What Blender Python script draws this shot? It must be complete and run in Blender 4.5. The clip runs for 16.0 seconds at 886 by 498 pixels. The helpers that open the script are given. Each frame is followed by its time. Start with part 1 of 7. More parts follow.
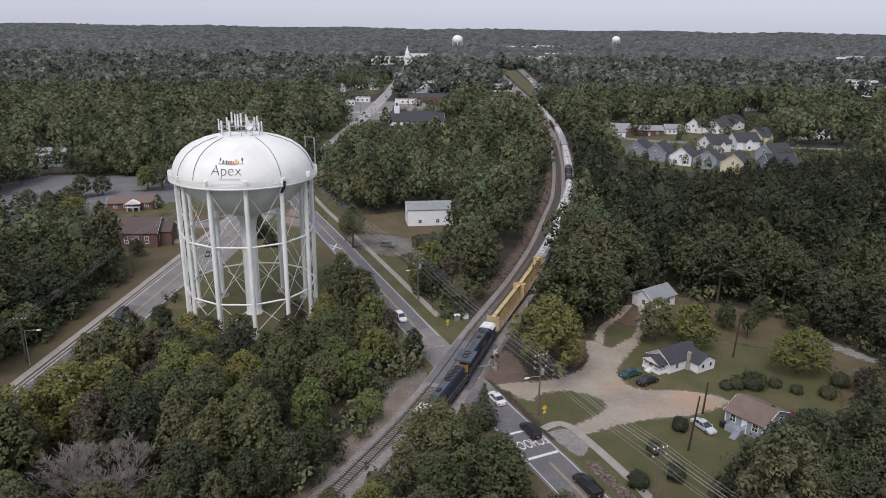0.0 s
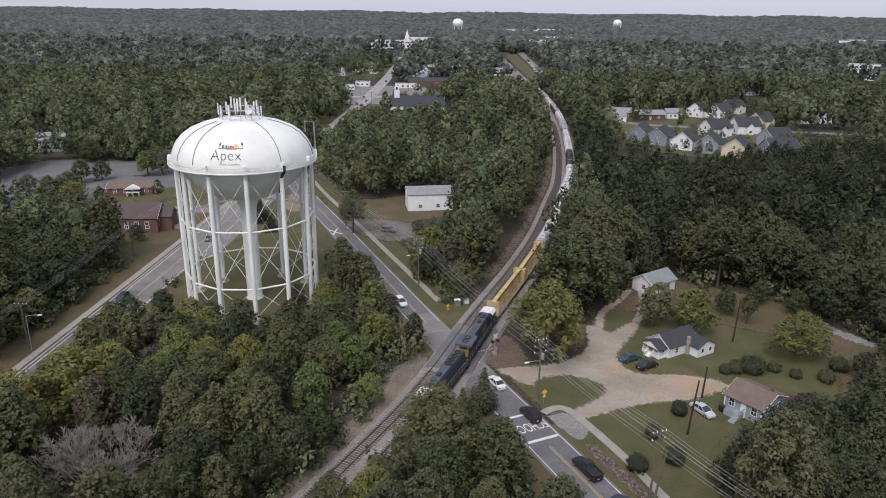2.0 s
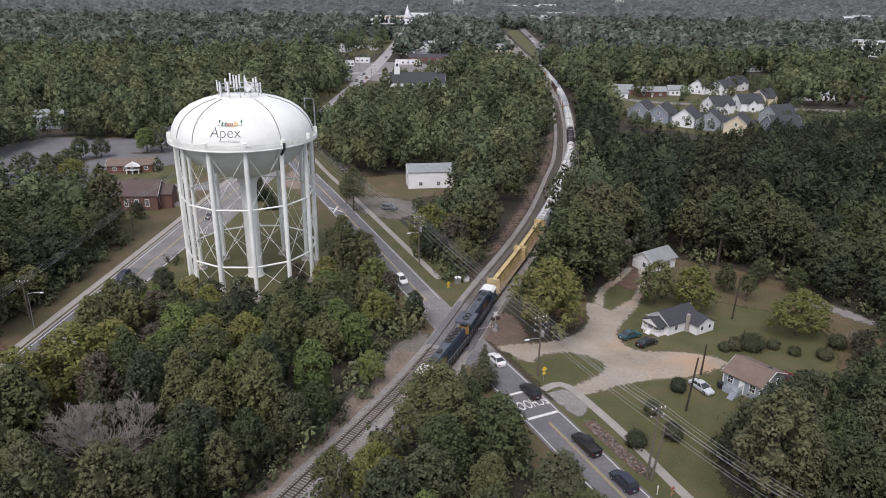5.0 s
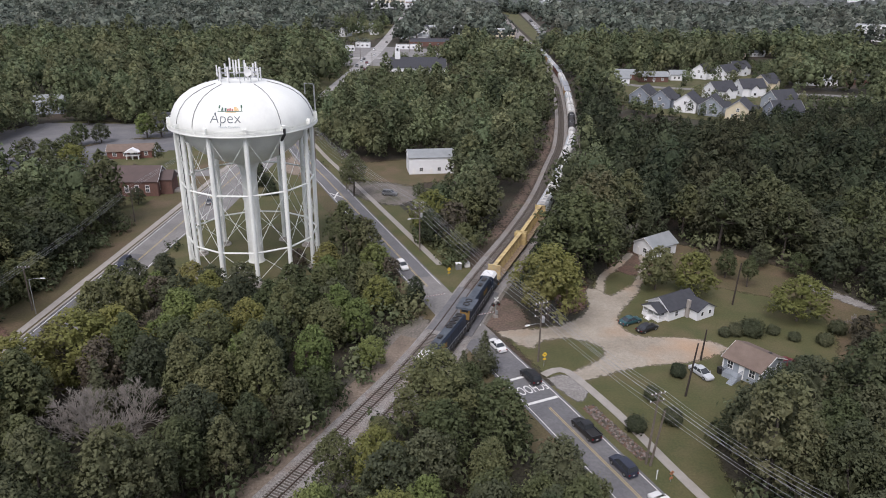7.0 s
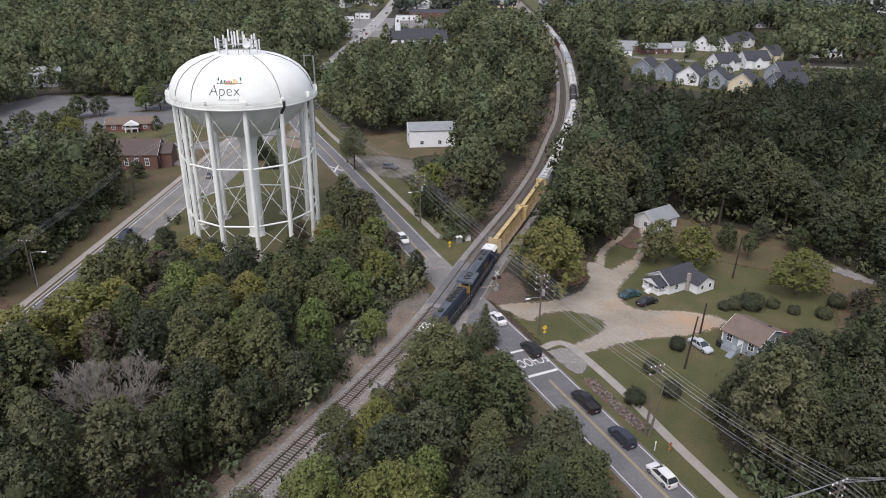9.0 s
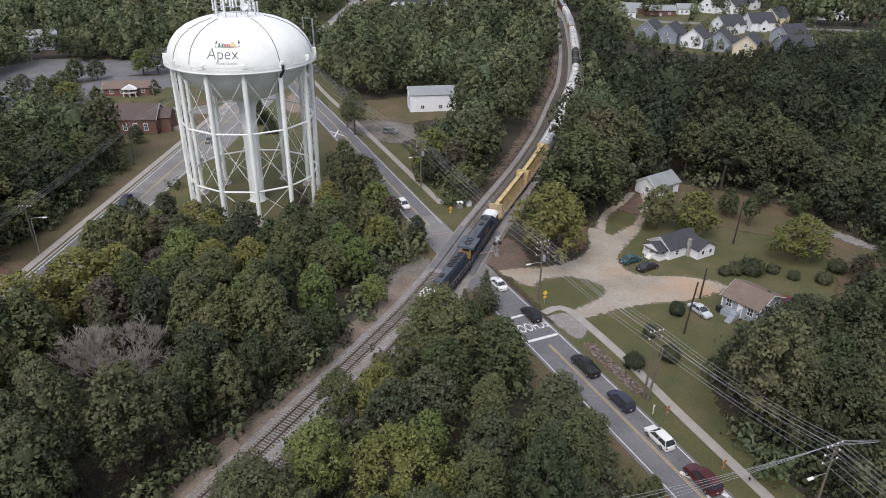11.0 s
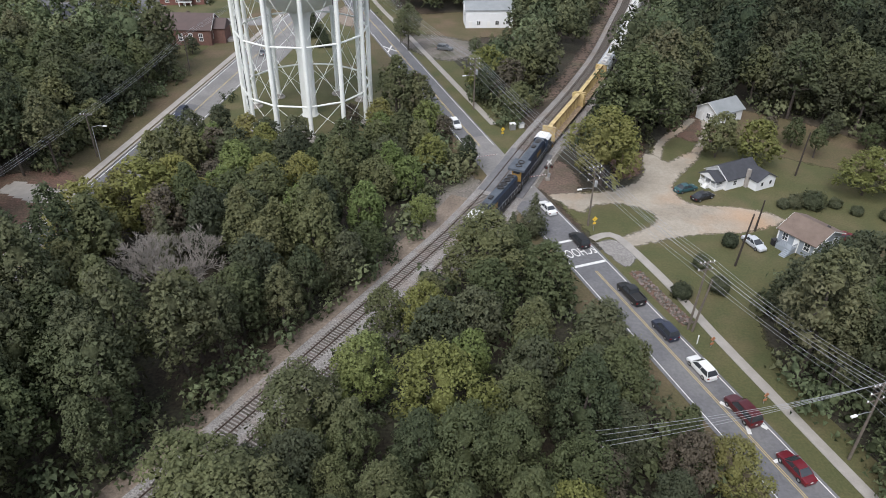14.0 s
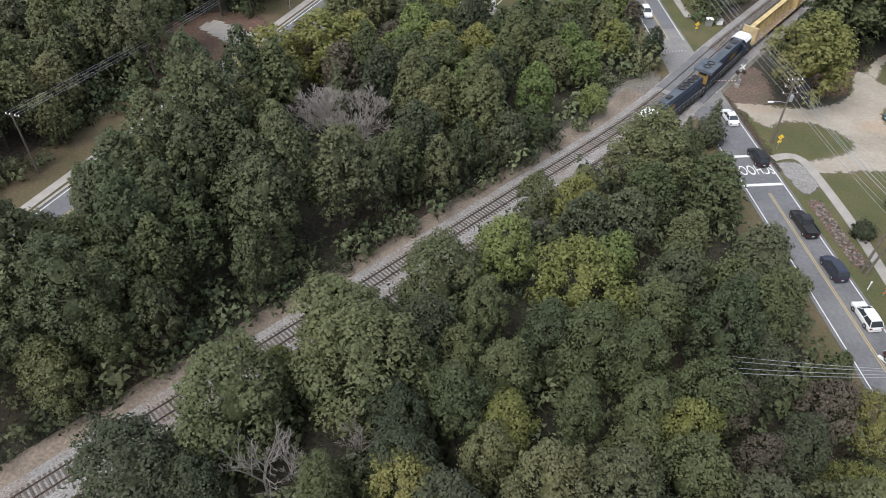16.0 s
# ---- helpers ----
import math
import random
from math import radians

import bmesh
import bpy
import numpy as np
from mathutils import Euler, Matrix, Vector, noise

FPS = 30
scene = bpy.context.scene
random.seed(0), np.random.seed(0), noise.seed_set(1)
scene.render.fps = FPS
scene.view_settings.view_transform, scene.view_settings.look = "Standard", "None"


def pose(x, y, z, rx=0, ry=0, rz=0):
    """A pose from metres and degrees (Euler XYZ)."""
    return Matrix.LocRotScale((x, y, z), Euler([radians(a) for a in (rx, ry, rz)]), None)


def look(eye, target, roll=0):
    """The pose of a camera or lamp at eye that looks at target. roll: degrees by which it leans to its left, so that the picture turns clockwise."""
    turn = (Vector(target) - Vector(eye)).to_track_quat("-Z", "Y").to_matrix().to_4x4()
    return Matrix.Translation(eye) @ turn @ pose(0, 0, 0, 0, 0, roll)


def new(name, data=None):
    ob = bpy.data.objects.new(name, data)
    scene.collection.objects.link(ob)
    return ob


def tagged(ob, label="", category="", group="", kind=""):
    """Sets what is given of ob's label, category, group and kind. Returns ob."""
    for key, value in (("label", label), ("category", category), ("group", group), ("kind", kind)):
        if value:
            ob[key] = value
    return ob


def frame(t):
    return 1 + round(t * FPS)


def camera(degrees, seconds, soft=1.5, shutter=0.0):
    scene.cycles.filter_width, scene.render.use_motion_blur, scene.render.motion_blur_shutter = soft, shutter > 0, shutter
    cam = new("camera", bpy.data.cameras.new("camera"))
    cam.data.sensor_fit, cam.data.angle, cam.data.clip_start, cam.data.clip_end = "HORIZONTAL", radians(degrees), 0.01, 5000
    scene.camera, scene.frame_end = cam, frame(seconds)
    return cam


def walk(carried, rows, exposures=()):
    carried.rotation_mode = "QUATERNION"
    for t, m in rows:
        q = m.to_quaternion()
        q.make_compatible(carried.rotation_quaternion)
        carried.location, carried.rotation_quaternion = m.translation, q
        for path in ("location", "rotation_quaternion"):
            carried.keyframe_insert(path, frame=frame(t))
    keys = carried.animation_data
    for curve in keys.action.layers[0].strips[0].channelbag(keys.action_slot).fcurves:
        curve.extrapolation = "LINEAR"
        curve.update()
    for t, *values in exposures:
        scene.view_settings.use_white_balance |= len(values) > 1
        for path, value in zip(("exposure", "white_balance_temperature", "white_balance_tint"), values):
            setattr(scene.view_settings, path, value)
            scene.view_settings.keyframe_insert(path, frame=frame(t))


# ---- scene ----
# ---------------------------------------------------------------- camera
EYE = 65.0
LENS = 64.1
# seconds, yaw to the left, pitch, roll
TURNS = [
    (0.0, -0.07, -17.65, 0.74), (0.5, -0.07, -17.95, 0.72), (1.0, -0.07, -18.26, 0.71), (1.5, -0.06, -18.58, 0.72),
    (2.0, -0.06, -18.87, 0.71), (2.5, -0.06, -19.17, 0.71), (3.0, -0.06, -19.49, 0.71), (3.5, -0.06, -19.77, 0.71),
    (4.0, -0.05, -20.08, 0.72), (6.5, -0.02, -21.49, 0.70), (7.0, 0.0, -21.82, 0.70), (7.5, 0.01, -22.35, 0.70),
    (8.0, 0.01, -22.91, 0.70), (8.5, 0.02, -23.42, 0.70), (9.0, 0.03, -23.96, 0.69), (11.5, 0.08, -27.72, 0.68),
    (12.0, 0.10, -28.81, 0.68), (12.5, 0.26, -29.91, 0.65), (13.0, 0.98, -31.00, 0.66), (13.5, 2.01, -32.10, 0.69),
    (14.0, 4.51, -33.18, 0.67), (14.5, 8.13, -34.25, 0.68), (15.0, 11.68, -35.48, 0.70), (15.5, 15.11, -38.97, 0.77),
    (16.0, 19.89, -42.72, 0.76),
]


def aim(yaw, pitch, roll):
    """Pose of the eye, which hovers in one place and only turns."""
    a, b = radians(yaw), radians(pitch)
    eye = Vector((0, 0, EYE))
    return look(eye, eye + Vector((-math.sin(a) * math.cos(b), math.cos(a) * math.cos(b), math.sin(b))), roll)


cam = camera(LENS, 16.0, soft=0.95)
walk(cam, [(t, aim(y, p, r)) for t, y, p, r in TURNS], exposures=[(0.0, 0.50, 6330, 18), (4.0, 0.71, 6370, 18), (9.0, 0.77, 6350, 17), (12.5, 0.86, 6270, 14), (16.0, 1.20, 6220, 11)])

# ---------------------------------------------------------------- light
SUN_EL, SUN_AZ = 52.0, 200.0
world = bpy.data.worlds.new("overcast_sky")
scene.world = world
world.use_nodes = True
wn, wl = world.node_tree.nodes, world.node_tree.links
wn.clear()
sky = wn.new("ShaderNodeTexSky")
sky.sky_type, sky.sun_disc = "NISHITA", False
sky.sun_elevation, sky.sun_rotation = radians(SUN_EL), radians(SUN_AZ)
sky.air_density, sky.dust_density, sky.ozone_density, sky.altitude = 1.0, 1.0, 2.0, 120
flat = wn.new("ShaderNodeHueSaturation")
flat.inputs["Saturation"].default_value = 0.4
bg = wn.new("ShaderNodeBackground")  # blue sky filtering through
bg.inputs["Strength"].default_value = 0.025
deck = wn.new("ShaderNodeBackground")  # even cloud deck
deck.inputs["Color"].default_value, deck.inputs["Strength"].default_value = (0.80, 0.87, 1.0, 1), 0.37
both = wn.new("ShaderNodeAddShader")
wo = wn.new("ShaderNodeOutputWorld")
wl.new(sky.outputs[0], flat.inputs["Color"])
wl.new(flat.outputs[0], bg.inputs["Color"])
wl.new(bg.outputs[0], both.inputs[0])
wl.new(deck.outputs[0], both.inputs[1])
wl.new(both.outputs[0], wo.inputs["Surface"])
sun_data = bpy.data.lights.new("sun", "SUN")
sun_data.energy, sun_data.angle, sun_data.color = 1.75, radians(40), (1.0, 0.96, 0.9)
sun_ob = new("sun", sun_data)
_az = radians(SUN_AZ)
sun_ob.matrix_world = look((0, 0, 300), Vector((0, 0, 300)) - Vector((math.sin(_az) * math.cos(radians(SUN_EL)), math.cos(_az) * math.cos(radians(SUN_EL)), math.sin(radians(SUN_EL)))))

# ---------------------------------------------------------------- materials


def surface(name, base, other=None, scale=1.0, rough=0.8, metal=0.0, bump=0.0, bump_scale=None, per_object=0.0, per_island=0.0, fine=0.5, spec=0.35, stain=None, stain_scale=0.08, stain_amount=0.5, grain=0.0, grain_scale=4.0, frayed=0.0):
    """A procedural material: two tones mixed by noise at two sizes, optional stains, relief, and variation by piece."""
    m = bpy.data.materials.new(name)
    m.use_nodes = True
    n, l = m.node_tree.nodes, m.node_tree.links
    b = n["Principled BSDF"]
    b.inputs["Roughness"].default_value, b.inputs["Metallic"].default_value = rough, metal
    b.inputs["Specular IOR Level"].default_value = spec
    other = other or tuple(c * 0.72 for c in base)
    geo = n.new("ShaderNodeNewGeometry")
    big, small = n.new("ShaderNodeTexNoise"), n.new("ShaderNodeTexNoise")
    big.inputs["Scale"].default_value, small.inputs["Scale"].default_value = scale, scale * 9
    big.inputs["Detail"].default_value, small.inputs["Detail"].default_value = 5, 4
    for q in (big, small):
        l.new(geo.outputs["Position"], q.inputs["Vector"])
    add = n.new("ShaderNodeMath")
    add.operation = "MULTIPLY_ADD"
    add.inputs[1].default_value = fine
    l.new(small.outputs[0], add.inputs[0])
    l.new(big.outputs[0], add.inputs[2])
    ramp = n.new("ShaderNodeMapRange")
    ramp.inputs["From Min"].default_value, ramp.inputs["From Max"].default_value = 0.3 + 0.38 * fine, 0.7 + 0.62 * fine
    l.new(add.outputs[0], ramp.inputs["Value"])
    mix = n.new("ShaderNodeMix")
    mix.data_type = "RGBA"
    mix.inputs["A"].default_value, mix.inputs["B"].default_value = (*base, 1), (*other, 1)
    l.new(ramp.outputs[0], mix.inputs["Factor"])
    out = mix.outputs["Result"]
    if stain:
        sn = n.new("ShaderNodeTexNoise")
        sn.inputs["Scale"].default_value, sn.inputs["Detail"].default_value = stain_scale, 6
        l.new(geo.outputs["Position"], sn.inputs["Vector"])
        sr = n.new("ShaderNodeMapRange")
        sr.inputs["From Min"].default_value, sr.inputs["From Max"].default_value = 0.48, 0.66
        sr.inputs["To Max"].default_value = stain_amount
        l.new(sn.outputs[0], sr.inputs["Value"])
        sm = n.new("ShaderNodeMix")
        sm.data_type = "RGBA"
        sm.inputs["B"].default_value = (*stain, 1)
        l.new(sr.outputs[0], sm.inputs["Factor"])
        l.new(out, sm.inputs["A"])
        out = sm.outputs["Result"]
    if grain:
        gn = n.new("ShaderNodeTexNoise")
        gn.inputs["Scale"].default_value, gn.inputs["Detail"].default_value, gn.inputs["Roughness"].default_value = grain_scale, 3, 0.65
        l.new(geo.outputs["Position"], gn.inputs["Vector"])
        gr = n.new("ShaderNodeMapRange")
        gr.inputs["From Min"].default_value, gr.inputs["From Max"].default_value = 0.34, 0.66
        gr.inputs["To Min"].default_value, gr.inputs["To Max"].default_value = 1 - grain, 1 + grain
        l.new(gn.outputs[0], gr.inputs["Value"])
        gs = n.new("ShaderNodeVectorMath")
        gs.operation = "SCALE"
        l.new(out, gs.inputs[0])
        l.new(gr.outputs[0], gs.inputs["Scale"])
        out = gs.outputs[0]
    if per_object or per_island:
        hs = n.new("ShaderNodeHueSaturation")
        val, hue = n.new("ShaderNodeMath"), n.new("ShaderNodeMath")
        val.operation = hue.operation = "MULTIPLY_ADD"
        info = n.new("ShaderNodeObjectInfo")
        s1 = n.new("ShaderNodeMath")
        s1.operation = "MULTIPLY"
        s1.inputs[1].default_value = per_island
        l.new(geo.outputs["Random Per Island"], s1.inputs[0])
        l.new(info.outputs["Random"], val.inputs[0])
        val.inputs[1].default_value = per_object
        l.new(s1.outputs[0], val.inputs[2])
        off = n.new("ShaderNodeMath")
        off.operation = "ADD"
        off.inputs[1].default_value = 1 - (per_object + per_island) / 2
        l.new(val.outputs[0], off.inputs[0])
        l.new(off.outputs[0], hs.inputs["Value"])
        l.new(info.outputs["Random"], hue.inputs[0])
        hue.inputs[1].default_value, hue.inputs[2].default_value = -0.10 * min(per_object, 1), 0.5 + 0.05 * min(per_object, 1)
        l.new(hue.outputs[0], hs.inputs["Hue"])
        l.new(out, hs.inputs["Color"])
        out = hs.outputs["Color"]
    l.new(out, b.inputs["Base Color"])
    if frayed:  # the edge of a ground cover thins out in tufts and crumbs
        at_, fn = n.new("ShaderNodeAttribute"), n.new("ShaderNodeTexNoise")
        at_.attribute_name = "fringe"
        fn.inputs["Scale"].default_value, fn.inputs["Detail"].default_value, fn.inputs["Roughness"].default_value = frayed, 6, 0.68
        l.new(geo.outputs["Position"], fn.inputs["Vector"])
        inv, win, dev, sm_ = (n.new("ShaderNodeMath") for _ in range(4))
        inv.operation, win.operation, dev.operation, sm_.operation = "SUBTRACT", "MULTIPLY", "SUBTRACT", "MULTIPLY_ADD"
        inv.inputs[0].default_value = 1.0
        l.new(at_.outputs["Fac"], inv.inputs[1])
        l.new(at_.outputs["Fac"], win.inputs[0])
        l.new(inv.outputs[0], win.inputs[1])
        dev.inputs[1].default_value = 0.5
        l.new(fn.outputs[0], dev.inputs[0])
        w5 = n.new("ShaderNodeMath")
        w5.operation = "MULTIPLY"
        w5.inputs[1].default_value = 5.0
        l.new(win.outputs[0], w5.inputs[0])
        l.new(dev.outputs[0], sm_.inputs[0])
        l.new(w5.outputs[0], sm_.inputs[1])
        l.new(at_.outputs["Fac"], sm_.inputs[2])
        rg = n.new("ShaderNodeMapRange")
        rg.inputs["From Min"].default_value, rg.inputs["From Max"].default_value = 0.36, 0.64
        rg.inputs["To Min"].default_value, rg.inputs["To Max"].default_value = 1.0, 0.0
        l.new(sm_.outputs[0], rg.inputs["Value"])
        l.new(rg.outputs[0], b.inputs["Alpha"])
    if bump:
        bn = n.new("ShaderNodeTexNoise")
        bn.inputs["Scale"].default_value, bn.inputs["Detail"].default_value = bump_scale or scale * 12, 5
        l.new(geo.outputs["Position"], bn.inputs["Vector"])
        bp = n.new("ShaderNodeBump")
        bp.inputs["Strength"].default_value, bp.inputs["Distance"].default_value = bump, 0.1
        l.new(bn.outputs[0], bp.inputs["Height"])
        l.new(bp.outputs[0], b.inputs["Normal"])
    return m


def translucent(m, amount):
    """Thin leaves let part of the light through."""
    n, l = m.node_tree.nodes, m.node_tree.links
    b, o = n["Principled BSDF"], n["Material Output"]
    t, mix = n.new("ShaderNodeBsdfTranslucent"), n.new("ShaderNodeMixShader")
    l.new(b.inputs["Base Color"].links[0].from_socket, t.inputs["Color"])
    mix.inputs[0].default_value = amount
    l.new(b.outputs[0], mix.inputs[1])
    l.new(t.outputs[0], mix.inputs[2])
    l.new(mix.outputs[0], o.inputs["Surface"])
    return m


def leafy(name, low, high, odd, tree_amount=0.5):
    """Foliage: tone by leaf cluster, by tree (a slow noise over the ground) and by object."""
    m = surface(name, low, high, scale=0.11, rough=0.65, per_object=tree_amount, per_island=0.3, fine=0.6, spec=0.15, stain=odd, stain_scale=0.045, stain_amount=0.5, grain=0.34, grain_scale=3.2)
    return translucent(m, 0.45)


def woody(name, low, high, odd, scale, stain_scale, grain_scale):
    """Foliage of joined woodland."""
    m = surface(name, low, high, scale=scale, rough=0.8, per_island=0.35, fine=0.35, spec=0.1, stain=odd, stain_scale=stain_scale, stain_amount=0.5, grain=0.3, grain_scale=grain_scale)
    n, l = m.node_tree.nodes, m.node_tree.links
    b, tone, hs = n["Principled BSDF"], n.new("ShaderNodeAttribute"), n.new("ShaderNodeHueSaturation")
    tone.attribute_name = "tone"
    for out, lo, hi in (("Value", 0.55, 1.5), ("Hue", 0.535, 0.482)):
        r = n.new("ShaderNodeMapRange")
        r.inputs["To Min"].default_value, r.inputs["To Max"].default_value = lo, hi
        if out == "Hue":
            f = n.new("ShaderNodeMath")
            f.operation = "MULTIPLY"
            f.inputs[1].default_value = 7.0
            w = n.new("ShaderNodeMath")
            w.operation = "FRACT"
            l.new(tone.outputs["Fac"], f.inputs[0])
            l.new(f.outputs[0], w.inputs[0])
            l.new(w.outputs[0], r.inputs["Value"])
        else:
            l.new(tone.outputs["Fac"], r.inputs["Value"])
        l.new(r.outputs[0], hs.inputs[out])
    l.new(b.inputs["Base Color"].links[0].from_socket, hs.inputs["Color"])
    l.new(hs.outputs[0], b.inputs["Base Color"])
    return translucent(m, 0.35)


M = {}
M["leaf_dark"] = leafy("dark_green_leaves", (0.080, 0.094, 0.060), (0.114, 0.126, 0.070), (0.112, 0.114, 0.074))
M["leaf_mid"] = leafy("green_leaves", (0.108, 0.128, 0.066), (0.152, 0.166, 0.078), (0.156, 0.150, 0.084))
M["leaf_yellow"] = leafy("yellow_green_leaves", (0.196, 0.208, 0.072), (0.234, 0.238, 0.082), (0.222, 0.198, 0.086), 0.3)
M["leaf_bright"] = leafy("light_green_leaves", (0.160, 0.204, 0.074), (0.200, 0.240, 0.090), (0.178, 0.200, 0.080), 0.3)
M["leaf_pine"] = leafy("pine_needles", (0.096, 0.116, 0.066), (0.142, 0.154, 0.078), (0.154, 0.142, 0.084))
M["leaf_brown"] = leafy("browning_leaves", (0.146, 0.124, 0.094), (0.124, 0.114, 0.082), (0.148, 0.116, 0.084), 0.3)
M["woods"] = woody("woodland_foliage", (0.098, 0.117, 0.069), (0.158, 0.172, 0.088), (0.154, 0.156, 0.086), 0.075, 0.03, 1.6)
# foliage greyed in the base colour to give the distant woods their haze
M["woods_far"] = woody("hazed_distant_foliage", (0.112, 0.133, 0.112), (0.154, 0.173, 0.136), (0.172, 0.168, 0.138), 0.04, 0.015, 0.7)
M["woods_pine"] = woody("dark_pine_woodland", (0.040, 0.051, 0.033), (0.068, 0.077, 0.043), (0.096, 0.090, 0.053), 0.06, 0.028, 1.8)
# paler and bluer again: horizon haze painted into the forest's colour
M["woods_horizon"] = woody("hazed_far_forest", (0.118, 0.134, 0.130), (0.160, 0.174, 0.160), (0.172, 0.168, 0.150), 0.006, 0.004, 0.11)
M["bark"] = surface("grey_brown_bark", (0.10, 0.085, 0.07), (0.05, 0.042, 0.036), scale=2.5, rough=0.9, bump=0.5, per_object=0.3)
M["bark_pale"] = surface("pale_dead_bark", (0.27, 0.245, 0.22), (0.18, 0.165, 0.145), scale=2.5, rough=0.9)
M["ground"] = surface("woodland_ground", (0.044, 0.044, 0.028), (0.038, 0.031, 0.024), scale=0.12, rough=0.95, bump=0.4, stain=(0.080, 0.050, 0.036), stain_scale=0.05, grain=0.5, grain_scale=2.0)
M["grass"] = surface("mown_grass", (0.066, 0.074, 0.029), (0.094, 0.088, 0.038), scale=0.22, rough=0.95, bump=0.2, bump_scale=9, stain=(0.128, 0.102, 0.056), stain_scale=0.12, stain_amount=0.6, fine=0.4, grain=0.15, grain_scale=3.0, frayed=0.9)
M["verge"] = surface("rough_verge_grass", (0.080, 0.074, 0.034), (0.110, 0.086, 0.048), scale=0.25, rough=0.95, bump=0.25, bump_scale=8, stain=(0.145, 0.100, 0.066), stain_scale=0.13, stain_amount=0.6, fine=0.5, grain=0.2, grain_scale=2.5, frayed=0.9)
M["dirt"] = surface("pale_gravel_and_clay", (0.37, 0.33, 0.272), (0.235, 0.203, 0.160), scale=0.16, rough=0.95, bump=0.12, bump_scale=14, stain=(0.40, 0.25, 0.145), stain_scale=0.055, stain_amount=0.7, fine=0.6, grain=0.12, grain_scale=5.0, frayed=0.9)
M["sand"] = surface("service_path_sand", (0.255, 0.205, 0.160), (0.180, 0.145, 0.115), scale=0.3, rough=0.95, bump=0.25, bump_scale=6, stain=(0.125, 0.100, 0.078), stain_scale=0.16, stain_amount=0.7, fine=0.9, grain=0.25, grain_scale=2.5, frayed=0.9)
M["clay"] = surface("red_brown_leaf_litter", (0.150, 0.088, 0.064), (0.095, 0.062, 0.048), scale=0.4, rough=0.95, bump=0.4, bump_scale=6, fine=0.9, grain=0.4, grain_scale=2.5, stain=(0.07, 0.066, 0.04), stain_scale=0.1, frayed=0.9)
M["gravel"] = surface("grey_gravel", (0.27, 0.255, 0.24), (0.18, 0.168, 0.155), scale=0.4, rough=0.95, bump=0.5, bump_scale=9, fine=0.9, grain=0.25, grain_scale=3.0, frayed=0.9)
M["bank"] = surface("dull_soil_bank", (0.165, 0.112, 0.088), (0.105, 0.082, 0.064), scale=0.3, rough=0.95, bump=0.3, bump_scale=6, fine=0.9, grain=0.35, grain_scale=2.5, stain=(0.075, 0.074, 0.045), stain_scale=0.14, stain_amount=0.7, frayed=0.9)
M["gravel_dull"] = surface("dull_trackside_gravel", (0.190, 0.168, 0.148), (0.125, 0.112, 0.094), scale=0.4, rough=0.95, bump=0.5, bump_scale=9, fine=0.9, grain=0.35, grain_scale=3.0, stain=(0.075, 0.074, 0.046), stain_scale=0.15, stain_amount=0.7, frayed=0.9)
M["ballast"] = surface("grey_ballast_stone", (0.29, 0.275, 0.262), (0.195, 0.182, 0.17), scale=0.8, rough=0.95, bump=0.6, bump_scale=11, stain=(0.22, 0.17, 0.135), stain_scale=0.2, stain_amount=0.5, fine=0.9, grain=0.4, grain_scale=5.0)
M["asphalt"] = surface("asphalt", (0.150, 0.148, 0.154), (0.118, 0.117, 0.122), scale=0.3, rough=0.85, bump=0.15, bump_scale=14, stain=(0.190, 0.185, 0.182), stain_scale=0.10, stain_amount=0.6, grain=0.12, grain_scale=2.0)
M["asphalt_pale"] = surface("worn_pale_asphalt", (0.23, 0.22, 0.21), (0.175, 0.168, 0.162), scale=0.3, rough=0.9, bump=0.15, bump_scale=14, stain=(0.13, 0.128, 0.125), stain_scale=0.12, stain_amount=0.55, grain=0.14, grain_scale=2.0)
M["street_pale"] = surface("sunbleached_street", (0.36, 0.35, 0.335), (0.29, 0.28, 0.27), scale=0.3, rough=0.9, stain=(0.20, 0.196, 0.19), stain_scale=0.12, stain_amount=0.5, grain=0.14, grain_scale=2.0)
M["concrete"] = surface("pale_concrete", (0.35, 0.325, 0.295), (0.27, 0.25, 0.225), scale=0.6, rough=0.9, bump=0.15, per_object=0.12)
M["marking"] = surface("white_road_paint", (0.72, 0.72, 0.70), (0.55, 0.55, 0.53), scale=1.5, rough=0.7)
M["yellow_mark"] = surface("yellow_road_paint", (0.46, 0.36, 0.17), (0.33, 0.27, 0.15), scale=1.5, rough=0.7)
M["white_steel"] = surface("white_painted_steel", (0.795, 0.81, 0.765), (0.725, 0.74, 0.70), scale=0.25, rough=0.45, spec=0.35, stain=(0.62, 0.63, 0.60), stain_scale=0.22, stain_amount=0.5)
M["cable_grey"] = surface("dark_grey_cable", (0.13, 0.13, 0.135), (0.09, 0.09, 0.095), scale=2, rough=0.7)
M["dark_steel"] = surface("dark_steel", (0.035, 0.035, 0.04), (0.06, 0.055, 0.05), scale=2, rough=0.6, metal=0.3)
M["rail_steel"] = surface("rusty_rail_steel", (0.16, 0.12, 0.10), (0.10, 0.075, 0.06), scale=3, rough=0.5, metal=0.6)
M["tie_wood"] = surface("creosoted_tie_wood", (0.085, 0.073, 0.064), (0.13, 0.112, 0.098), scale=1.3, rough=0.9, per_object=0.6)
M["pole_wood"] = surface("weathered_pole_wood", (0.16, 0.135, 0.11), (0.10, 0.085, 0.07), scale=2, rough=0.9, bump=0.3)
M["dark_pole"] = surface("dark_pole_wood", (0.035, 0.028, 0.024), (0.055, 0.043, 0.036), scale=2, rough=0.9)
M["galvanised"] = surface("galvanised_steel", (0.45, 0.46, 0.47), (0.36, 0.37, 0.38), scale=3, rough=0.5, metal=0.6)
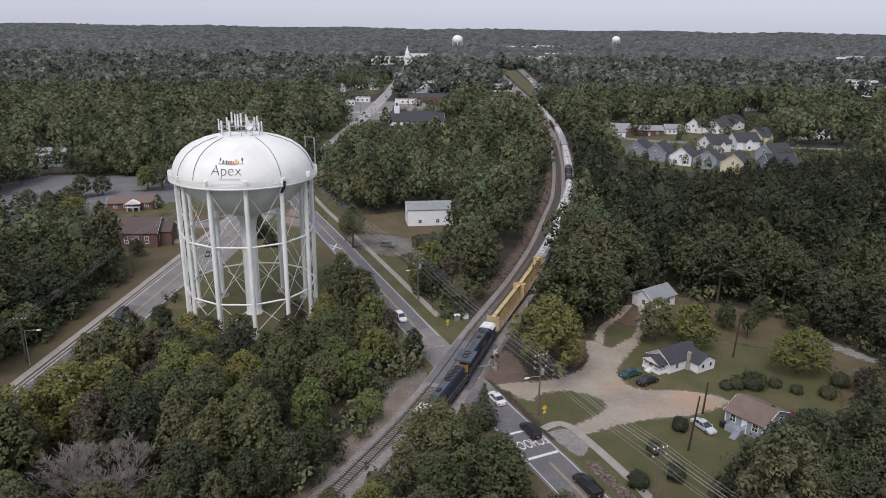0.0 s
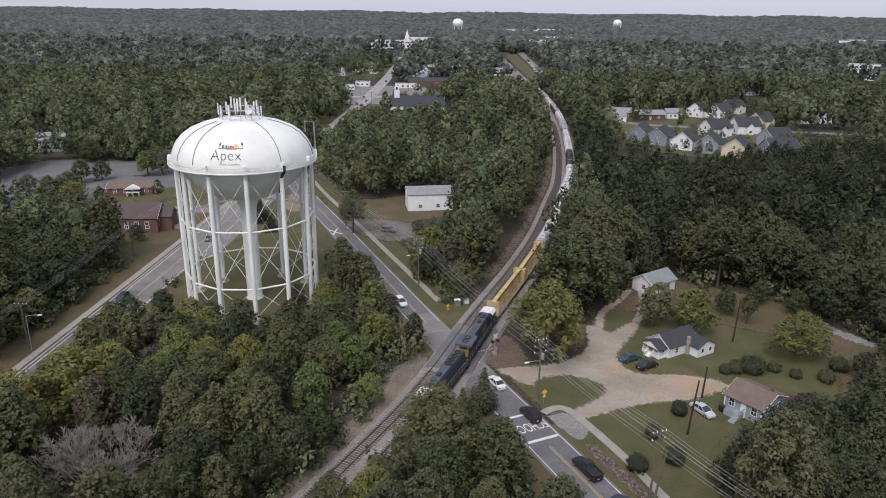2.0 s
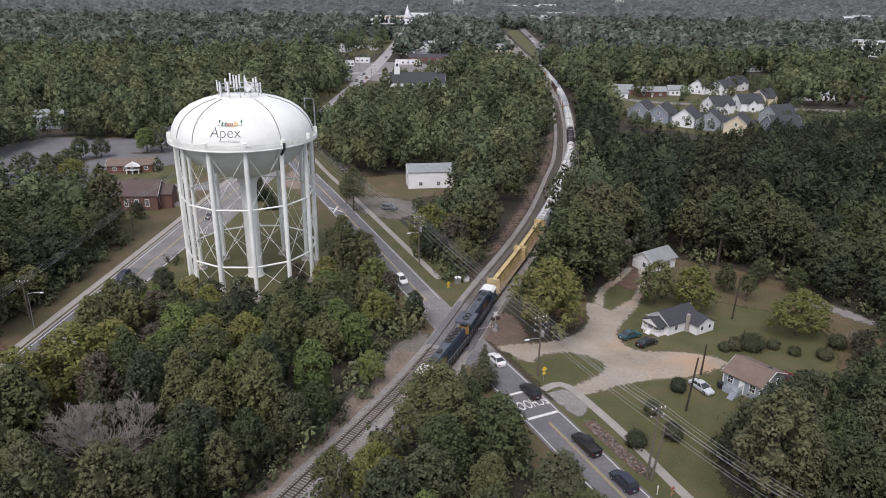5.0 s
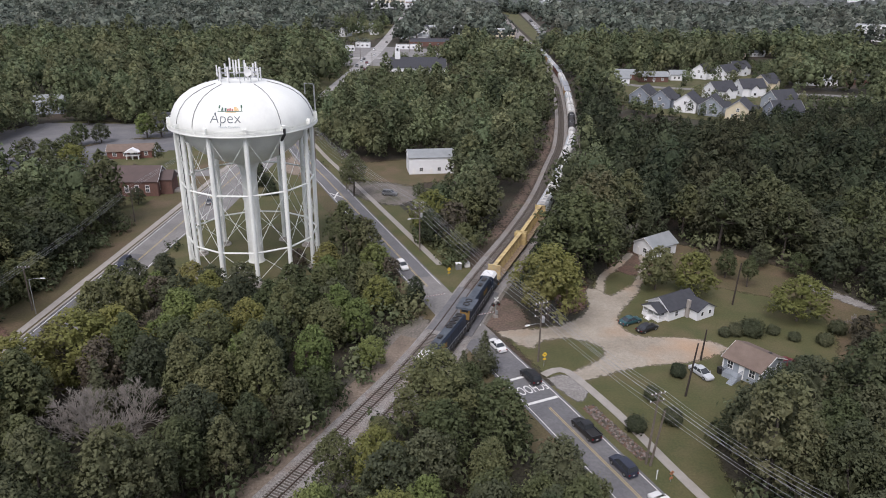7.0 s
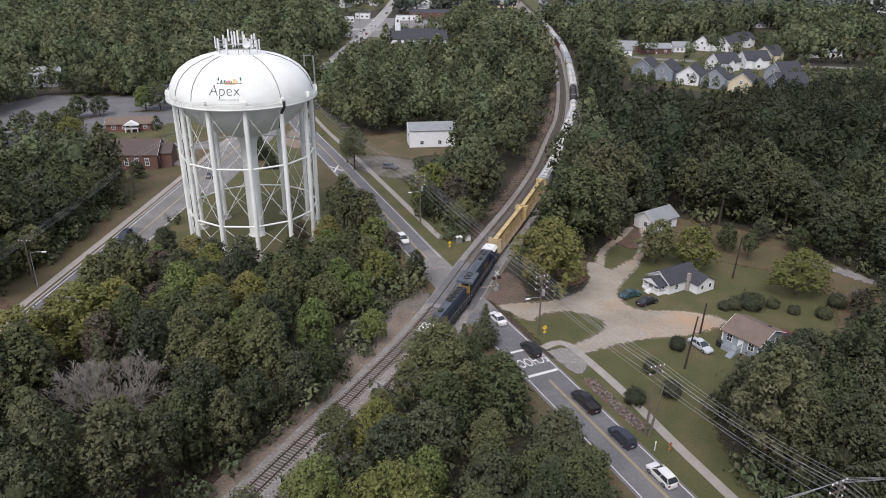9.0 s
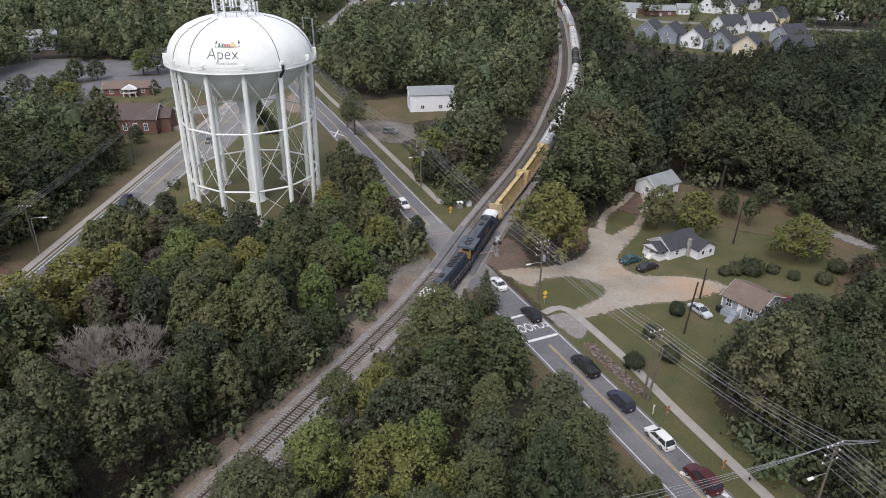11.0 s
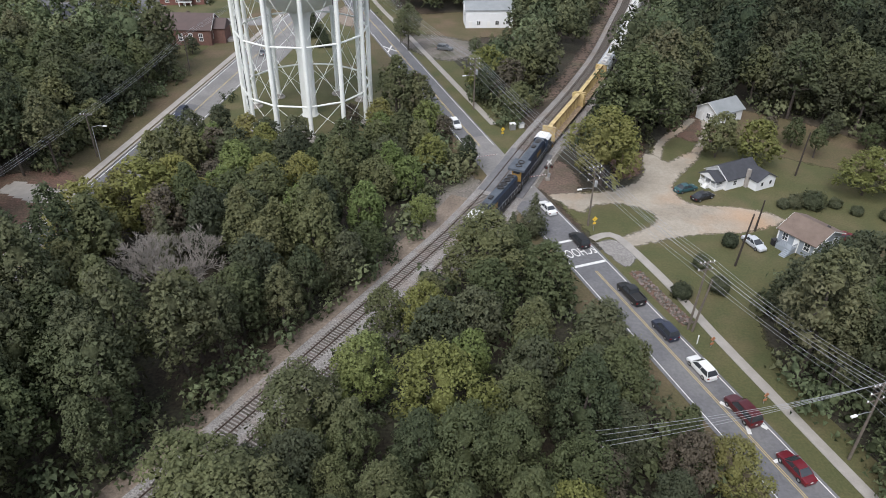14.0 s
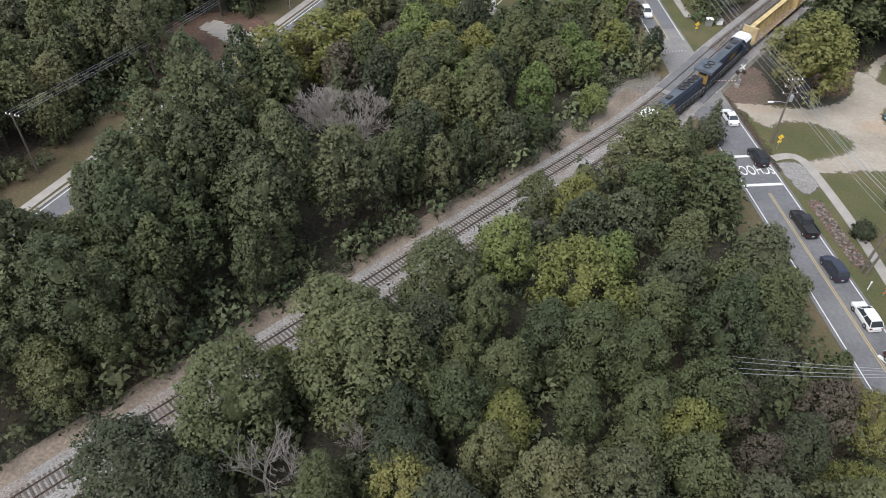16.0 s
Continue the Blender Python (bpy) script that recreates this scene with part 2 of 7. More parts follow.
M["wire"] = surface("aluminium_wire", (0.36, 0.37, 0.38), (0.28, 0.29, 0.30), scale=3, rough=0.6, metal=0.2)
M["roof_dark"] = surface("charcoal_shingles", (0.060, 0.062, 0.070), (0.043, 0.045, 0.052), scale=1.2, rough=0.95, bump=0.4, bump_scale=9)
M["roof_brown"] = surface("brown_shingles", (0.19, 0.145, 0.12), (0.14, 0.105, 0.085), scale=0.8, rough=0.95, bump=0.4, bump_scale=9)
M["roof_grey"] = surface("grey_metal_roof", (0.27, 0.285, 0.29), (0.21, 0.225, 0.23), scale=0.5, rough=0.6, bump=0.1)
M["roof_red"] = surface("dull_brown_roof", (0.115, 0.085, 0.080), (0.09, 0.07, 0.066), scale=0.6, rough=0.95)
M["siding_white"] = surface("white_siding", (0.76, 0.77, 0.78), (0.68, 0.69, 0.70), scale=0.6, rough=0.6)
M["siding_grey"] = surface("blue_grey_siding", (0.30, 0.33, 0.36), (0.25, 0.28, 0.31), scale=0.6, rough=0.7)
M["siding_blue"] = surface("slate_blue_siding", (0.24, 0.27, 0.315), (0.205, 0.23, 0.27), scale=0.6, rough=0.7)
M["siding_cream"] = surface("cream_siding", (0.62, 0.55, 0.40), (0.54, 0.48, 0.35), scale=0.6, rough=0.7)
M["brick"] = surface("red_brown_brick", (0.20, 0.095, 0.075), (0.14, 0.07, 0.058), scale=1.5, rough=0.9, bump=0.3, bump_scale=10)
M["brick_dark"] = surface("weathered_brown_brick", (0.165, 0.088, 0.070), (0.115, 0.068, 0.056), scale=1.5, rough=0.9, bump=0.3, bump_scale=10)
M["trim"] = surface("white_trim", (0.78, 0.78, 0.77), (0.70, 0.70, 0.69), scale=1, rough=0.6)
M["glass"] = surface("dark_window_glass", (0.030, 0.034, 0.040), (0.045, 0.05, 0.055), scale=0.8, rough=0.12, spec=0.6)
M["rock"] = surface("riprap_stone", (0.19, 0.165, 0.14), (0.10, 0.086, 0.076), scale=1.5, rough=0.95, bump=0.5, per_object=1.1)
M["rubber"] = surface("black_rubber", (0.020, 0.020, 0.021), (0.03, 0.03, 0.03), scale=4, rough=0.85)
M["sign_yellow"] = surface("yellow_sign_paint", (0.75, 0.50, 0.05), (0.68, 0.45, 0.05), scale=3, rough=0.5)
M["orange"] = surface("orange_sign_cloth", (0.42, 0.19, 0.10), (0.36, 0.16, 0.08), scale=3, rough=0.7)
M["lamp_red"] = surface("red_lamp_lens", (0.20, 0.02, 0.02), (0.14, 0.015, 0.015), scale=5, rough=0.25)
M["lamp_white"] = surface("clear_lamp_lens", (0.65, 0.66, 0.68), (0.55, 0.56, 0.58), scale=5, rough=0.2)


def paint(name, c, rough=0.3):
    if name not in M:
        M[name] = surface(name, c, tuple(v * 0.9 for v in c), scale=0.9, rough=rough, spec=0.5)
    return M[name]


# ---------------------------------------------------------------- mesh tools


class Build:
    """Collects vertices and faces of one mesh."""

    def __init__(self):
        self.v, self.f = [], []

    def add(self, verts, faces, m=None):
        k = len(self.v)
        self.v += [tuple(m @ Vector(p)) if m else tuple(p) for p in verts]
        self.f += [tuple(k + i for i in f) for f in faces]
        return self

    def box(self, cx, cy, cz, sx, sy, sz, rz=0, taper=1.0, m=None):
        """A box by its centre, size and turn; taper narrows the top."""
        t = pose(cx, cy, cz, 0, 0, rz)
        t = m @ t if m else t
        x, y, z = sx / 2, sy / 2, sz / 2
        a, b = x * taper, y * taper
        return self.add([(-x, -y, -z), (x, -y, -z), (x, y, -z), (-x, y, -z), (-a, -b, z), (a, -b, z), (a, b, z), (-a, b, z)],
                        [(3, 2, 1, 0), (4, 5, 6, 7), (0, 1, 5, 4), (1, 2, 6, 5), (2, 3, 7, 6), (3, 0, 4, 7)], t)

    def tube(self, p, q, r, r2=None, n=8, caps=True):
        p, q = Vector(p), Vector(q)
        r2 = r if r2 is None else r2
        d = (q - p).normalized()
        u = d.orthogonal().normalized()
        w = d.cross(u)
        ring = [u * math.cos(2 * math.pi * i / n) + w * math.sin(2 * math.pi * i / n) for i in range(n)]
        vs = [p + r * c for c in ring] + [q + r2 * c for c in ring]
        fs = [(i, (i + 1) % n, n + (i + 1) % n, n + i) for i in range(n)]
        if caps:
            fs += [tuple(range(n - 1, -1, -1)), tuple(range(n, 2 * n))]
        return self.add(vs, fs)

    def pipe(self, pts, r, n=6):
        """One swept tube through the points."""
        pts = [Vector(p) for p in pts]
        rings = []
        for i, p in enumerate(pts):
            d = (pts[min(i + 1, len(pts) - 1)] - pts[max(i - 1, 0)]).normalized()
            u = d.cross(Vector((0.31, 0.17, 0.93))).normalized()
            w = d.cross(u)
            rings.append([tuple(p + r * (u * math.cos(2 * math.pi * k / n) + w * math.sin(2 * math.pi * k / n))) for k in range(n)])
        return self.loft(rings)

    def lathe(self, profile, n=32, m=None):
        """Turns a profile of (radius, height) round z."""
        vs = [(r * math.cos(2 * math.pi * i / n), r * math.sin(2 * math.pi * i / n), z) for r, z in profile for i in range(n)]
        fs = [(j * n + i, j * n + (i + 1) % n, (j + 1) * n + (i + 1) % n, (j + 1) * n + i) for j in range(len(profile) - 1) for i in range(n)]
        return self.add(vs, fs, m)

    def prism(self, poly, z0, z1, m=None):
        n = len(poly)
        if sum(a[0] * b[1] - b[0] * a[1] for a, b in zip(poly, poly[1:] + poly[:1])) < 0:
            poly = poly[::-1]
        vs = [(x, y, z0) for x, y in poly] + [(x, y, z1) for x, y in poly]
        fs = [tuple(range(n - 1, -1, -1)), tuple(range(n, 2 * n))] + [(i, (i + 1) % n, n + (i + 1) % n, n + i) for i in range(n)]
        return self.add(vs, fs, m)

    def loft(self, rings, m=None, closed=True):
        """Skins rings of equally many points and caps the ends."""
        n = len(rings[0])
        vs = [p for ring in rings for p in ring]
        fs = [(j * n + i, j * n + (i + 1) % n, (j + 1) * n + (i + 1) % n, (j + 1) * n + i) for j in range(len(rings) - 1) for i in range(n if closed else n - 1)]
        fs += [tuple(range(n - 1, -1, -1)), tuple((len(rings) - 1) * n + i for i in range(n))]
        return self.add(vs, fs, m)

    def mesh(self, name, material, smooth=False):
        me = bpy.data.meshes.new(name)
        me.from_pydata(self.v, [], self.f)
        me.materials.append(material)
        if smooth:
            me.polygons.foreach_set("use_smooth", [True] * len(me.polygons))
        me.update()
        return me


def part(name, b, material, parent, label="", smooth=False):
    """Links a built mesh as one object under a thing or part."""
    ob = new(name, b.mesh(name, material, smooth) if isinstance(b, Build) else b)
    ob.parent = parent
    if label:
        ob["label"] = label
    return ob


def thing(name, m, label, category, group=""):
    ob = new(name)
    ob.empty_display_size = 0.3
    ob.matrix_basis = m
    return tagged(ob, label, category, group)


def structure(name, b, material, label="", category="", smooth=False):
    return tagged(new(name, b.mesh(name, material, smooth)), label, category, kind="structure")


def spline(pts, step=4.0):
    """A smooth line through a few plan points, evenly stepped."""
    pts = [Vector((*p, 0)) if len(p) == 2 else Vector(p) for p in pts]
    ext = [2 * pts[0] - pts[1]] + pts + [2 * pts[-1] - pts[-2]]
    out = []
    for i in range(1, len(ext) - 2):
        a, b, c, d = ext[i - 1:i + 3]
        n = max(2, int((c - b).length / step))
        for k in range(n):
            t = k / n
            out.append(0.5 * (2 * b + (c - a) * t + (2 * a - 5 * b + 4 * c - d) * t * t + (3 * b - a - 3 * c + d) * t ** 3))
    return out + [pts[-1]]


def normals(line):
    """Unit vectors to the right of a plan line."""
    res = []
    for i in range(len(line)):
        d = line[min(i + 1, len(line) - 1)] - line[max(i - 1, 0)]
        res.append(Vector((d.y, -d.x, 0)).normalized())
    return res


def ribbon(line, a, b, z, thick=0.0, bld=None):
    """A strip along a line from a to b metres to its right, with top at z."""
    bld = bld or Build()
    nr = normals(line)
    top = [(p + n * a, p + n * b) for p, n in zip(line, nr)]
    vs, fs = [], []
    for p, q in top:
        vs += [(p.x, p.y, z), (q.x, q.y, z)]
        if thick:
            vs += [(p.x, p.y, z - thick), (q.x, q.y, z - thick)]
    k = 4 if thick else 2
    for i in range(len(top) - 1):
        o, w = i * k, (i + 1) * k
        fs.append((o, o + 1, w + 1, w) if b > a else (o, w, w + 1, o + 1))
        if thick:
            fs += [(o + 2, o, w, w + 2), (o + 1, o + 3, w + 3, w + 1)]
    return bld.add(vs, fs)


def along(line, dist):
    """Place and direction at a distance along a line."""
    for a, b in zip(line, line[1:]):
        l = (b - a).length
        if dist <= l:
            return a.lerp(b, dist / l), (b - a).normalized()
        dist -= l
    return line[-1] + (line[-1] - line[-2]).normalized() * dist, (line[-1] - line[-2]).normalized()


def offset(line, d):
    return [p + n * d for p, n in zip(line, normals(line))]


def inside(x, y, poly):
    hit = False
    for (x1, y1), (x2, y2) in zip(poly, poly[1:] + poly[:1]):
        if (y1 > y) != (y2 > y) and x < (x2 - x1) * (y - y1) / (y2 - y1) + x1:
            hit = not hit
    return hit


def near_line(x, y, line):
    """Signed distance to the right of a plan line."""
    best, sign = 1e9, 1
    for a, b in zip(line, line[1:]):
        dx, dy = b.x - a.x, b.y - a.y
        t = max(0, min(1, ((x - a.x) * dx + (y - a.y) * dy) / (dx * dx + dy * dy)))
        ex, ey = x - a.x - t * dx, y - a.y - t * dy
        e = ex * ex + ey * ey
        if e < best:
            best, sign = e, 1 if ex * dy - ey * dx > 0 else -1
    return sign * math.sqrt(best)

# ---------------------------------------------------------------- plan
RAIL = spline([(-118, -130), (-80, -50), (-46.5, 19), (-14.2, 84.3), (-1.6, 111.5), (9.1, 142.2), (20.8, 174), (30.9, 205.7), (40.6, 244.5), (47.1, 271.6), (53.7, 310.6), (58.7, 345.8), (66, 408.8),
               (69.8, 456), (73, 540), (74, 618), (74.5, 755), (76, 965), (76, 1250), (70, 1500)], 4.0)
ROAD_A = spline([(-82, -60), (-77, 40), (-72.3, 135), (-69.8, 190), (-68, 240), (-65.5, 320), (-61, 420), (-58, 520), (-56, 600), (-55, 720), (-56, 900), (-57, 1120), (-58, 1450)], 8.0)
ROAD_B = spline([(76, -35), (52, 18), (33.5, 59), (17.2, 95), (2.4, 127), (-15.6, 169), (-36, 217), (-49.5, 248), (-62, 280)], 5.0)
CROSS_ST = spline([(-420, 640), (-250, 600), (-150, 560), (-56, 545), (30, 560), (72, 590)], 8.0)
SIDE_ST = spline([(-260, 215), (-170, 224), (-120, 226), (-80, 228), (-68, 232)], 5.0)
SUB_ST = spline([(88, 452), (120, 424), (170, 412), (215, 400), (300, 396), (420, 430)], 8.0)

YARD = [(10.5, 121), (22, 96), (33, 76), (38, 66), (42, 57), (44, 58), (40, 72), (40.5, 86), (47, 91), (54, 96), (60, 101), (66, 106), (74, 116), (76, 132), (60, 142), (50, 152), (40, 152), (33, 142), (30, 126), (18, 122)]
CLAY_YARD = [(-80, 90), (-92, 92), (-104, 102), (-100, 114), (-88, 120), (-80, 114)]
BACK_YARD = [(58, 98), (70, 98), (82, 108), (89, 118), (90, 128), (87, 138), (79, 154), (68, 163), (57, 168), (48, 167), (43, 160), (46, 150), (56, 140), (70, 126), (64, 110)]
TOWER_LAWN = [(-66.5, 131), (-64, 190), (-62, 240), (-58, 268), (-48, 236), (-34, 205), (-20, 172), (-17, 160), (-24, 148), (-30, 139), (-45, 134)]
BARN_LOT = [(-44, 247), (-36, 226), (-24, 200), (-16, 197), (-11, 206), (-8, 218), (1, 222), (7, 230), (4, 246), (-16, 248), (-28, 244)]
CHURCH_LOT = [(-168, 222), (-124, 196), (-100, 190), (-84, 176), (-76, 178), (-73, 262), (-74, 300), (-98, 306), (-128, 304), (-170, 302)]
SUBDIVISION = [(92, 352), (104, 338), (130, 320), (158, 318), (176, 344), (184, 372), (196, 404), (204, 440), (204, 480), (170, 492), (110, 474), (90, 430)]
TOWN = [(-80, 510), (-44, 508), (-32, 540), (2, 572), (4, 584), (-8, 590), (-30, 620), (-72, 610), (-90, 560)]
NEAR_LOT = [(36, 52), (24, 36), (2, 24), (10, 8), (60, -30), (70, 0)]
OPEN = [[(-60, 430), (-42, 436), (-38, 515), (-28, 545), (-26, 650), (-58, 650)], [(-46, 450), (8, 454), (8, 478), (-46, 478)], [(-20, 177), (-12, 168), (-6, 170), (-9, 196), (-8, 226), (-16, 232)], CLAY_YARD, YARD, BACK_YARD, TOWER_LAWN, BARN_LOT, CHURCH_LOT, SUBDIVISION, TOWN, NEAR_LOT,
        [(80, 640), (118, 660), (120, 1090), (86, 1090)], [(-130, 1180), (40, 1180), (40, 1420), (-130, 1420)], [(40, 715), (76, 715), (76, 800), (48, 800)],
        [(-290, 640), (-230, 640), (-230, 680), (-290, 680)], [(400, 700), (470, 700), (470, 770), (400, 770)], [(-110, 700), (-75, 700), (-75, 760), (-110, 760)],
        [(-200, 300), (-165, 300), (-165, 350), (-200, 350)], [(214, 428), (272, 432), (272, 458), (214, 456)], [(-34, 600), (34, 625), (34, 676), (-34, 676)], [(-30, 715), (20, 730), (20, 765), (-30, 750)], [(-112, 700), (-60, 700), (-58, 770), (-112, 800)]]

# sight lines kept open by low growth: from and to across per metre ahead, and how far
LOW_TREES = [(-0.062, 0.014, 224), (-0.080, -0.002, 492), (-0.172, -0.146, 398), (-0.150, -0.135, 425), (-0.138, -0.122, 468), (-0.126, -0.095, 535), (-0.120, 0.0, 588), (-0.088, -0.070, 715), (-0.074, -0.060, 860), (-0.064, -0.050, 1080), (-0.110, -0.048, 1130), (-0.150, -0.085, 705), (-0.045, 0.012, 655), (0.235, 0.43, 330), (0.30, 0.40, 362), (0.235, 0.30, 425), (0.34, 0.43, 430), (0.062, 0.112, 700), (0.50, 0.60, 405), (0.56, 0.60, 680), (0.40, 0.46, 570)]
FAR_BLOCKS = [(-112, 1190, 46, 8, "siding_white"), (-70, 1200, 40, 8, "siding_white"), (-96, 1290, 50, 9, "siding_cream"), (-38, 1345, 50, 12, "siding_white"), (-56, 1260, 24, 8, "brick"), (-24, 1290, 30, 9, "siding_cream"), (170, 1340, 60, 10, "siding_white"), (240, 1500, 80, 10, "siding_white"), (215, 1900, 110, 12, "siding_white"), (300, 1980, 110, 12, "siding_white"), (800, 1510, 150, 9, "siding_white"), (900, 1560, 90, 9, "siding_white"), (620, 1230, 40, 9, "siding_white"), (690, 1260, 26, 8, "siding_cream")]
CLEARINGS = [(x - l / 2 - 6, x + l / 2 + 6, y - 75, y + 16) for x, y, l, h, m in FAR_BLOCKS] + [(-66, -48, 1150, 1400), (-90, -40, 1270, 1350)]

# ---------------------------------------------------------------- ground and roads


def rise(y):
    """The land climbs gently far away."""
    return 24.0 * max(0.0, (y - 2400) / 2400)


g = Build()
cells = [-4800, -2400, -1200, -600, -300, -100, 100, 300, 600, 1200, 2400, 4800]
for i in range(11):
    for j in range(11):
        x0, x1, y0, y1 = cells[i], cells[i + 1], cells[j], cells[j + 1]
        g.add([(x0, y0, rise(y0)), (x1, y0, rise(y0)), (x1, y1, rise(y1)), (x0, y1, rise(y1))], [(0, 1, 2, 3)])
structure("ground", g, M["ground"], "brownish green woodland ground reaching the horizon", "ground")


def patch(name, poly, z, material, label, category, soft=1.6):
    """A flat ground cover whose edge frays over a strip of its own width."""
    p = np.array(poly)
    far = p[:, 1].mean() > 185
    cell, soft = (2.4, max(soft, 3.0)) if far else (0.7, soft)
    gx, gy = np.meshgrid(np.arange(p[:, 0].min() - soft, p[:, 0].max() + soft + cell, cell), np.arange(p[:, 1].min() - soft, p[:, 1].max() + soft + cell, cell), indexing="ij")
    q = np.stack([gx.ravel(), gy.ravel()], 1)
    dist, within = np.full(len(q), 1e9), np.zeros(len(q), bool)
    for a, c in zip(p, np.roll(p, -1, axis=0)):
        e = c - a
        k = np.clip(((q - a) @ e) / max(e @ e, 1e-9), 0, 1)
        dist = np.minimum(dist, np.linalg.norm(q - a - k[:, None] * e, axis=1))
        if a[1] != c[1]:
            within ^= ((a[1] > q[:, 1]) != (c[1] > q[:, 1])) & (q[:, 0] < e[0] * (q[:, 1] - a[1]) / e[1] + a[0])
    fringe = np.clip(0.5 + np.where(within, -dist, dist) / (2 * soft), 0, 1)
    nx, ny = gx.shape
    ids = np.arange(nx * ny).reshape(nx, ny)
    quads = np.stack([ids[:-1, :-1], ids[1:, :-1], ids[1:, 1:], ids[:-1, 1:]], -1).reshape(-1, 4)
    quads = quads[fringe[quads].min(1) < 1]
    used, back = np.unique(quads, return_inverse=True)
    me = bpy.data.meshes.new(name)
    me.from_pydata(np.column_stack([q[used], np.full(len(used), z)]).tolist(), [], back.reshape(-1, 4).tolist())
    me.attributes.new("fringe", "FLOAT", "POINT").data.foreach_set("value", fringe[used].astype(np.float32))
    me.materials.append(material)
    me.update()
    return tagged(new(name, me), label, category, kind="structure")


def rounded(poly, n=4):
    return [(p.x, p.y) for p in spline(poly + poly[:1], 3.0)[:-1]]


patch("lawn_yard", rounded(YARD), 0.02, M["grass"], "mown green lawn round the two small houses", "lawn")
patch("lawn_back", rounded(BACK_YARD), 0.015, M["verge"], "rough brownish grass behind the white house", "lawn")
patch("lawn_tower", rounded(TOWER_LAWN), 0.02, M["grass"], "green lawn under the water tower", "lawn")
patch("bare_mound", rounded([(-55, 232), (-48, 226), (-45, 236), (-52, 252), (-56, 250)]), 0.03, M["sand"], "pale bare soil on the lawn behind the tower", "ground", 2.0)
patch("lawn_barn", rounded(BARN_LOT), 0.02, M["verge"], "worn grass lot round the white barn", "lawn")
patch("lawn_church", rounded(CHURCH_LOT), 0.02, M["grass"], "worn grass round the brick church", "lawn")
patch("lawn_subdivision", rounded(SUBDIVISION), 0.02, M["grass"], "green lawns between the subdivision houses", "lawn")
patch("lot_town", rounded(TOWN), 0.02, M["asphalt_pale"], "pale paved lots beside the town street", "paving", soft=0.3)
patch("lawn_town_houses", rounded([(-128, 690), (-66, 690), (-64, 880), (-120, 880)]), 0.02, M["grass"], "lawns between the old white houses", "lawn")
patch("lawn_street", rounded([(-110, 386), (-64, 380), (-62, 520), (-92, 540), (-104, 470)]), 0.018, M["grass"], "grass beside the town street", "lawn")
patch("lawn_street_inner", rounded([(-58, 400), (-46, 400), (-36, 500), (-50, 520)]), 0.018, M["grass"], "grass beside the town street", "lawn")
patch("lot_near", rounded(NEAR_LOT), 0.02, M["verge"], "rough grass lot beside the road", "lawn")
patch("dirt_drive", rounded([(10.2, 120), (13.5, 116.2), (16.5, 113.6), (18.5, 116.5), (24.5, 117.8), (29.6, 114.5), (28.5, 110.2), (22, 105.2), (19.5, 101.5), (24, 103), (29, 105.3), (36, 108.2), (44, 109.4), (50, 112.4), (53, 115),
                              (47, 118.5), (39, 118.5), (35.5, 121), (35, 126), (38, 132), (43, 140), (41.5, 142), (36, 136.5), (33.5, 140), (31, 139), (29.5, 129), (22.5, 122.5), (15, 121)]), 0.05, M["dirt"],
      "pale gravel drive with orange clay stains", "drive", 1.3)
for ruts in ([(37.6, 133), (43.0, 142.5), (47.0, 152), (48.6, 160)], [(33.4, 136), (36.0, 146), (41.6, 154), (46.0, 161)]):
    patch("wheel_rut", [(p.x, p.y) for p in offset(spline(ruts, 2.0), -0.9)] + [(p.x, p.y) for p in offset(spline(ruts, 2.0), 0.9)][::-1], 0.047, M["dirt"], "worn pale wheel rut leading to the small house", "drive", 1.0)
patch("path_apron", rounded([(18.0, 103.6), (21.6, 104.8), (24.2, 100.6), (22.6, 96.6), (20.6, 98.4)]), 0.07, M["gravel"], "pale gravel apron beside the footpath", "ground", 0.8)
patch("clay_yard", rounded(CLAY_YARD), 0.035, M["clay"], "red brown bare soil under sparse pines", "ground")
patch("concrete_drive", [(-76.5, 106.5), (-76.5, 112.5), (-82, 111.5), (-92, 114), (-93, 111), (-84, 107.5)], 0.075, M["concrete"], "pale concrete driveway joining the road", "drive", soft=0.3)
patch("litter_patch", rounded([(24, 128), (29, 130), (32, 146), (29, 152), (24, 142)]), 0.035, M["clay"], "reddish brown leaf litter under the trees", "ground")
patch("track_patch", rounded([(40, 150), (45, 147), (50, 152), (44, 166), (38, 162)]), 0.03, M["clay"], "bare reddish soil behind the yard", "ground")
patch("pale_path", rounded([(80, 141), (84, 136), (88, 131), (90, 133), (86, 139), (82, 144)]), 0.045, M["gravel"], "pale stony clearing at the end of the yard", "ground")
patch("crossing_soil", rounded([(7.2, 124), (11, 119.6), (15, 120.4), (17, 124), (16, 131), (13, 135), (10.5, 131)]), 0.03, M["bank"], "bare brown soil round the crossing signal", "ground")
patch("crossing_gravel", rounded([(-21, 93), (-15.5, 90), (-5.6, 112), (-1.5, 120), (-4.5, 126), (-9.5, 119)]), 0.043, M["gravel_dull"], "dull gravel beside the crossing", "ground")
patch("barn_parking", rounded([(-31, 214), (-25, 203), (-15, 196), (-8, 202), (-7, 211), (-13, 217), (-26, 220)]), 0.045, M["gravel_dull"], "grey gravel parking beside the road", "parking")
patch("parking_lot", [(-186, 232), (-128, 234), (-124, 241), (-118, 254), (-103, 262), (-108, 286), (-122, 300), (-168, 300), (-186, 270)], 0.05, M["asphalt"], "large dark asphalt church parking lot", "parking", soft=0.3)
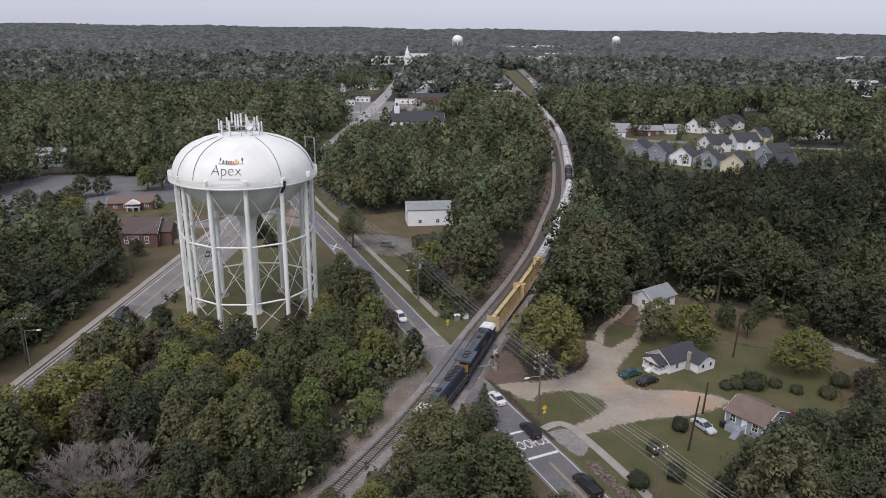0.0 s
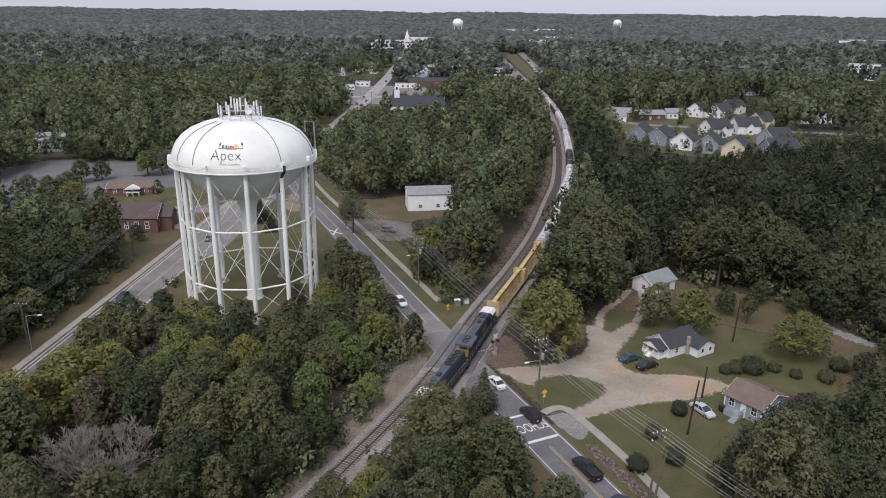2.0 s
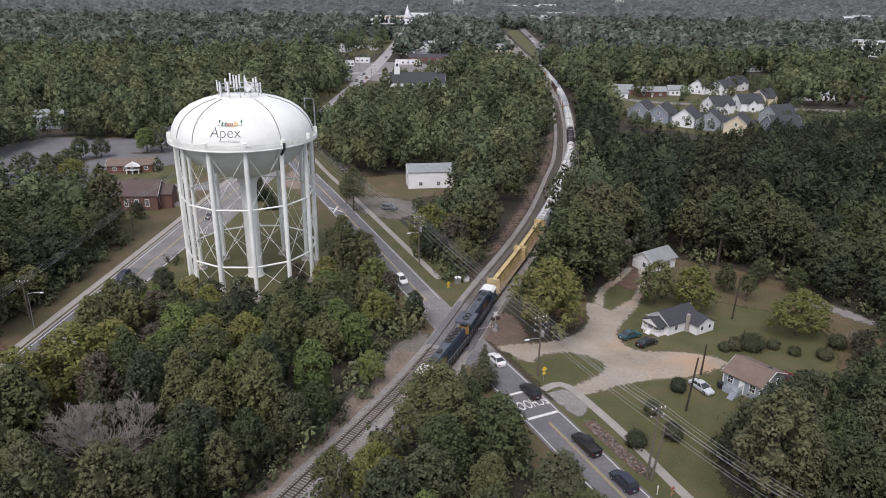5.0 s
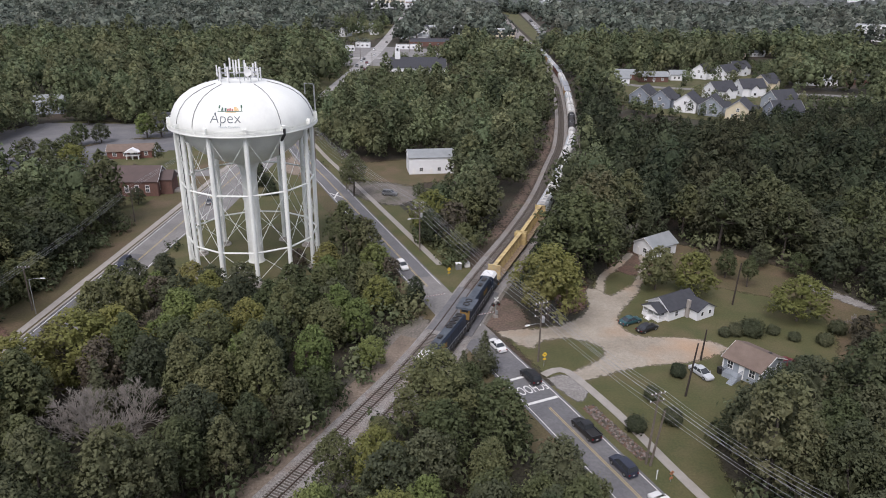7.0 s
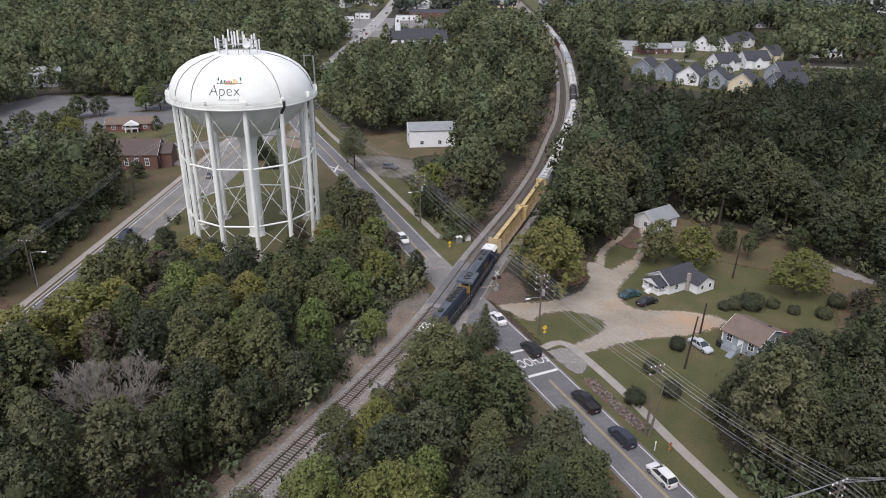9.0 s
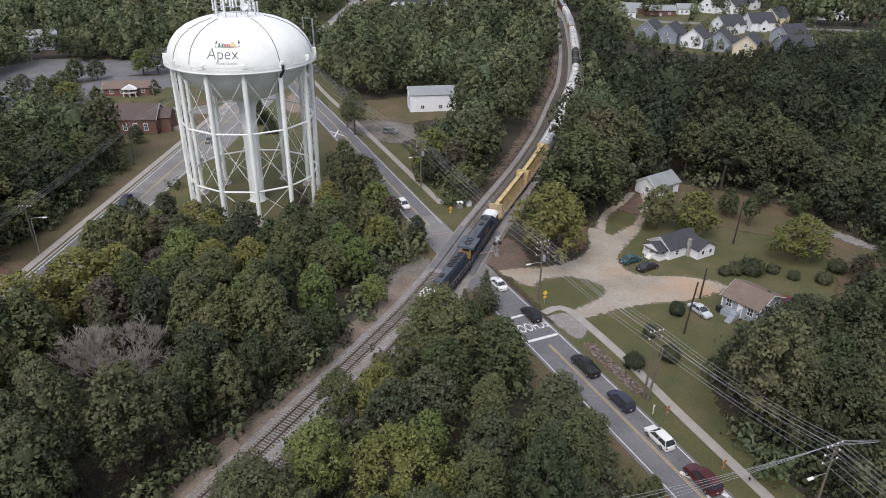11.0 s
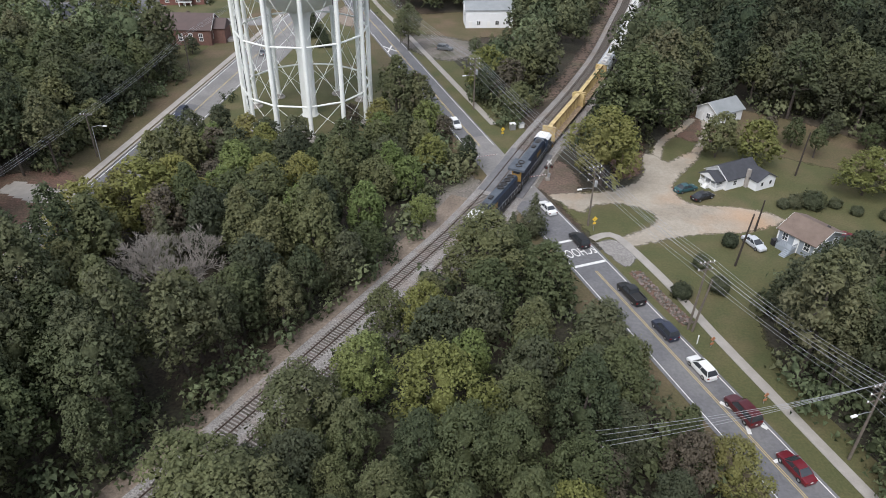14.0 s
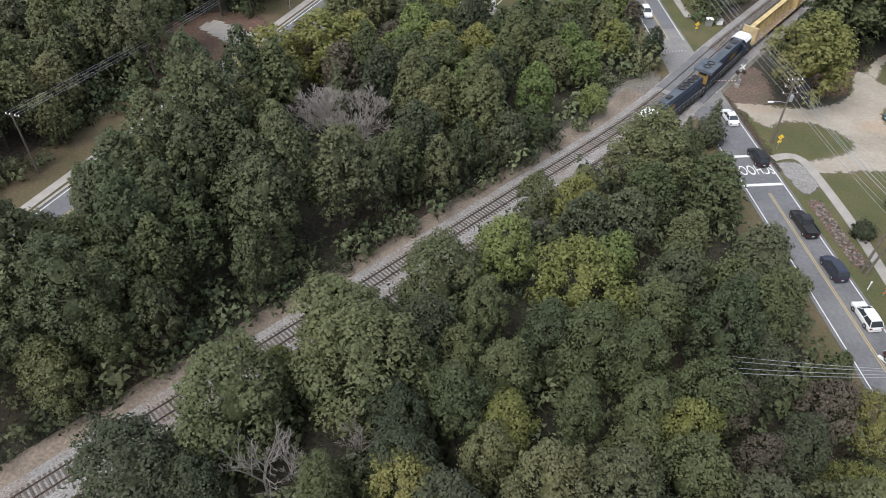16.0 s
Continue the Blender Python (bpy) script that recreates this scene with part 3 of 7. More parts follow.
patch("verge_rail", [(p.x, p.y) for p in offset([q for q in RAIL if 165 < q.y < 330], -5)] + [(p.x, p.y) for p in offset([q for q in RAIL if 165 < q.y < 330], -8.2)][::-1], 0.034, M["bank"], "dull brown soil bank beside the railway", "ground")
b = Build()
ribbon([p for p in RAIL if p.y < 84], -7.6, -4.2, 0.04, bld=b)
ribbon([p for p in RAIL if 80 < p.y < 116], -8.2, -4.2, 0.044, bld=b)
structure("service_path", b, M["sand"], "sandy service path beside the railway", "path")
b = Build()
ribbon(RAIL[50:], 4.5, 5.8, 0.037, bld=b)
structure("rail_verge", b, M["gravel_dull"], "dull gravel verge of the railway", "path")
b = Build()
ribbon(offset([p for p in ROAD_A if p.y < 330], -4.6), -12, 0, 0.025, bld=b)
structure("verge_road_a", b, M["verge"], "worn grass verge with red soil patches", "verge")
b = Build()
ribbon(ROAD_A[:60], 4.0, 8.0, 0.03, bld=b)
structure("verge_road_a_inner", b, M["grass"], "green grass verge", "verge")
b = Build()
ribbon(ROAD_B[:25], 3.4, 11.5, 0.03, bld=b)
ribbon([p for p in ROAD_B if 60 < p.y < 104], 3.4, 6.8, 0.032, bld=b)
structure("verge_road_b", b, M["grass"], "grass verge with worn soil", "verge")
b = Build()
ribbon(ROAD_B, -8.0, -3.4, 0.028, bld=b)
structure("verge_road_b_wood", b, M["verge"], "worn grass verge along the wood", "verge")
b = Build()
ribbon([p for p in ROAD_B if p.y > 130], 3.4, 13.0, 0.03, bld=b)
structure("verge_road_b_far", b, M["grass"], "grass verge beyond the crossing", "verge")


def road(name, line, half, z, material, label):
    b = Build()
    ribbon(line, -half, half, z, 0.1, b)
    return structure(name, b, material, label, "road")


road("road_left", ROAD_A, 4.4, 0.07, M["asphalt"], "two lane asphalt road with a pale worn lane")
b = Build()
ribbon(ROAD_A[:52], 0.6, 4.3, 0.078, bld=b)
structure("road_left_lane", b, M["asphalt_pale"], "pale worn lane of the road", "road")
b = Build()
ribbon([p for p in ROAD_A if p.y > 330], -4.8, 4.8, 0.082, bld=b)
structure("street_far", b, M["street_pale"], "pale wide town street", "road")
b = Build()
ribbon([p for p in ROAD_A if 176 < p.y < 330], 4.2, 8.6, 0.074, bld=b)
ribbon([p for p in ROAD_A if 150 < p.y < 330], -4.3, 0.6, 0.0785, bld=b)
structure("road_left_turn_lane", b, M["asphalt_pale"], "pale worn extra lane where the roads meet", "road")
road("road_crossing", ROAD_B, 3.55, 0.075, M["asphalt"], "dark two lane asphalt road over the railway")
road("street_cross", CROSS_ST, 5.0, 0.085, M["street_pale"], "pale cross street of the town")
road("street_side", SIDE_ST, 4.2, 0.065, M["asphalt_pale"], "pale side street by the brick church")
road("street_subdivision", SUB_ST, 3.5, 0.06, M["asphalt_pale"], "pale subdivision street")
b = Build()
ribbon([p for p in ROAD_B if 117 < p.y < 147], -3.6, 3.6, 0.083, bld=b)
structure("crossing_apron", b, M["asphalt_pale"], "worn grey pavement on the railway crossing", "road")
b = Build()
ribbon([p for p in RAIL if 117 < p.y < 140], -4.4, 4.6, 0.30, 0.3, b)
structure("crossing_panel", b, M["asphalt"], "dark asphalt panel between the rails", "road")

# lane lines
b = Build()
for s in (-3.1, 3.0):
    for lo, hi in ((-50, 116), (140, 300)):
        ribbon([p for p in ROAD_B if lo < p.y < hi], s, s + 0.14, 0.094, bld=b)
for s in (-4.0, 3.9):
    ribbon(ROAD_A[:46], s, s + 0.15, 0.094, bld=b)
structure("marking_edge_lines", b, M["marking"], "white edge lines on the roads", "marking")
b = Build()
for s in (-0.2, 0.07):
    ribbon([p for p in ROAD_B if p.y < 98], s, s + 0.13, 0.094, bld=b)
    ribbon([p for p in ROAD_B if p.y > 138], s, s + 0.13, 0.094, bld=b)
    ribbon(ROAD_A[:46], s, s + 0.13, 0.094, bld=b)
structure("marking_centre_lines", b, M["yellow_mark"], "double yellow centre lines", "marking")


def on_road(line, y):
    """Pose on a road line at plan ordinate y, with x across to the right and y ahead."""
    for a, c in zip(line, line[1:]):
        if a.y <= y <= c.y:
            p = a.lerp(c, (y - a.y) / (c.y - a.y))
            return pose(p.x, p.y, 0, 0, 0, math.degrees(math.atan2(-(c - a).x, (c - a).y)))


b = Build()
for y, x0, x1, w in ((103.6, -2.9, 2.9, 0.55), (96.9, -2.9, 2.9, 0.6), (58.0, 0.1, 3.0, 0.45), (199, -3.2, -0.1, 0.5), (121.5, 0.0, 2.9, 0.5)):
    b.box((x0 + x1) / 2, 0, 0.096, x1 - x0, w, 0.008, m=on_road(ROAD_B, y))
structure("marking_stop_bars", b, M["marking"], "white stop bars across the lane", "marking")
b = Build()
for y, side in ((205.5, -1.6), (64.5, 1.6)):
    for a in (25, -25):
        b.box(side, 0, 0.098, 0.5, 6.2, 0.008, rz=a, m=on_road(ROAD_B, y))
structure("marking_cross", b, M["marking"], "white railway crossing marks on the lanes", "marking")


def lettering(name, text, size, m, material, parent=None, depth=0.005, squeeze=1.0, label="", thin=0.0):
    cu = bpy.data.curves.new(name, "FONT")
    cu.offset = thin
    cu.body, cu.size, cu.extrude, cu.align_x, cu.align_y = text, size, depth, "CENTER", "CENTER"
    tmp = bpy.data.objects.new(name, cu)
    scene.collection.objects.link(tmp)
    me = bpy.data.meshes.new_from_object(tmp.evaluated_get(bpy.context.evaluated_depsgraph_get()))
    bpy.data.objects.remove(tmp)
    me.transform(Matrix.Diagonal((1, squeeze, 1, 1)))
    me.materials.clear()
    me.materials.append(material)
    ob = new(name, me)
    ob.parent = parent
    ob.matrix_basis = m
    return ob


tagged(lettering("marking_school", "SCHOOL", 1.55, on_road(ROAD_B, 100.4) @ pose(0.0, 0, 0.1, 0, 0, 180), M["marking"], squeeze=2.2), "white word SCHOOL painted on the lane", "marking", kind="structure")

# pavements
b = Build()
WALK_FAR = offset([p for p in ROAD_B if p.y > 146], 7.2)
ribbon(WALK_FAR, -0.75, 0.75, 0.12, 0.12, b)
structure("pavement_far", b, M["concrete"], "pale concrete footpath beyond the crossing", "pavement")
b = Build()
ribbon(spline([(17.4, 104.6), (19.6, 106.2), (21.8, 105.8), (24.6, 100.6), (28.6, 91.5), (32.4, 81), (37.0, 69.5), (41.9, 57.4), (50, 38), (60, 14)], 2.0), -0.75, 0.75, 0.12, 0.12, b)
structure("pavement_near", b, M["concrete"], "pale concrete footpath along the yard", "pavement")
b = Build()
ribbon(offset(ROAD_A[8:42], -6.3), -0.8, 0.8, 0.13, 0.13, b)
structure("pavement_road_a", b, M["concrete"], "pale concrete pavement along the road", "pavement")
b = Build()
ribbon(offset(ROAD_A[8:42], -4.75), -0.25, 0.25, 0.14, 0.14, b)
structure("kerb_road_a", b, M["concrete"], "pale concrete kerb", "kerb")

# ---------------------------------------------------------------- railway
T1, T2 = offset(RAIL, -2.15), offset(RAIL, 2.15)
b = Build()
nr = normals(RAIL)
rings = [[p + n * x + Vector((0, 0, z)) for x, z in ((-5.0, 0.01), (-3.6, 0.24), (3.7, 0.24), (5.2, 0.01))] for p, n in zip(RAIL, nr)]
vs = [q for r in rings for q in r]
b.add(vs, [(j * 4 + i, j * 4 + i + 1, (j + 1) * 4 + i + 1, (j + 1) * 4 + i) for j in range(len(rings) - 1) for i in range(3)])
ballast = structure("ballast_bed", b, M["ballast"], "grey crushed stone railway bed", "railway")
tracks = []
for name, line in (("track_main", T1), ("track_train", T2)):
    tr = tagged(new(name), "railway track with rusty steel rails on dark wooden ties", "railway", kind="structure")
    for s in (-0.75, 0.75):
        r = Build()
        ns = normals(line)
        prof = ((-0.07, 0.30), (-0.035, 0.33), (-0.04, 0.46), (0.04, 0.46), (0.035, 0.33), (0.07, 0.30))
        r.loft([[p + n * (s + x) + Vector((0, 0, z)) for x, z in prof] for p, n in zip(line, ns)])
        part("rail", r, M["rail_steel"], tr)
    tracks.append((tr, line))

# ---------------------------------------------------------------- water tower
TW, RL = Vector((-43.8, 153.6, 0)), 14.4
FACE = 15.6  # turn that brings local -y towards the viewer
tower = thing("water_tower", pose(TW.x, TW.y, 0, 0, 0, FACE), "white multi-legged steel water tower with a domed tank", "water tower")
dome = [(15.0, 33.2), (15.05, 34.2), (14.7, 35.6), (13.9, 37.2), (12.6, 38.7), (10.8, 39.95), (8.4, 40.95), (5.6, 41.65), (2.8, 42.0), (0.01, 42.1)]
bowl = [(0.01, 24.3), (3.0, 24.4), (5.6, 25.0), (8.2, 26.2), (10.6, 27.9), (12.6, 29.9), (14.0, 31.7), (14.8, 32.9), (15.0, 33.2)]
tank = part("tank", Build().lathe(bowl + dome[1:], 72), M["white_steel"], tower, "white domed steel tank", True)
part("riser", Build().lathe([(2.0, 0), (1.72, 0.5), (1.7, 3), (1.7, 20.5), (1.95, 22.4), (2.6, 23.9), (3.6, 24.7), (4.4, 24.9)], 28), M["white_steel"], tower, "wide central riser pipe", True)


def ringpt(r, a, z):
    return Vector((r * math.sin(a), -r * math.cos(a), z))


b = Build().lathe([(14.6, 32.75), (15.85, 32.75), (15.9, 32.9), (15.85, 33.05), (14.6, 33.05)], 72)
walkway = part("catwalk", b, M["white_steel"], tower)
b = Build()
for z in (33.6, 34.15):
    b.pipe([ringpt(15.8, k * math.pi / 36, z) for k in range(73)], 0.05, 5)
b.lathe([(15.78, 33.0), (15.82, 33.0), (15.82, 33.45), (15.78, 33.45)], 72)
part("handrail", b, M["white_steel"], tower)
for k in range(48):
    a = k * math.pi / 24
    part("baluster", Build().tube(ringpt(15.8, a, 33.0), ringpt(15.8, a, 34.2), 0.04, n=5), M["white_steel"], tower)
for k in range(12):
    a = k * math.pi / 6
    p = Build().tube(ringpt(RL, a, 0.3), ringpt(RL, a, 33.0), 0.48, n=14)
    leg = part("leg", p, M["white_steel"], tower, smooth=False)
    part("leg_cap", Build().box(0, 0, 0, 0.75, 0.9, 1.5, m=Matrix.Translation(ringpt(15.35, a, 33.7)) @ Matrix.Rotation(a, 4, "Z")), M["white_steel"], tower)
    part("footing", Build().lathe([(1.5, 0), (1.4, 0.35), (0.95, 0.4), (0.9, 0.9), (0.01, 0.9)], 14, pose(*ringpt(RL, a, 0))), M["concrete"], tower, "pale concrete leg footing")
    a2 = a + math.pi / 6
    for z in (7.5, 20.2):
        part("girt", Build().tube(ringpt(RL, a, z), ringpt(RL, a2, z), 0.2, n=8), M["white_steel"], tower)
    for z0, z1 in ((0.9, 7.5), (7.5, 20.2), (20.2, 32.0)):
        part("tie_rod", Build().tube(ringpt(RL, a, z0), ringpt(RL, a2, z1), 0.055, n=5), M["white_steel"], tower)
        part("tie_rod", Build().tube(ringpt(RL, a2, z0), ringpt(RL, a, z1), 0.055, n=5), M["white_steel"], tower)
# ladder cables on one leg, access ladder, dark seams over the dome
a = -math.pi / 3
b = Build()
for s in (-0.25, 0.25):
    b.tube(ringpt(RL + 0.9, a + s / RL, 1), ringpt(RL + 0.9, a + s / RL, 33), 0.06, n=5)
for k in range(60):
    b.tube(ringpt(RL + 0.9, a - 0.25 / RL, 1.5 + k * 0.52), ringpt(RL + 0.9, a + 0.25 / RL, 1.5 + k * 0.52), 0.035, n=4)
part("ladder", b, M["white_steel"], tower)
for a, dark in ((-math.pi / 2.15, True), (-math.pi / 6.1, False)):
    b = Build()
    for s in (-0.2, 0.0, 0.2):
        b.tube(ringpt(RL - 0.75, a + s / RL, 1), ringpt(RL - 0.75, a + s / RL, 32.5), 0.09, n=5)
    part("cable_run", b, M["dark_steel"] if dark else M["white_steel"], tower, "bundle of antenna cables")


def over_dome(a, lift=0.06):
    return [ringpt(r + lift, a, z + lift) for r, z in dome[1:-2]]


for ang in (-62, -42, 29, 75, 118, 170, 230):
    part("cable", Build().pipe(over_dome(radians(ang)), 0.06, 5), M["cable_grey"], tower, "dark grey cable over the dome")
a = radians(29.5)
part("cable_sleeve", Build().pipe([ringpt(15.9, a, 33.9), ringpt(15.75, a, 32.6), ringpt(14.6, a, 31.3), ringpt(13.9, a, 29.6), ringpt(13.2, a + 0.03, 27.8)], 0.3, 8), M["dark_steel"], tower, "black cable sleeve below the catwalk")
# arched handrail frame at the side
b = Build()
b.pipe([ringpt(13.6, radians(96), 38.3), ringpt(13.6, radians(96), 40.6), ringpt(15.6, radians(96), 40.4), ringpt(15.7, radians(96), 34)], 0.07, 5)
b.pipe([ringpt(13.6, radians(92), 38.3), ringpt(13.6, radians(92), 40.6), ringpt(15.6, radians(92), 40.4), ringpt(15.7, radians(92), 34)], 0.07, 5)
b.tube(ringpt(13.6, radians(96), 40.6), ringpt(13.6, radians(92), 40.6), 0.07, n=5)
part("ladder_hoop", b, M["galvanised"], tower)
# antennas
for z in (42.9, 43.9):
    part("antenna_ring", Build().pipe([ringpt(4.4, k * math.pi / 12, z) for k in range(25)], 0.09, 5), M["galvanised"], tower, "grey steel antenna mounting ring")
for k in range(12):
    part("antenna_post", Build().tube(ringpt(4.4, k * math.pi / 6, 41.0), ringpt(4.4, k * math.pi / 6, 44.4), 0.07, n=5), M["galvanised"], tower)
rnd = random.Random(5)
for k in range(20):
    a = k * math.pi / 10 + rnd.uniform(-0.1, 0.1)
    r = rnd.choice((4.6, 4.6, 2.4, 1.2))
    z = rnd.uniform(43.2, 43.9) + (1.3 if r < 3 else 0)
    part("antenna", Build().box(0, 0, 0, 0.32, 0.22, rnd.uniform(2.0, 2.9), m=Matrix.Translation(ringpt(r, a, z)) @ Matrix.Rotation(a, 4, "Z")), M["trim"], tower, "white panel antenna")
for r, a in ((2.4, 0.4), (1.2, 2.2), (2.6, 3.6), (0.6, 5.0)):
    part("antenna_mast", Build().tube(ringpt(r, a, 41.9), ringpt(r, a, 45.9), 0.08, n=5), M["galvanised"], tower)
part("dish", Build().lathe([(0.01, 0), (0.45, 0.06), (0.75, 0.22), (0.78, 0.3), (0.01, 0.12)], 18, Matrix.Translation(ringpt(4.8, 0.35, 44.0)) @ Matrix.Rotation(math.pi / 2, 4, "X")), M["trim"], tower, "white round dish antenna")


def on_dome(me, a0, z0):
    """Bends a flat drawing (x across, y up) round the tank's shell."""
    for v in me.vertices:
        z = z0 + v.co.y
        r = 15.05
        for (r1, h1), (r2, h2) in zip(dome, dome[1:]):
            if h1 <= z <= h2:
                r = r1 + (r2 - r1) * (z - h1) / (h2 - h1)
        p = ringpt(r + 0.06 + v.co.z, a0 + v.co.x / 14.2, z)
        v.co = p
    return me


M["logo_ink"] = paint("blue_grey_lettering", (0.06, 0.075, 0.10), 0.5)
M["logo_green"] = paint("dark_green_emblem", (0.03, 0.10, 0.06), 0.5)
M["logo_red"] = paint("red_emblem", (0.36, 0.13, 0.10), 0.5)
M["logo_orange"] = paint("orange_emblem", (0.62, 0.42, 0.20), 0.5)
M["logo_pale"] = paint("pale_grey_emblem", (0.46, 0.50, 0.52), 0.5)
LA = radians(-14.0)
lg = lettering("town_name", "Apex", 2.85, Matrix.Identity(4), M["logo_ink"], tower, 0.01, thin=-0.045)
on_dome(lg.data, LA, 36.45)
lg["label"] = "dark blue-grey letters Apex"
l2 = lettering("state_name", "North Carolina", 0.62, Matrix.Identity(4), M["logo_pale"], tower, 0.01)
on_dome(l2.data, LA + 0.05, 34.85)
l2["label"] = "small pale letters North Carolina"


def emblem(name, x, y, w, h, material, steps=6):
    me = Build()
    for i in range(steps):
        for j in range(3):
            x0, x1 = x + w * i / steps - w / 2, x + w * (i + 1) / steps - w / 2
            y0, y1 = y + h * j / 3, y + h * (j + 1) / 3
            me.add([(x0, y0, 0), (x1, y0, 0), (x1, y1, 0), (x0, y1, 0)], [(0, 1, 2, 3)])
    ob = part(name, me, material, tower)
    on_dome(ob.data, LA, 37.65)


emblem("emblem_base", 0.9, 0.0, 5.2, 0.11, M["logo_green"])
for x, w, h, mt in ((-0.75, 0.34, 0.62, "logo_green"), (-0.35, 0.3, 0.5, "logo_pale"), (0.0, 0.3, 0.56, "logo_green"), (0.45, 0.42, 0.42, "logo_red"), (0.95, 0.42, 0.5, "logo_red"), (1.4, 0.34, 0.4, "logo_red"), (2.0, 0.6, 0.72, "logo_orange"), (2.5, 0.3, 0.45, "logo_orange")):
    emblem("emblem_house", x, 0.12, w, h, M[mt], 2)
for x in (-1.45, 3.3):
    emblem("emblem_trunk", x, 0.1, 0.1, 0.7, M["logo_green"], 1)
    emblem("emblem_crown", x, 0.6, 0.36, 0.5, M["logo_green"], 2)
emblem("emblem_road", 1.1, -0.14, 2.2, 0.1, M["logo_orange"], 3)
# small pump house under the tower
hut = thing("equipment_cabinet", pose(-44.0, 143.5, 0.02, 0, 0, 12), "pale concrete box with a grey lid under the tower", "cabinet")
part("body", Build().box(0, 0, 0.5, 3.6, 1.8, 1.0), M["concrete"], hut)
part("lid", Build().box(0, 0, 1.06, 3.8, 2.0, 0.12), M["galvanised"], hut)

# ---------------------------------------------------------------- trees


_t = (1 + 5 ** 0.5) / 2
CORE_V = np.array([(-1, _t, 0), (1, _t, 0), (-1, -_t, 0), (1, -_t, 0), (0, -1, _t), (0, 1, _t), (0, -1, -_t), (0, 1, -_t), (_t, 0, -1), (_t, 0, 1), (-_t, 0, -1), (-_t, 0, 1)]) / math.hypot(1, _t)
CORE_F = np.array([(0, 11, 5), (0, 5, 1), (0, 1, 7), (0, 7, 10), (0, 10, 11), (1, 5, 9), (5, 11, 4), (11, 10, 2), (10, 7, 6), (7, 1, 8), (3, 9, 4), (3, 4, 2), (3, 2, 6), (3, 6, 8), (3, 8, 9), (4, 9, 5), (2, 4, 11), (6, 2, 10), (8, 6, 7), (9, 8, 1)])


def unit(a):
    return a / np.maximum(np.linalg.norm(a, axis=1), 1e-6)[:, None]


def split_faces(v, f):
    """Each triangle of a sphere into four."""
    v, seen, out = [tuple(p) for p in v], {}, []

    def half(a, b):
        k = (min(a, b), max(a, b))
        if k not in seen:
            seen[k] = len(v)
            v.append(tuple((np.array(v[a]) + np.array(v[b])) / np.linalg.norm(np.array(v[a]) + np.array(v[b]))))
        return seen[k]

    for a, b, c in f:
        d, e, g_ = half(a, b), half(b, c), half(c, a)
        out += [(a, d, g_), (d, b, e), (g_, e, c), (d, e, g_)]
    return np.array(v), np.array(out)


BALL_V, BALL_F = split_faces(CORE_V, CORE_F)


def foliage(rs, blobs, count, size, flat=0.4, up=0.35, core_size=0.5, soft=0.5, inner=2, fine=True):
    """Leaf clumps over many small lobes round a hidden inner body: vertices, triangles and soft outward normals. The first blobs are the body."""
    cen, rad = np.array([b[:3] for b in blobs]), np.array([b[3] for b in blobs])
    mid = np.array([cen[:, 0].mean(), cen[:, 1].mean(), np.percentile(cen[:, 2], 30)])
    w = rad ** 2
    if inner < len(rad):
        w[:inner] *= 0.12
    pick = rs.choice(len(rad), int(count * 2.2), p=w / w.sum())
    d = rs.normal(size=(len(pick), 3))
    d[:, 2] += up
    d = unit(d)
    wob = 1 + 0.26 * np.sin(d[:, 0] * 6 + pick) * np.cos(d[:, 1] * 7 + 2 * pick) + 0.14 * np.sin(d[:, 2] * 11 + pick)
    pos = cen[pick] + d * np.array([1, 1, 1.2]) * (rad[pick] * (0.5 + 0.95 * rs.beta(2.3, 1.9, len(pick))) * wob)[:, None]
    gap = np.linalg.norm((pos[:, None] - cen[None]) / np.array([1, 1, 1.2]), axis=2) / rad[None]
    gap[np.arange(len(pick)), pick] = 9
    if inner < len(rad):
        gap[:, inner:] *= 1.5
    keep = np.where(gap.min(1) > 0.86)[0][:count]
    pos, d = pos[keep], d[keep]
    out = unit(pos - mid)
    n = unit(d + rs.normal(size=d.shape) * flat + np.array([0, 0, 0.4]))
    n *= np.where((n * d).sum(1) < 0, -1.0, 1.0)[:, None]
    u = unit(np.cross(n, rs.normal(size=n.shape)))
    v = np.cross(n, u)
    s = size * rs.uniform(0.55, 1.45, len(pos))[:, None]
    tri = [pos + u * s * rs.uniform(0.7, 1.2, s.shape), pos - u * s * 0.5 + v * s * rs.uniform(0.4, 0.9, s.shape), pos - u * s * 0.5 - v * s * rs.uniform(0.4, 0.9, s.shape)]
    vs = np.stack(tri, 1).reshape(-1, 3)
    fs = np.arange(len(vs)).reshape(-1, 3)
    ns = unit(d * (1 - soft) + out * soft + np.array([0, 0, 0.25]) + rs.normal(size=d.shape) * 0.2)
    cv, cf0 = (BALL_V, BALL_F) if fine else (CORE_V, CORE_F)
    cen, rad = cen[:inner], rad[:inner]
    core = (cen[:, None] + cv[None] * np.array([1, 1, 1.2]) * (rad * core_size)[:, None, None]).reshape(-1, 3)
    cn = unit(np.tile(cv, (len(cen), 1)) * (1 - soft) + unit(core - mid) * soft)
    cf = (cf0[None] + (np.arange(len(cen)) * len(cv))[:, None, None]).reshape(-1, 3) + len(vs)
    return np.concatenate([vs, core]), np.concatenate([fs, cf]), np.concatenate([np.repeat(ns, 3, axis=0), cn])


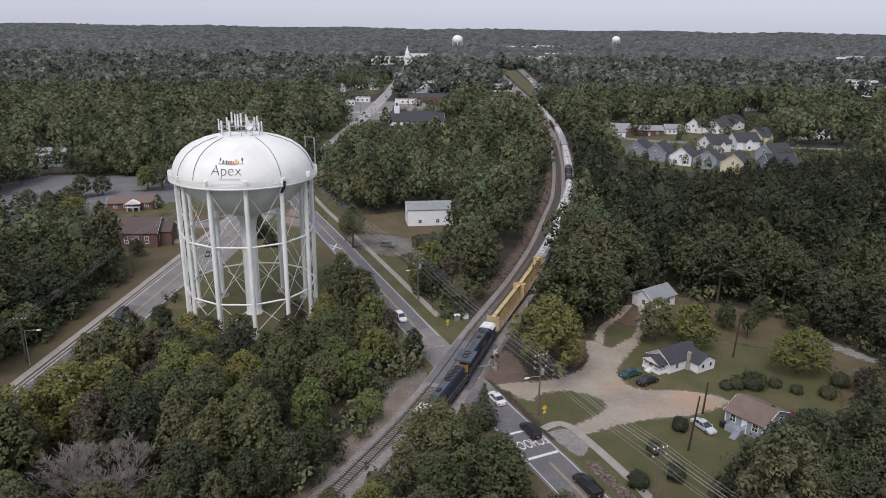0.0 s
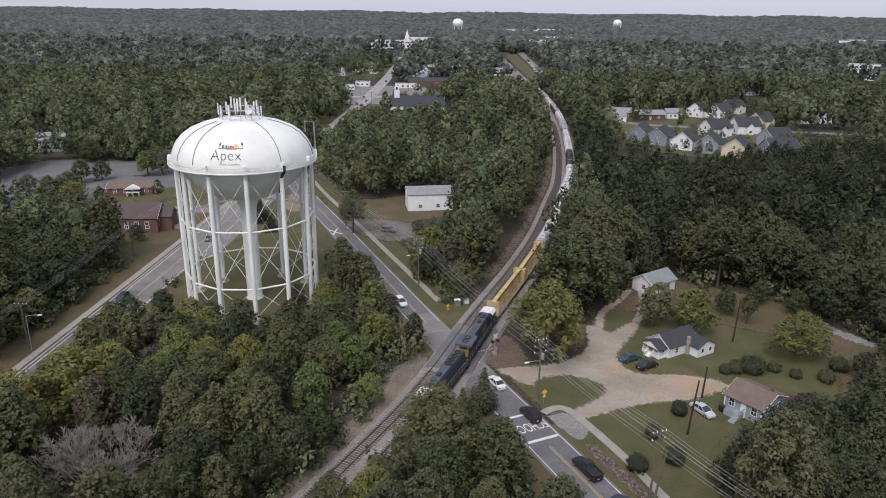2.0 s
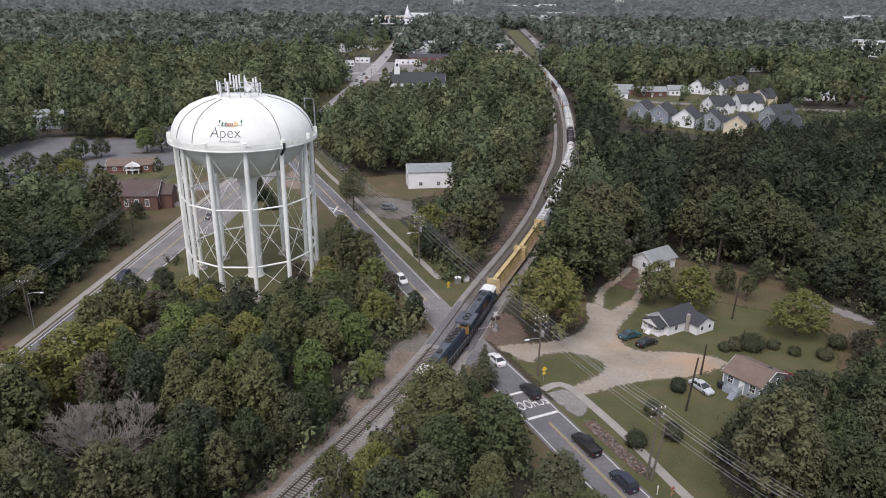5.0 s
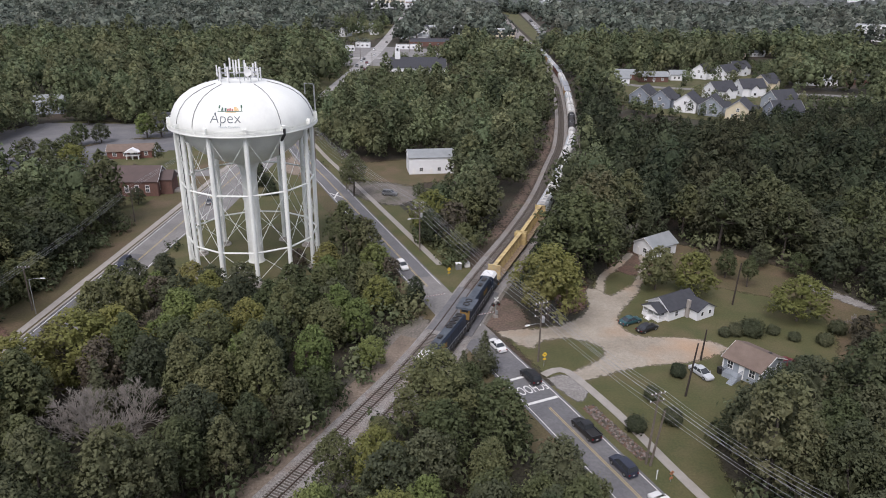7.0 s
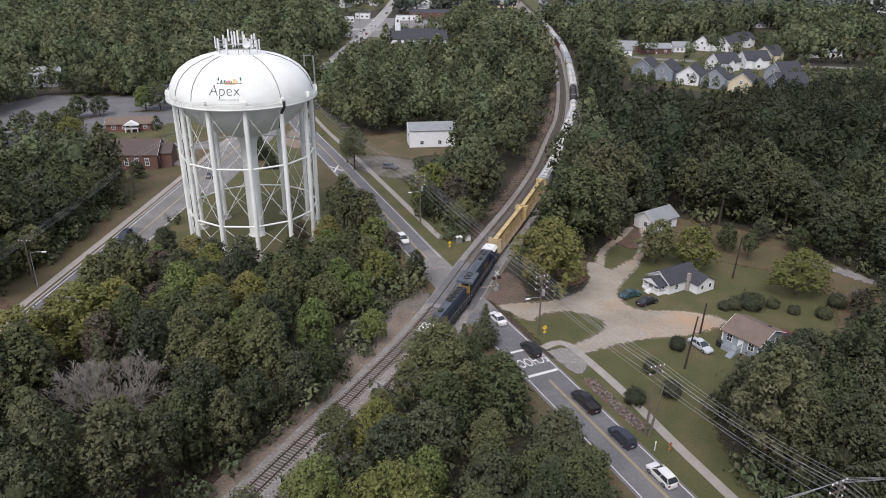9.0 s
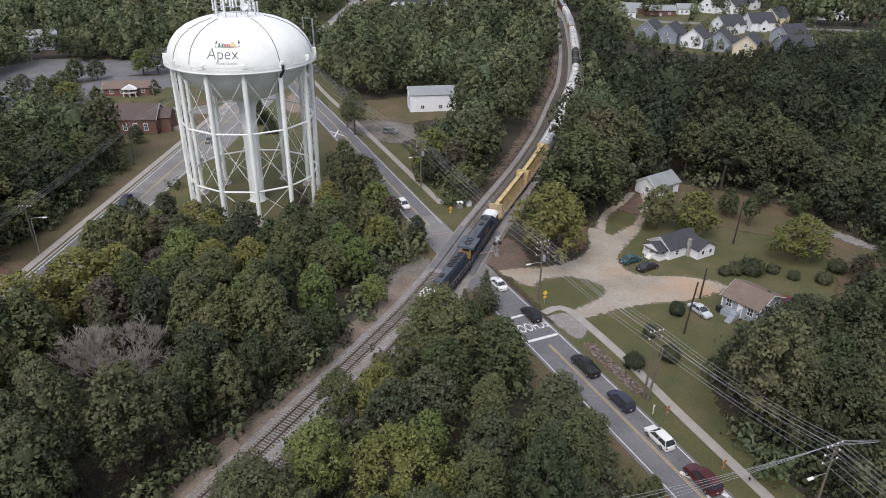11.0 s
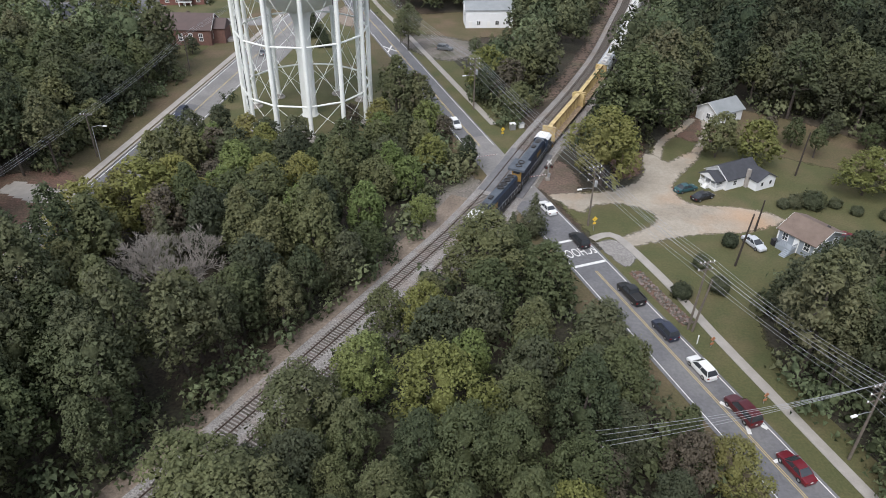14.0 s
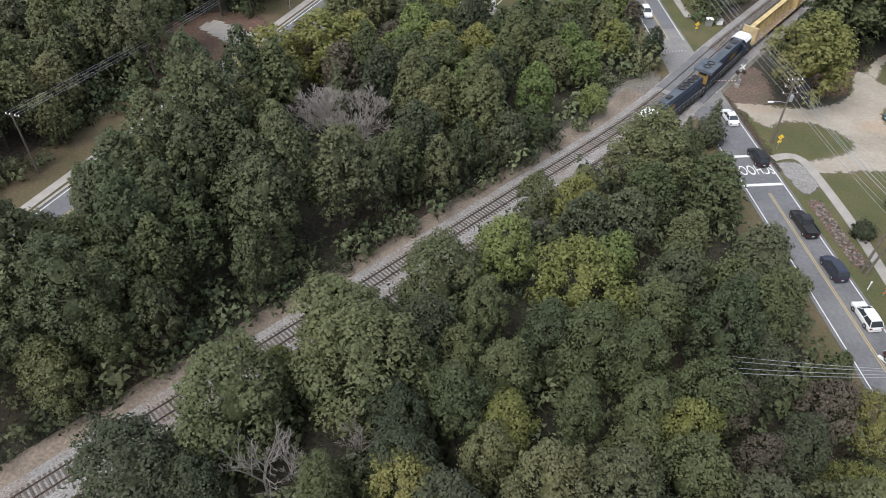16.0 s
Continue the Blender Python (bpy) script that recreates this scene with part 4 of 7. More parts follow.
def leaf_mesh(name, vs, fs, ns, material):
    me = bpy.data.meshes.new(name)
    me.vertices.add(len(vs))
    me.vertices.foreach_set("co", np.ascontiguousarray(vs, np.float32).ravel())
    me.loops.add(fs.size)
    me.loops.foreach_set("vertex_index", np.ascontiguousarray(fs, np.int32).ravel())
    me.polygons.add(len(fs))
    me.polygons.foreach_set("loop_start", np.arange(0, fs.size, 3, dtype=np.int32))
    me.polygons.foreach_set("use_smooth", np.ones(len(fs), dtype=bool))
    me.materials.append(material)
    me.update(calc_edges=True)
    me.normals_split_custom_set_from_vertices(ns.tolist())
    return me


def lobes(rs, kind, h, w):
    """Lobes of a crown for a tree of height h and crown width w, base at the origin."""
    out = []
    if kind in ("broad", "dome", "pine"):
        n, mid, half, q0, q1, r0, r1 = {"broad": (84, 0.53, 0.43, 0.62, 1.0, 0.055, 0.12), "dome": (34, 0.54, 0.41, 0.62, 0.98, 0.085, 0.155), "pine": (92, 0.62, 0.36, 0.55, 1.02, 0.048, 0.095)}[kind]
        point = rs.uniform(0.15, 0.42) if kind != "pine" else rs.uniform(0.35, 0.55)
        out += [(0, 0, h * (mid - 0.13), w * 0.33), (0, 0, h * (mid + 0.14), w * 0.33 * (1 - 0.6 * point))]
        sx, sy, a0, lean = rs.uniform(0.86, 1.1), rs.uniform(0.86, 1.1), rs.uniform(0, 6.28), rs.uniform(0, 6.28)
        for k in range(n):
            zc = 1 - 1.74 * (k + 0.5) / n
            a, q = a0 + k * 2.39996 + rs.uniform(-0.35, 0.35), rs.uniform(q0, q1)
            ring = (1 - zc * zc) ** (0.5 if zc > 0 else 0.3) * (1 - point * max(zc, 0)) * (1 + 0.16 * math.sin(2 * a + lean) + 0.12 * math.sin(5 * zc + 3 * a))
            reach = w * 0.5 * ring * q
            out.append((sx * reach * math.cos(a), sy * reach * math.sin(a), h * (mid + half * zc * rs.uniform(0.88, 1.04)), w * rs.uniform(r0, r1) * (1.0 if zc < 0.6 else 0.8)))
    elif kind == "cone":
        for k in range(18):
            t = k / 17
            z = h * (0.10 + 0.86 * t)
            reach = w * 0.42 * (1 - t) ** 0.8 * rs.uniform(0.3, 0.9)
            a = k * 2.4 + rs.uniform(-0.4, 0.4)
            out.append((reach * math.cos(a), reach * math.sin(a), z, w * (0.24 * (1 - t) + 0.07)))
    elif kind == "shrub":
        for k in range(7):
            a = k * 2.4
            out.append((w * 0.2 * math.cos(a), w * 0.2 * math.sin(a), h * rs.uniform(0.35, 0.6), w * rs.uniform(0.26, 0.34)))
    elif kind == "brush":
        for k in range(6):
            a, q = rs.uniform(0, 6.28), rs.uniform(0.1, 0.55)
            out.append((w * q * math.cos(a), w * q * math.sin(a), h * rs.uniform(0.15, 0.75), w * rs.uniform(0.14, 0.30)))
    return out


def skeleton_of(rs, blobs, h, r, reach=7):
    """Tapered, slightly bent trunk and limbs towards the lobes."""
    b = Build()
    bend = [Vector((rs.uniform(-0.25, 0.25), rs.uniform(-0.25, 0.25), h * t)) if t else Vector((0, 0, -0.1)) for t in (0, 0.25, 0.5, 0.72, 0.9)]
    for k in range(4):
        b.tube(bend[k], bend[k + 1], r * (1 - 0.2 * k), r * (0.8 - 0.2 * k) + 0.03, n=6)
    for x, y, z, q in blobs[-4 * reach::4]:
        t = max(0.18, min(0.85, (z - 0.35 * math.hypot(x, y)) / h * 0.92))
        i = min(3, int(t * 4.2))
        s = bend[i].lerp(bend[i + 1], 0.5)
        b.tube(s, (x, y, z), r * 0.32, 0.05, n=4)
    return b


def prototype(seed, kind, h, w, count, size, **kw):
    rs = np.random.RandomState(seed)
    bl = lobes(rs, kind, h, w)
    return (bl, *foliage(rs, bl, count, size, inner=18 if kind == "cone" else 2, core_size=0.5, fine=False, **kw), rs)


LABEL = {"leaf_dark": "dark green", "leaf_mid": "green", "leaf_yellow": "yellow-green autumn", "leaf_bright": "light green", "leaf_pine": "green", "leaf_brown": "browning"}
CATALOGUE = {}
for seed, kind, leaf, h, w, count in ((1, "broad", "leaf_dark", 13, 8.0, 2400), (2, "broad", "leaf_mid", 14, 8.2, 2500), (3, "broad", "leaf_mid", 13, 7.0, 2200), (4, "broad", "leaf_yellow", 13, 8, 2400), (5, "broad", "leaf_bright", 12, 6.8, 2000),
                                      (6, "pine", "leaf_pine", 17, 8, 2500), (7, "pine", "leaf_pine", 19, 8.6, 2600), (8, "cone", "leaf_dark", 10, 5.5, 1500), (9, "broad", "leaf_brown", 11, 6.5, 1600), (10, "pine", "leaf_mid", 15, 7, 2200)):
    bl, vs, fs, ns, rs = prototype(seed, kind, h, w, int(count * 3.0), 0.175)
    _, mv, mf, mn, _ = prototype(seed, kind, h, w, int(count * 1.4), 0.27)
    _, cv, cf, cn, _ = prototype(seed, kind, h, w, int(count * 0.8), 0.37)
    trunk = skeleton_of(rs, bl, h * 0.92, 0.24 if kind != "pine" else 0.27).mesh("trunk", M["bark"])
    crown = leaf_mesh("crown", vs, fs, ns, M[leaf])
    CATALOGUE[(kind, leaf, seed)] = (trunk, crown, leaf_mesh("crown", mv, mf, mn, M[leaf]), leaf_mesh("crown", cv, cf, cn, M[leaf]), h)


def plant(key, x, y, scale, turn, group="woodland trees", wide=1.0, label=None):
    kind, leaf, _ = key
    trunk, fine, middle, coarse, h = CATALOGUE[key]
    word = {"broad": "broadleaf tree", "pine": "tall pine tree", "cone": "young cedar tree"}[kind]
    t = new("pine_tree" if kind == "pine" else "cedar_tree" if kind == "cone" else "tree")
    t.matrix_basis = pose(x, y, 0, 0, 0, turn) @ Matrix.Diagonal((scale * wide, scale * wide, scale, 1))
    tagged(t, label or f"{LABEL[leaf]} {word} standing in the wood", "tree", group)
    part("trunk", trunk, None, t)
    reach = math.hypot(x, y) / max(1.0, scale * wide)
    part("crown", fine if reach < 60 else middle if reach < 122 else coarse, None, t)
    return t


def bare_tree(x, y, h, seed, label, spread=0.5, depth_=5):
    """A leafless tree of branching twigs."""
    rnd = random.Random(seed)
    b = Build()

    def grow(p, d, l, r, depth):
        q = p + d * l
        b.tube(p, q, r, r * 0.66, n=5 if depth > 2 else 4, caps=False)
        if depth:
            for _ in range(3 if depth > 1 else 4):
                e = (d + Vector((rnd.uniform(-1, 1), rnd.uniform(-1, 1), rnd.uniform(-0.3, 0.7))) * spread * 1.25).normalized()
                grow(p.lerp(q, rnd.uniform(0.6, 1)), e, l * rnd.uniform(0.62, 0.82), max(r * 0.62, 0.022), depth - 1)

    grow(Vector((0, 0, -0.1)), Vector((0, 0, 1)), h * 0.28, h * (0.012 if depth_ > 5 else 0.015), depth_)
    t = thing("bare_tree", pose(x, y, 0), label, "tree", "bare trees")
    part("limb", b, M["bark_pale"], t)
    return t


def roads_free(x, y):
    """How far a spot is clear of roads and railway; negative inside their strips."""
    r = near_line(x, y, RAIL)
    a = near_line(x, y, ROAD_A)
    c = near_line(x, y, ROAD_B)
    lim = [(-r - (6.9 if y < 108 else 8.6 if y > 152 else 9.0)) if r < 0 else (r - (3.7 if y < 86 else 4.4 if y < 102 else 8.5 if y < 180 else 7.6)), (-a - (12.5 if y < 215 else 10 if y < 330 else 5.5 if y < 470 else 8)) if a < 0 else (a - (6.0 if y < 330 else 7)), (-c - (8.0 if y < 80 else 8.5 if y < 90 else 10 if y < 125 else 6.0)) if c < 0 else (c - (9 if y > 150 else 11 if y > 130 else 9))]
    if y > 200:
        lim += [abs(near_line(x, y, CROSS_ST)) - 9, abs(near_line(x, y, SIDE_ST)) - 8, abs(near_line(x, y, SUB_ST)) - 8]
    return min(lim)


def open_ground(x, y):
    return any(inside(x, y, p) for p in OPEN)


rnd = random.Random(11)
keys = list(CATALOGUE)
broad = [k for k in keys if k[0] == "broad" and k[1] in ("leaf_dark", "leaf_mid")]
placed = []
# near woods: single trees
ys = 22.0
while ys < 172:
    step = 5.7 if ys < 60 else 6.2 if ys < 140 else 7.0
    xs = -150.0
    while xs < 104:
        x, y = xs + rnd.uniform(-2.2, 2.2), ys + rnd.uniform(-2.2, 2.2)
        xs += step
        if x > 14 + y * 0.70 or x < -45 - y * (1.3 if y < 60 else 0.7) - (26 if 56 < y < 126 else 0):
            continue
        f = roads_free(x, y)
        if f < 0 or open_ground(x, y) or (8 < x < 34 and 112 < y < 146) or (x - 58) ** 2 + (y - 103) ** 2 < 60:
            continue
        left = near_line(x, y, RAIL) < 0
        q = rnd.random()
        if left and x > -66:  # wood in front of the tower
            if y > 134 - (0 if x < -28 else -22) and (c_ := near_line(x, y, ROAD_B)) < 8:
                continue
            pool = broad * 3 + [keys[3], keys[4], keys[4], keys[7], keys[7], keys[8], keys[9], keys[9]] if y > 82 else [keys[5], keys[6], keys[6], keys[9]] * 2 + broad
            sc = rnd.uniform(0.85, 1.1) if y > 150 else rnd.uniform(0.66, 0.82) if y > 118 else rnd.uniform(0.72, 0.98) if y > 100 else rnd.uniform(0.95, 1.15)
        elif left:
            pool = broad * 2 + [keys[5], keys[6], keys[9]]
            sc = rnd.uniform(0.85, 1.1)
        elif near_line(x, y, ROAD_B) < 0:  # wood between railway and road
            pool = broad * 2 + [keys[3], keys[5], keys[9], keys[8], keys[4]]
            sc = rnd.uniform(0.72, 1.0)
            if y > 101:
                continue
        else:
            pool = [keys[0]] * 4 + [keys[5], keys[6], keys[6], keys[2], keys[9]]
            sc = rnd.uniform(0.85, 1.1)
        if f < 3:
            sc *= 0.72
        placed.append((rnd.choice(pool), x, y, sc, rnd.uniform(0, 360)))
    ys += step
STANDOUT = [(3, -33.7, 109, 0.92, 1.0, "bright yellow-green tree in the wood"), (4, -20.8, 99.5, 1.0, 1.0, "light green tree at the wood's edge"), (3, -58, 98, 1.15, 1.3, "olive yellow tree beside the road"), (3, -63, 90, 1.15, 1.3, "olive yellow tree beside the road"),
            (3, -54, 104, 1.0, 1.2, "olive yellow tree beside the road"), (3, -4.3, 58, 1.15, 1.15, "large yellow-green tree in the wood"), (1, -22, 39, 1.15, 1.3, "large green tree leaning over the railway"), (1, -0.5, 88, 1.02, 1.5, "very broad green tree beside the railway"), (2, 8.5, 84, 0.95, 1.3, "broad green tree beside the road"),
            (1, -32.5, 31, 1.1, 1.3, "large green tree leaning over the railway"), (2, -26.5, 43, 1.15, 1.4, "large green tree leaning over the railway"), (1, -19.8, 53.5, 1.0, 1.35, "large green tree leaning over the railway"), (0, -37.5, 22, 1.0, 1.3, "large dark green tree leaning over the railway"), (4, -14.2, 62, 1.0, 1.15, "light green tree beside the railway"), (9, -1, 42, 0.8, 1.0, "young green pine in the wood"), (0, 15, 72, 0.85, 1.3, "dark green broad tree beside the road")]
BARE = [(-45.4, 78.5, 17.5, 3, "grey leafless tree among the green trees"), (-43.0, 82.0, 16.0, 8, "grey leafless tree among the green trees"), (-48.0, 80.5, 15.5, 31, "grey leafless tree among the green trees"), (-44.2, 75.5, 14.5, 33, "grey leafless tree among the green trees"), (-27.3, 26.5, 12.5, 5, "pale dead tree beside the railway"), (-24.5, 27.5, 11.5, 9, "pale dead tree beside the railway"), (-20.5, 33.0, 12.0, 12, "thin browning bare tree")]
for key, x, y, sc, turn in placed:
    if all((x - q[1]) ** 2 + (y - q[2]) ** 2 > (40 if q[0] == 3 else 24) for q in STANDOUT) and all((x - q[0]) ** 2 + (y - q[1]) ** 2 > (58 if q[1] > 60 else 12) for q in BARE):
        plant(key, x, y, sc, turn, wide=rnd.uniform(0.92, 1.12) if y < 100 else rnd.uniform(1.05, 1.3))
# trees that stand out
for k, x, y, s, w, lab in STANDOUT:
    plant(keys[k], x, y, s, x * 29 % 360, wide=w, label=lab)
for x, y, h, seed, lab in BARE:
    bare_tree(x, y, h, seed, lab, 0.66 if y > 60 else 0.5, 6 if y > 60 else 5)
plant(keys[3], 20.8, 125.0, 1.26, 30, label="large yellow-green tree beside the railway crossing", wide=1.26)
plant(keys[3], 24.5, 131.0, 0.72, 100, label="yellow-green tree beside the railway crossing")
for k, x, y, s, w in ((1, 30.0, 146, 1.52, 1.36), (6, 34, 160, 1.1, 1.1), (0, 38, 158, 1.1, 1.3), (2, 36, 168, 1.15, 1.3), (1, 46.2, 140, 0.73, 1.38), (3, 53.4, 137, 0.8, 1.38), (3, 70.6, 126, 0.76, 1.7), (2, 64, 147, 0.55, 1.2), (9, 67, 142, 0.5, 1.2), (2, 89, 121, 0.7, 1.2),
                      (0, 94, 116, 0.9, 1), (8, 60, 151, 0.5, 1.2), (0, 74, 153, 0.45, 1.4), (1, 80, 147, 0.45, 1.4), (8, 79, 118, 0.5, 1.4), (8, 76, 112, 0.45, 1.4), (1, 64, 94, 0.6, 1.2), (6, -86, 88, 1.05, 1), (5, -95, 90, 1.1, 1), (6, -90, 99, 1.0, 1), (6, -104, 104, 1.0, 1), (5, -92, 117, 0.95, 1), (6, -86, 119, 0.9, 1), (5, -108, 112, 1.1, 1)):
    plant(keys[k], x, y, s, x * 37 % 360, wide=w)
bare_tree(46.5, 164, 9.5, 21, "pale grey leafless tree beside the small grey house")
bare_tree(78.5, 121, 5.0, 23, "small bare shrubby tree behind the yard")
plant(keys[7], 7.2, 104.5, 0.85, 40, label="dark young cedar standing beside the road")
plant(keys[7], 3.6, 100.5, 0.7, 140, label="dark young cedar standing beside the road")

# undergrowth: low bushes under and along the near woods
rs = np.random.RandomState(77)
BUSH = [foliage(rs, lobes(rs, "brush", 2.8, 4.2), 130, 0.30, inner=6, core_size=0.36, fine=False) for _ in range(7)]
spots = []
y = 16.0
while y < 176:
    x = -125.0
    while x < 96:
        bx, by = x + rnd.uniform(-1.5, 1.5), y + rnd.uniform(-1.5, 1.5)
        x += 3.3
        if bx > 14 + by * 0.7 or bx < -45 - by * (1.3 if by < 60 else 0.7):
            continue
        f = roads_free(bx, by)
        if f < -0.7 or open_ground(bx, by) or (8 < bx < 30 and 112 < by < 140) or (f > 5 and rnd.random() < 0.6) or (near_line(bx, by, ROAD_B) < 0 < near_line(bx, by, RAIL) and by > 104):
            continue
        spots.append((bx, by, min(rnd.uniform(0.7, 1.75), 0.7 + 0.36 * (f + 0.7)), rnd.uniform(0, 6.28)))
    y += 3.3
# middle and far woods: joined foliage
def stock(kinds, count, size, n, **kw):
    """A few joined-up crowns to choose from."""
    out = []
    for seed, kind, h, w in kinds:
        rs = np.random.RandomState(seed)
        bl = lobes(rs, kind, h, w)
        out.append(foliage(rs, bl[:2] + bl[2::n], count, size, **kw))
    return out


MID = stock(((21, "dome", 13, 9.5), (22, "dome", 15, 10), (23, "pine", 18, 8.5), (24, "dome", 12, 8.5), (25, "pine", 17, 8.5), (26, "dome", 14, 9)), 430, 0.60, 1, soft=0.55)
BEYOND = stock(((27, "dome", 13, 12), (28, "dome", 15, 13), (29, "pine", 18, 11), (30, "dome", 12, 11), (36, "dome", 16, 12)), 160, 1.12, 2, soft=0.6, fine=False)
FAR = stock(((31, "dome", 13, 15), (32, "dome", 15, 16), (33, "pine", 19, 13), (34, "dome", 12, 15), (35, "dome", 17, 15)), 62, 2.2, 3, soft=0.6, fine=False)


def canopy(name, y0, y1, rows, cols, label, material):
    """The far forest seen from above: one sheet of rounded tree tops on gently rolling land."""
    ys = y0 * (y1 / y0) ** (np.arange(rows) / (rows - 1))
    x = np.linspace(-0.74, 0.74, cols)[None, :] * ys[:, None] + (np.arange(rows) % 2)[:, None] * 0.0022 * ys[:, None]
    y = np.repeat(ys[:, None], cols, axis=1)
    top, tone = np.full(x.shape, 3.0), np.full(x.shape, 0.5)
    for di in (-1, 0, 1):
        for dj in (-1, 0, 1):
            i, j = np.floor(x / 12.5) + di, np.floor(y / 12.5) + dj
            h1, h2, h3 = (np.abs(np.sin(i * u + j * v) * 43758.5453) % 1 for u, v in ((12.9898, 78.233), (39.346, 11.135), (73.156, 52.235)))
            d2 = (x - (i + 0.15 + 0.7 * h1) * 12.5) ** 2 + (y - (j + 0.15 + 0.7 * h2) * 12.5) ** 2
            crown = (6.0 + 13.0 * h3) * (1 - np.minimum(d2 / 80.0, 1) * 0.8)
            tone = np.where(crown > top, h1, tone)
            top = np.maximum(top, crown)
    for x0, x1, ya, yb in CLEARINGS:
        top = np.where((x > x0) & (x < x1) & (y > ya) & (y < yb), 1.2, top)
    land = 24.0 * np.maximum(0, (y - 2400) / 2400) + np.clip((y - 1300) / 800, 0, 1) * (5 * np.sin(x / 310 + 1.3) * np.cos(y / 270) + 4 * np.sin(x / 150 + y / 400))
    v = np.stack([x, y, top + land], -1).reshape(-1, 3)
    ids = np.arange(rows * cols).reshape(rows, cols)
    q = np.stack([ids[:-1, :-1], ids[:-1, 1:], ids[1:, 1:], ids[1:, :-1]], -1).reshape(-1, 4)
    me = bpy.data.meshes.new(name)
    me.from_pydata(v.tolist(), [], q.tolist())
    me.polygons.foreach_set("use_smooth", [True] * len(me.polygons))
    me.attributes.new("tone", "FLOAT", "POINT").data.foreach_set("value", tone.astype(np.float32).ravel())
    me.materials.append(material)
    me.update()
    return tagged(new(name, me), label, "woodland", kind="stuff")


def forest(name, spots, protos, label, material):
    allv, allf, alln, tone, k = [], [], [], [], 0
    rt = random.Random(len(spots))
    for i, (x, y, s, turn) in enumerate(spots):
        vs, fs, ns = protos[i % len(protos)]
        c, sn = math.cos(turn), math.sin(turn)
        rot = np.array([[c, sn, 0], [-sn, c, 0], [0, 0, 1]])
        allv.append(vs @ rot * s + np.array([x, y, rise(y)]))
        alln.append(ns @ rot)
        tone.append(np.full(len(vs), rt.random()))
        allf.append(fs + k)
        k += len(vs)
    me = leaf_mesh(name, np.concatenate(allv), np.concatenate(allf), np.concatenate(alln), material)
    me.attributes.new("tone", "FLOAT", "POINT").data.foreach_set("value", np.concatenate(tone).astype(np.float32))
    ob = new(name, me)
    return tagged(ob, label, "woodland", kind="stuff")


def scatter(y0, y1, step, margin, x_pad):
    out = []
    y = y0
    while y < y1:
        reach = x_pad + y * 0.70
        x = -reach
        while x < reach:
            px_, py_ = x + rnd.uniform(-0.4, 0.4) * step, y + rnd.uniform(-0.4, 0.4) * step
            x += step
            if roads_free(px_, py_) < margin or open_ground(px_, py_):
                continue
            sight = min((65 * (1 - py_ / far) for lo, hi, far in LOW_TREES if lo < px_ / py_ < hi and py_ < far), default=99)
            if sight < 2.6:
                continue
            low = 0.5 if (306 < py_ < 350 and 84 < px_ < 190) else 0.7 if (248 < py_ < 350 and 72 < px_ < 240) else 0.72 if (330 < py_ < 475 and -62 < px_ < -30) or (385 < py_ < 476 and -40 < px_ < 24) else 1.0
            out.append((px_, py_, min(sight / 15.5, low * rnd.choice((0.8, 0.9, 1.0, 1.0, 1.1, 1.2)) * rnd.uniform(0.9, 1.1) * (1.05 if py_ > 480 else 1.0)), rnd.uniform(0, 6.28)))
        y += step
    return out


forest("undergrowth", spots, BUSH, "dense green undergrowth under the woodland trees", M["woods"])
_mid = scatter(174, 330, 6.9, 0.6, 20)
forest("woodland_middle", [q for q in _mid if q[0] < 44 + (q[1] - 174) * 0.1], MID, "dense green mixed woodland, yellowing here and there", M["woods"])
forest("pine_woodland", [q for q in _mid if q[0] >= 44 + (q[1] - 174) * 0.1], MID, "dense dark green pine woodland", M["woods_pine"])
# garden trees between the houses
_spots = []
for poly, n, near in ((SUBDIVISION, 90, 0.5), (CHURCH_LOT, 34, 0.6), ([(-126, 690), (-64, 690), (-64, 880), (-120, 880)], 46, 0.75), ([(-104, 392), (-66, 390), (-66, 520), (-90, 530)], 22, 0.5)):
    xs_, ys_ = [p[0] for p in poly], [p[1] for p in poly]
    while n:
        x, y = rnd.uniform(min(xs_), max(xs_)), rnd.uniform(min(ys_), max(ys_))
        n -= 1
        if inside(x, y, poly) and roads_free(x, y) > -2 and not inside(x, y, [(-186, 232), (-124, 234), (-103, 262), (-122, 300), (-186, 290)]) and not (-108 < x < -80 and 198 < y < 214) and not (-122 < x < -100 and 236 < y < 300):
            _spots.append((x, y, near * (1.5 if y > 415 else 1.0) * rnd.uniform(0.6, 1.2), rnd.uniform(0, 6)))
_spots += [(95 + 4.0 * k + rnd.uniform(-1.5, 1.5), 346 - 2.5 * k + rnd.uniform(-3.0, 1.0), rnd.uniform(0.3, 0.48), rnd.uniform(0, 6)) for k in range(16)]
_spots += [(-172 + 4.6 * k + rnd.uniform(-1.5, 1.5), 304 + rnd.uniform(-2.0, 3.0), rnd.uniform(0.5, 0.8), rnd.uniform(0, 6)) for k in range(13)]
forest("garden_trees", _spots, MID, "small green garden trees between the houses", M["woods"])
_town = [(-20, 552, 0.65, 1), (-11, 556, 0.75, 2), (-3, 550, 0.65, 3), (4, 560, 1.0, 1), (14, 556, 1.1, 2), (22, 580, 1.1, 3), (24, 600, 1.1, 4), (-12, 530, 0.4, 5), (10, 536, 0.7, 6)]
forest("woodland_beyond", scatter(334, 620, 9.6, 0.6, 24) + _town, BEYOND, "dense green woodland round the town", M["woods"])
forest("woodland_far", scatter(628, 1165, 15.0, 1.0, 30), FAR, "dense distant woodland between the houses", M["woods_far"])
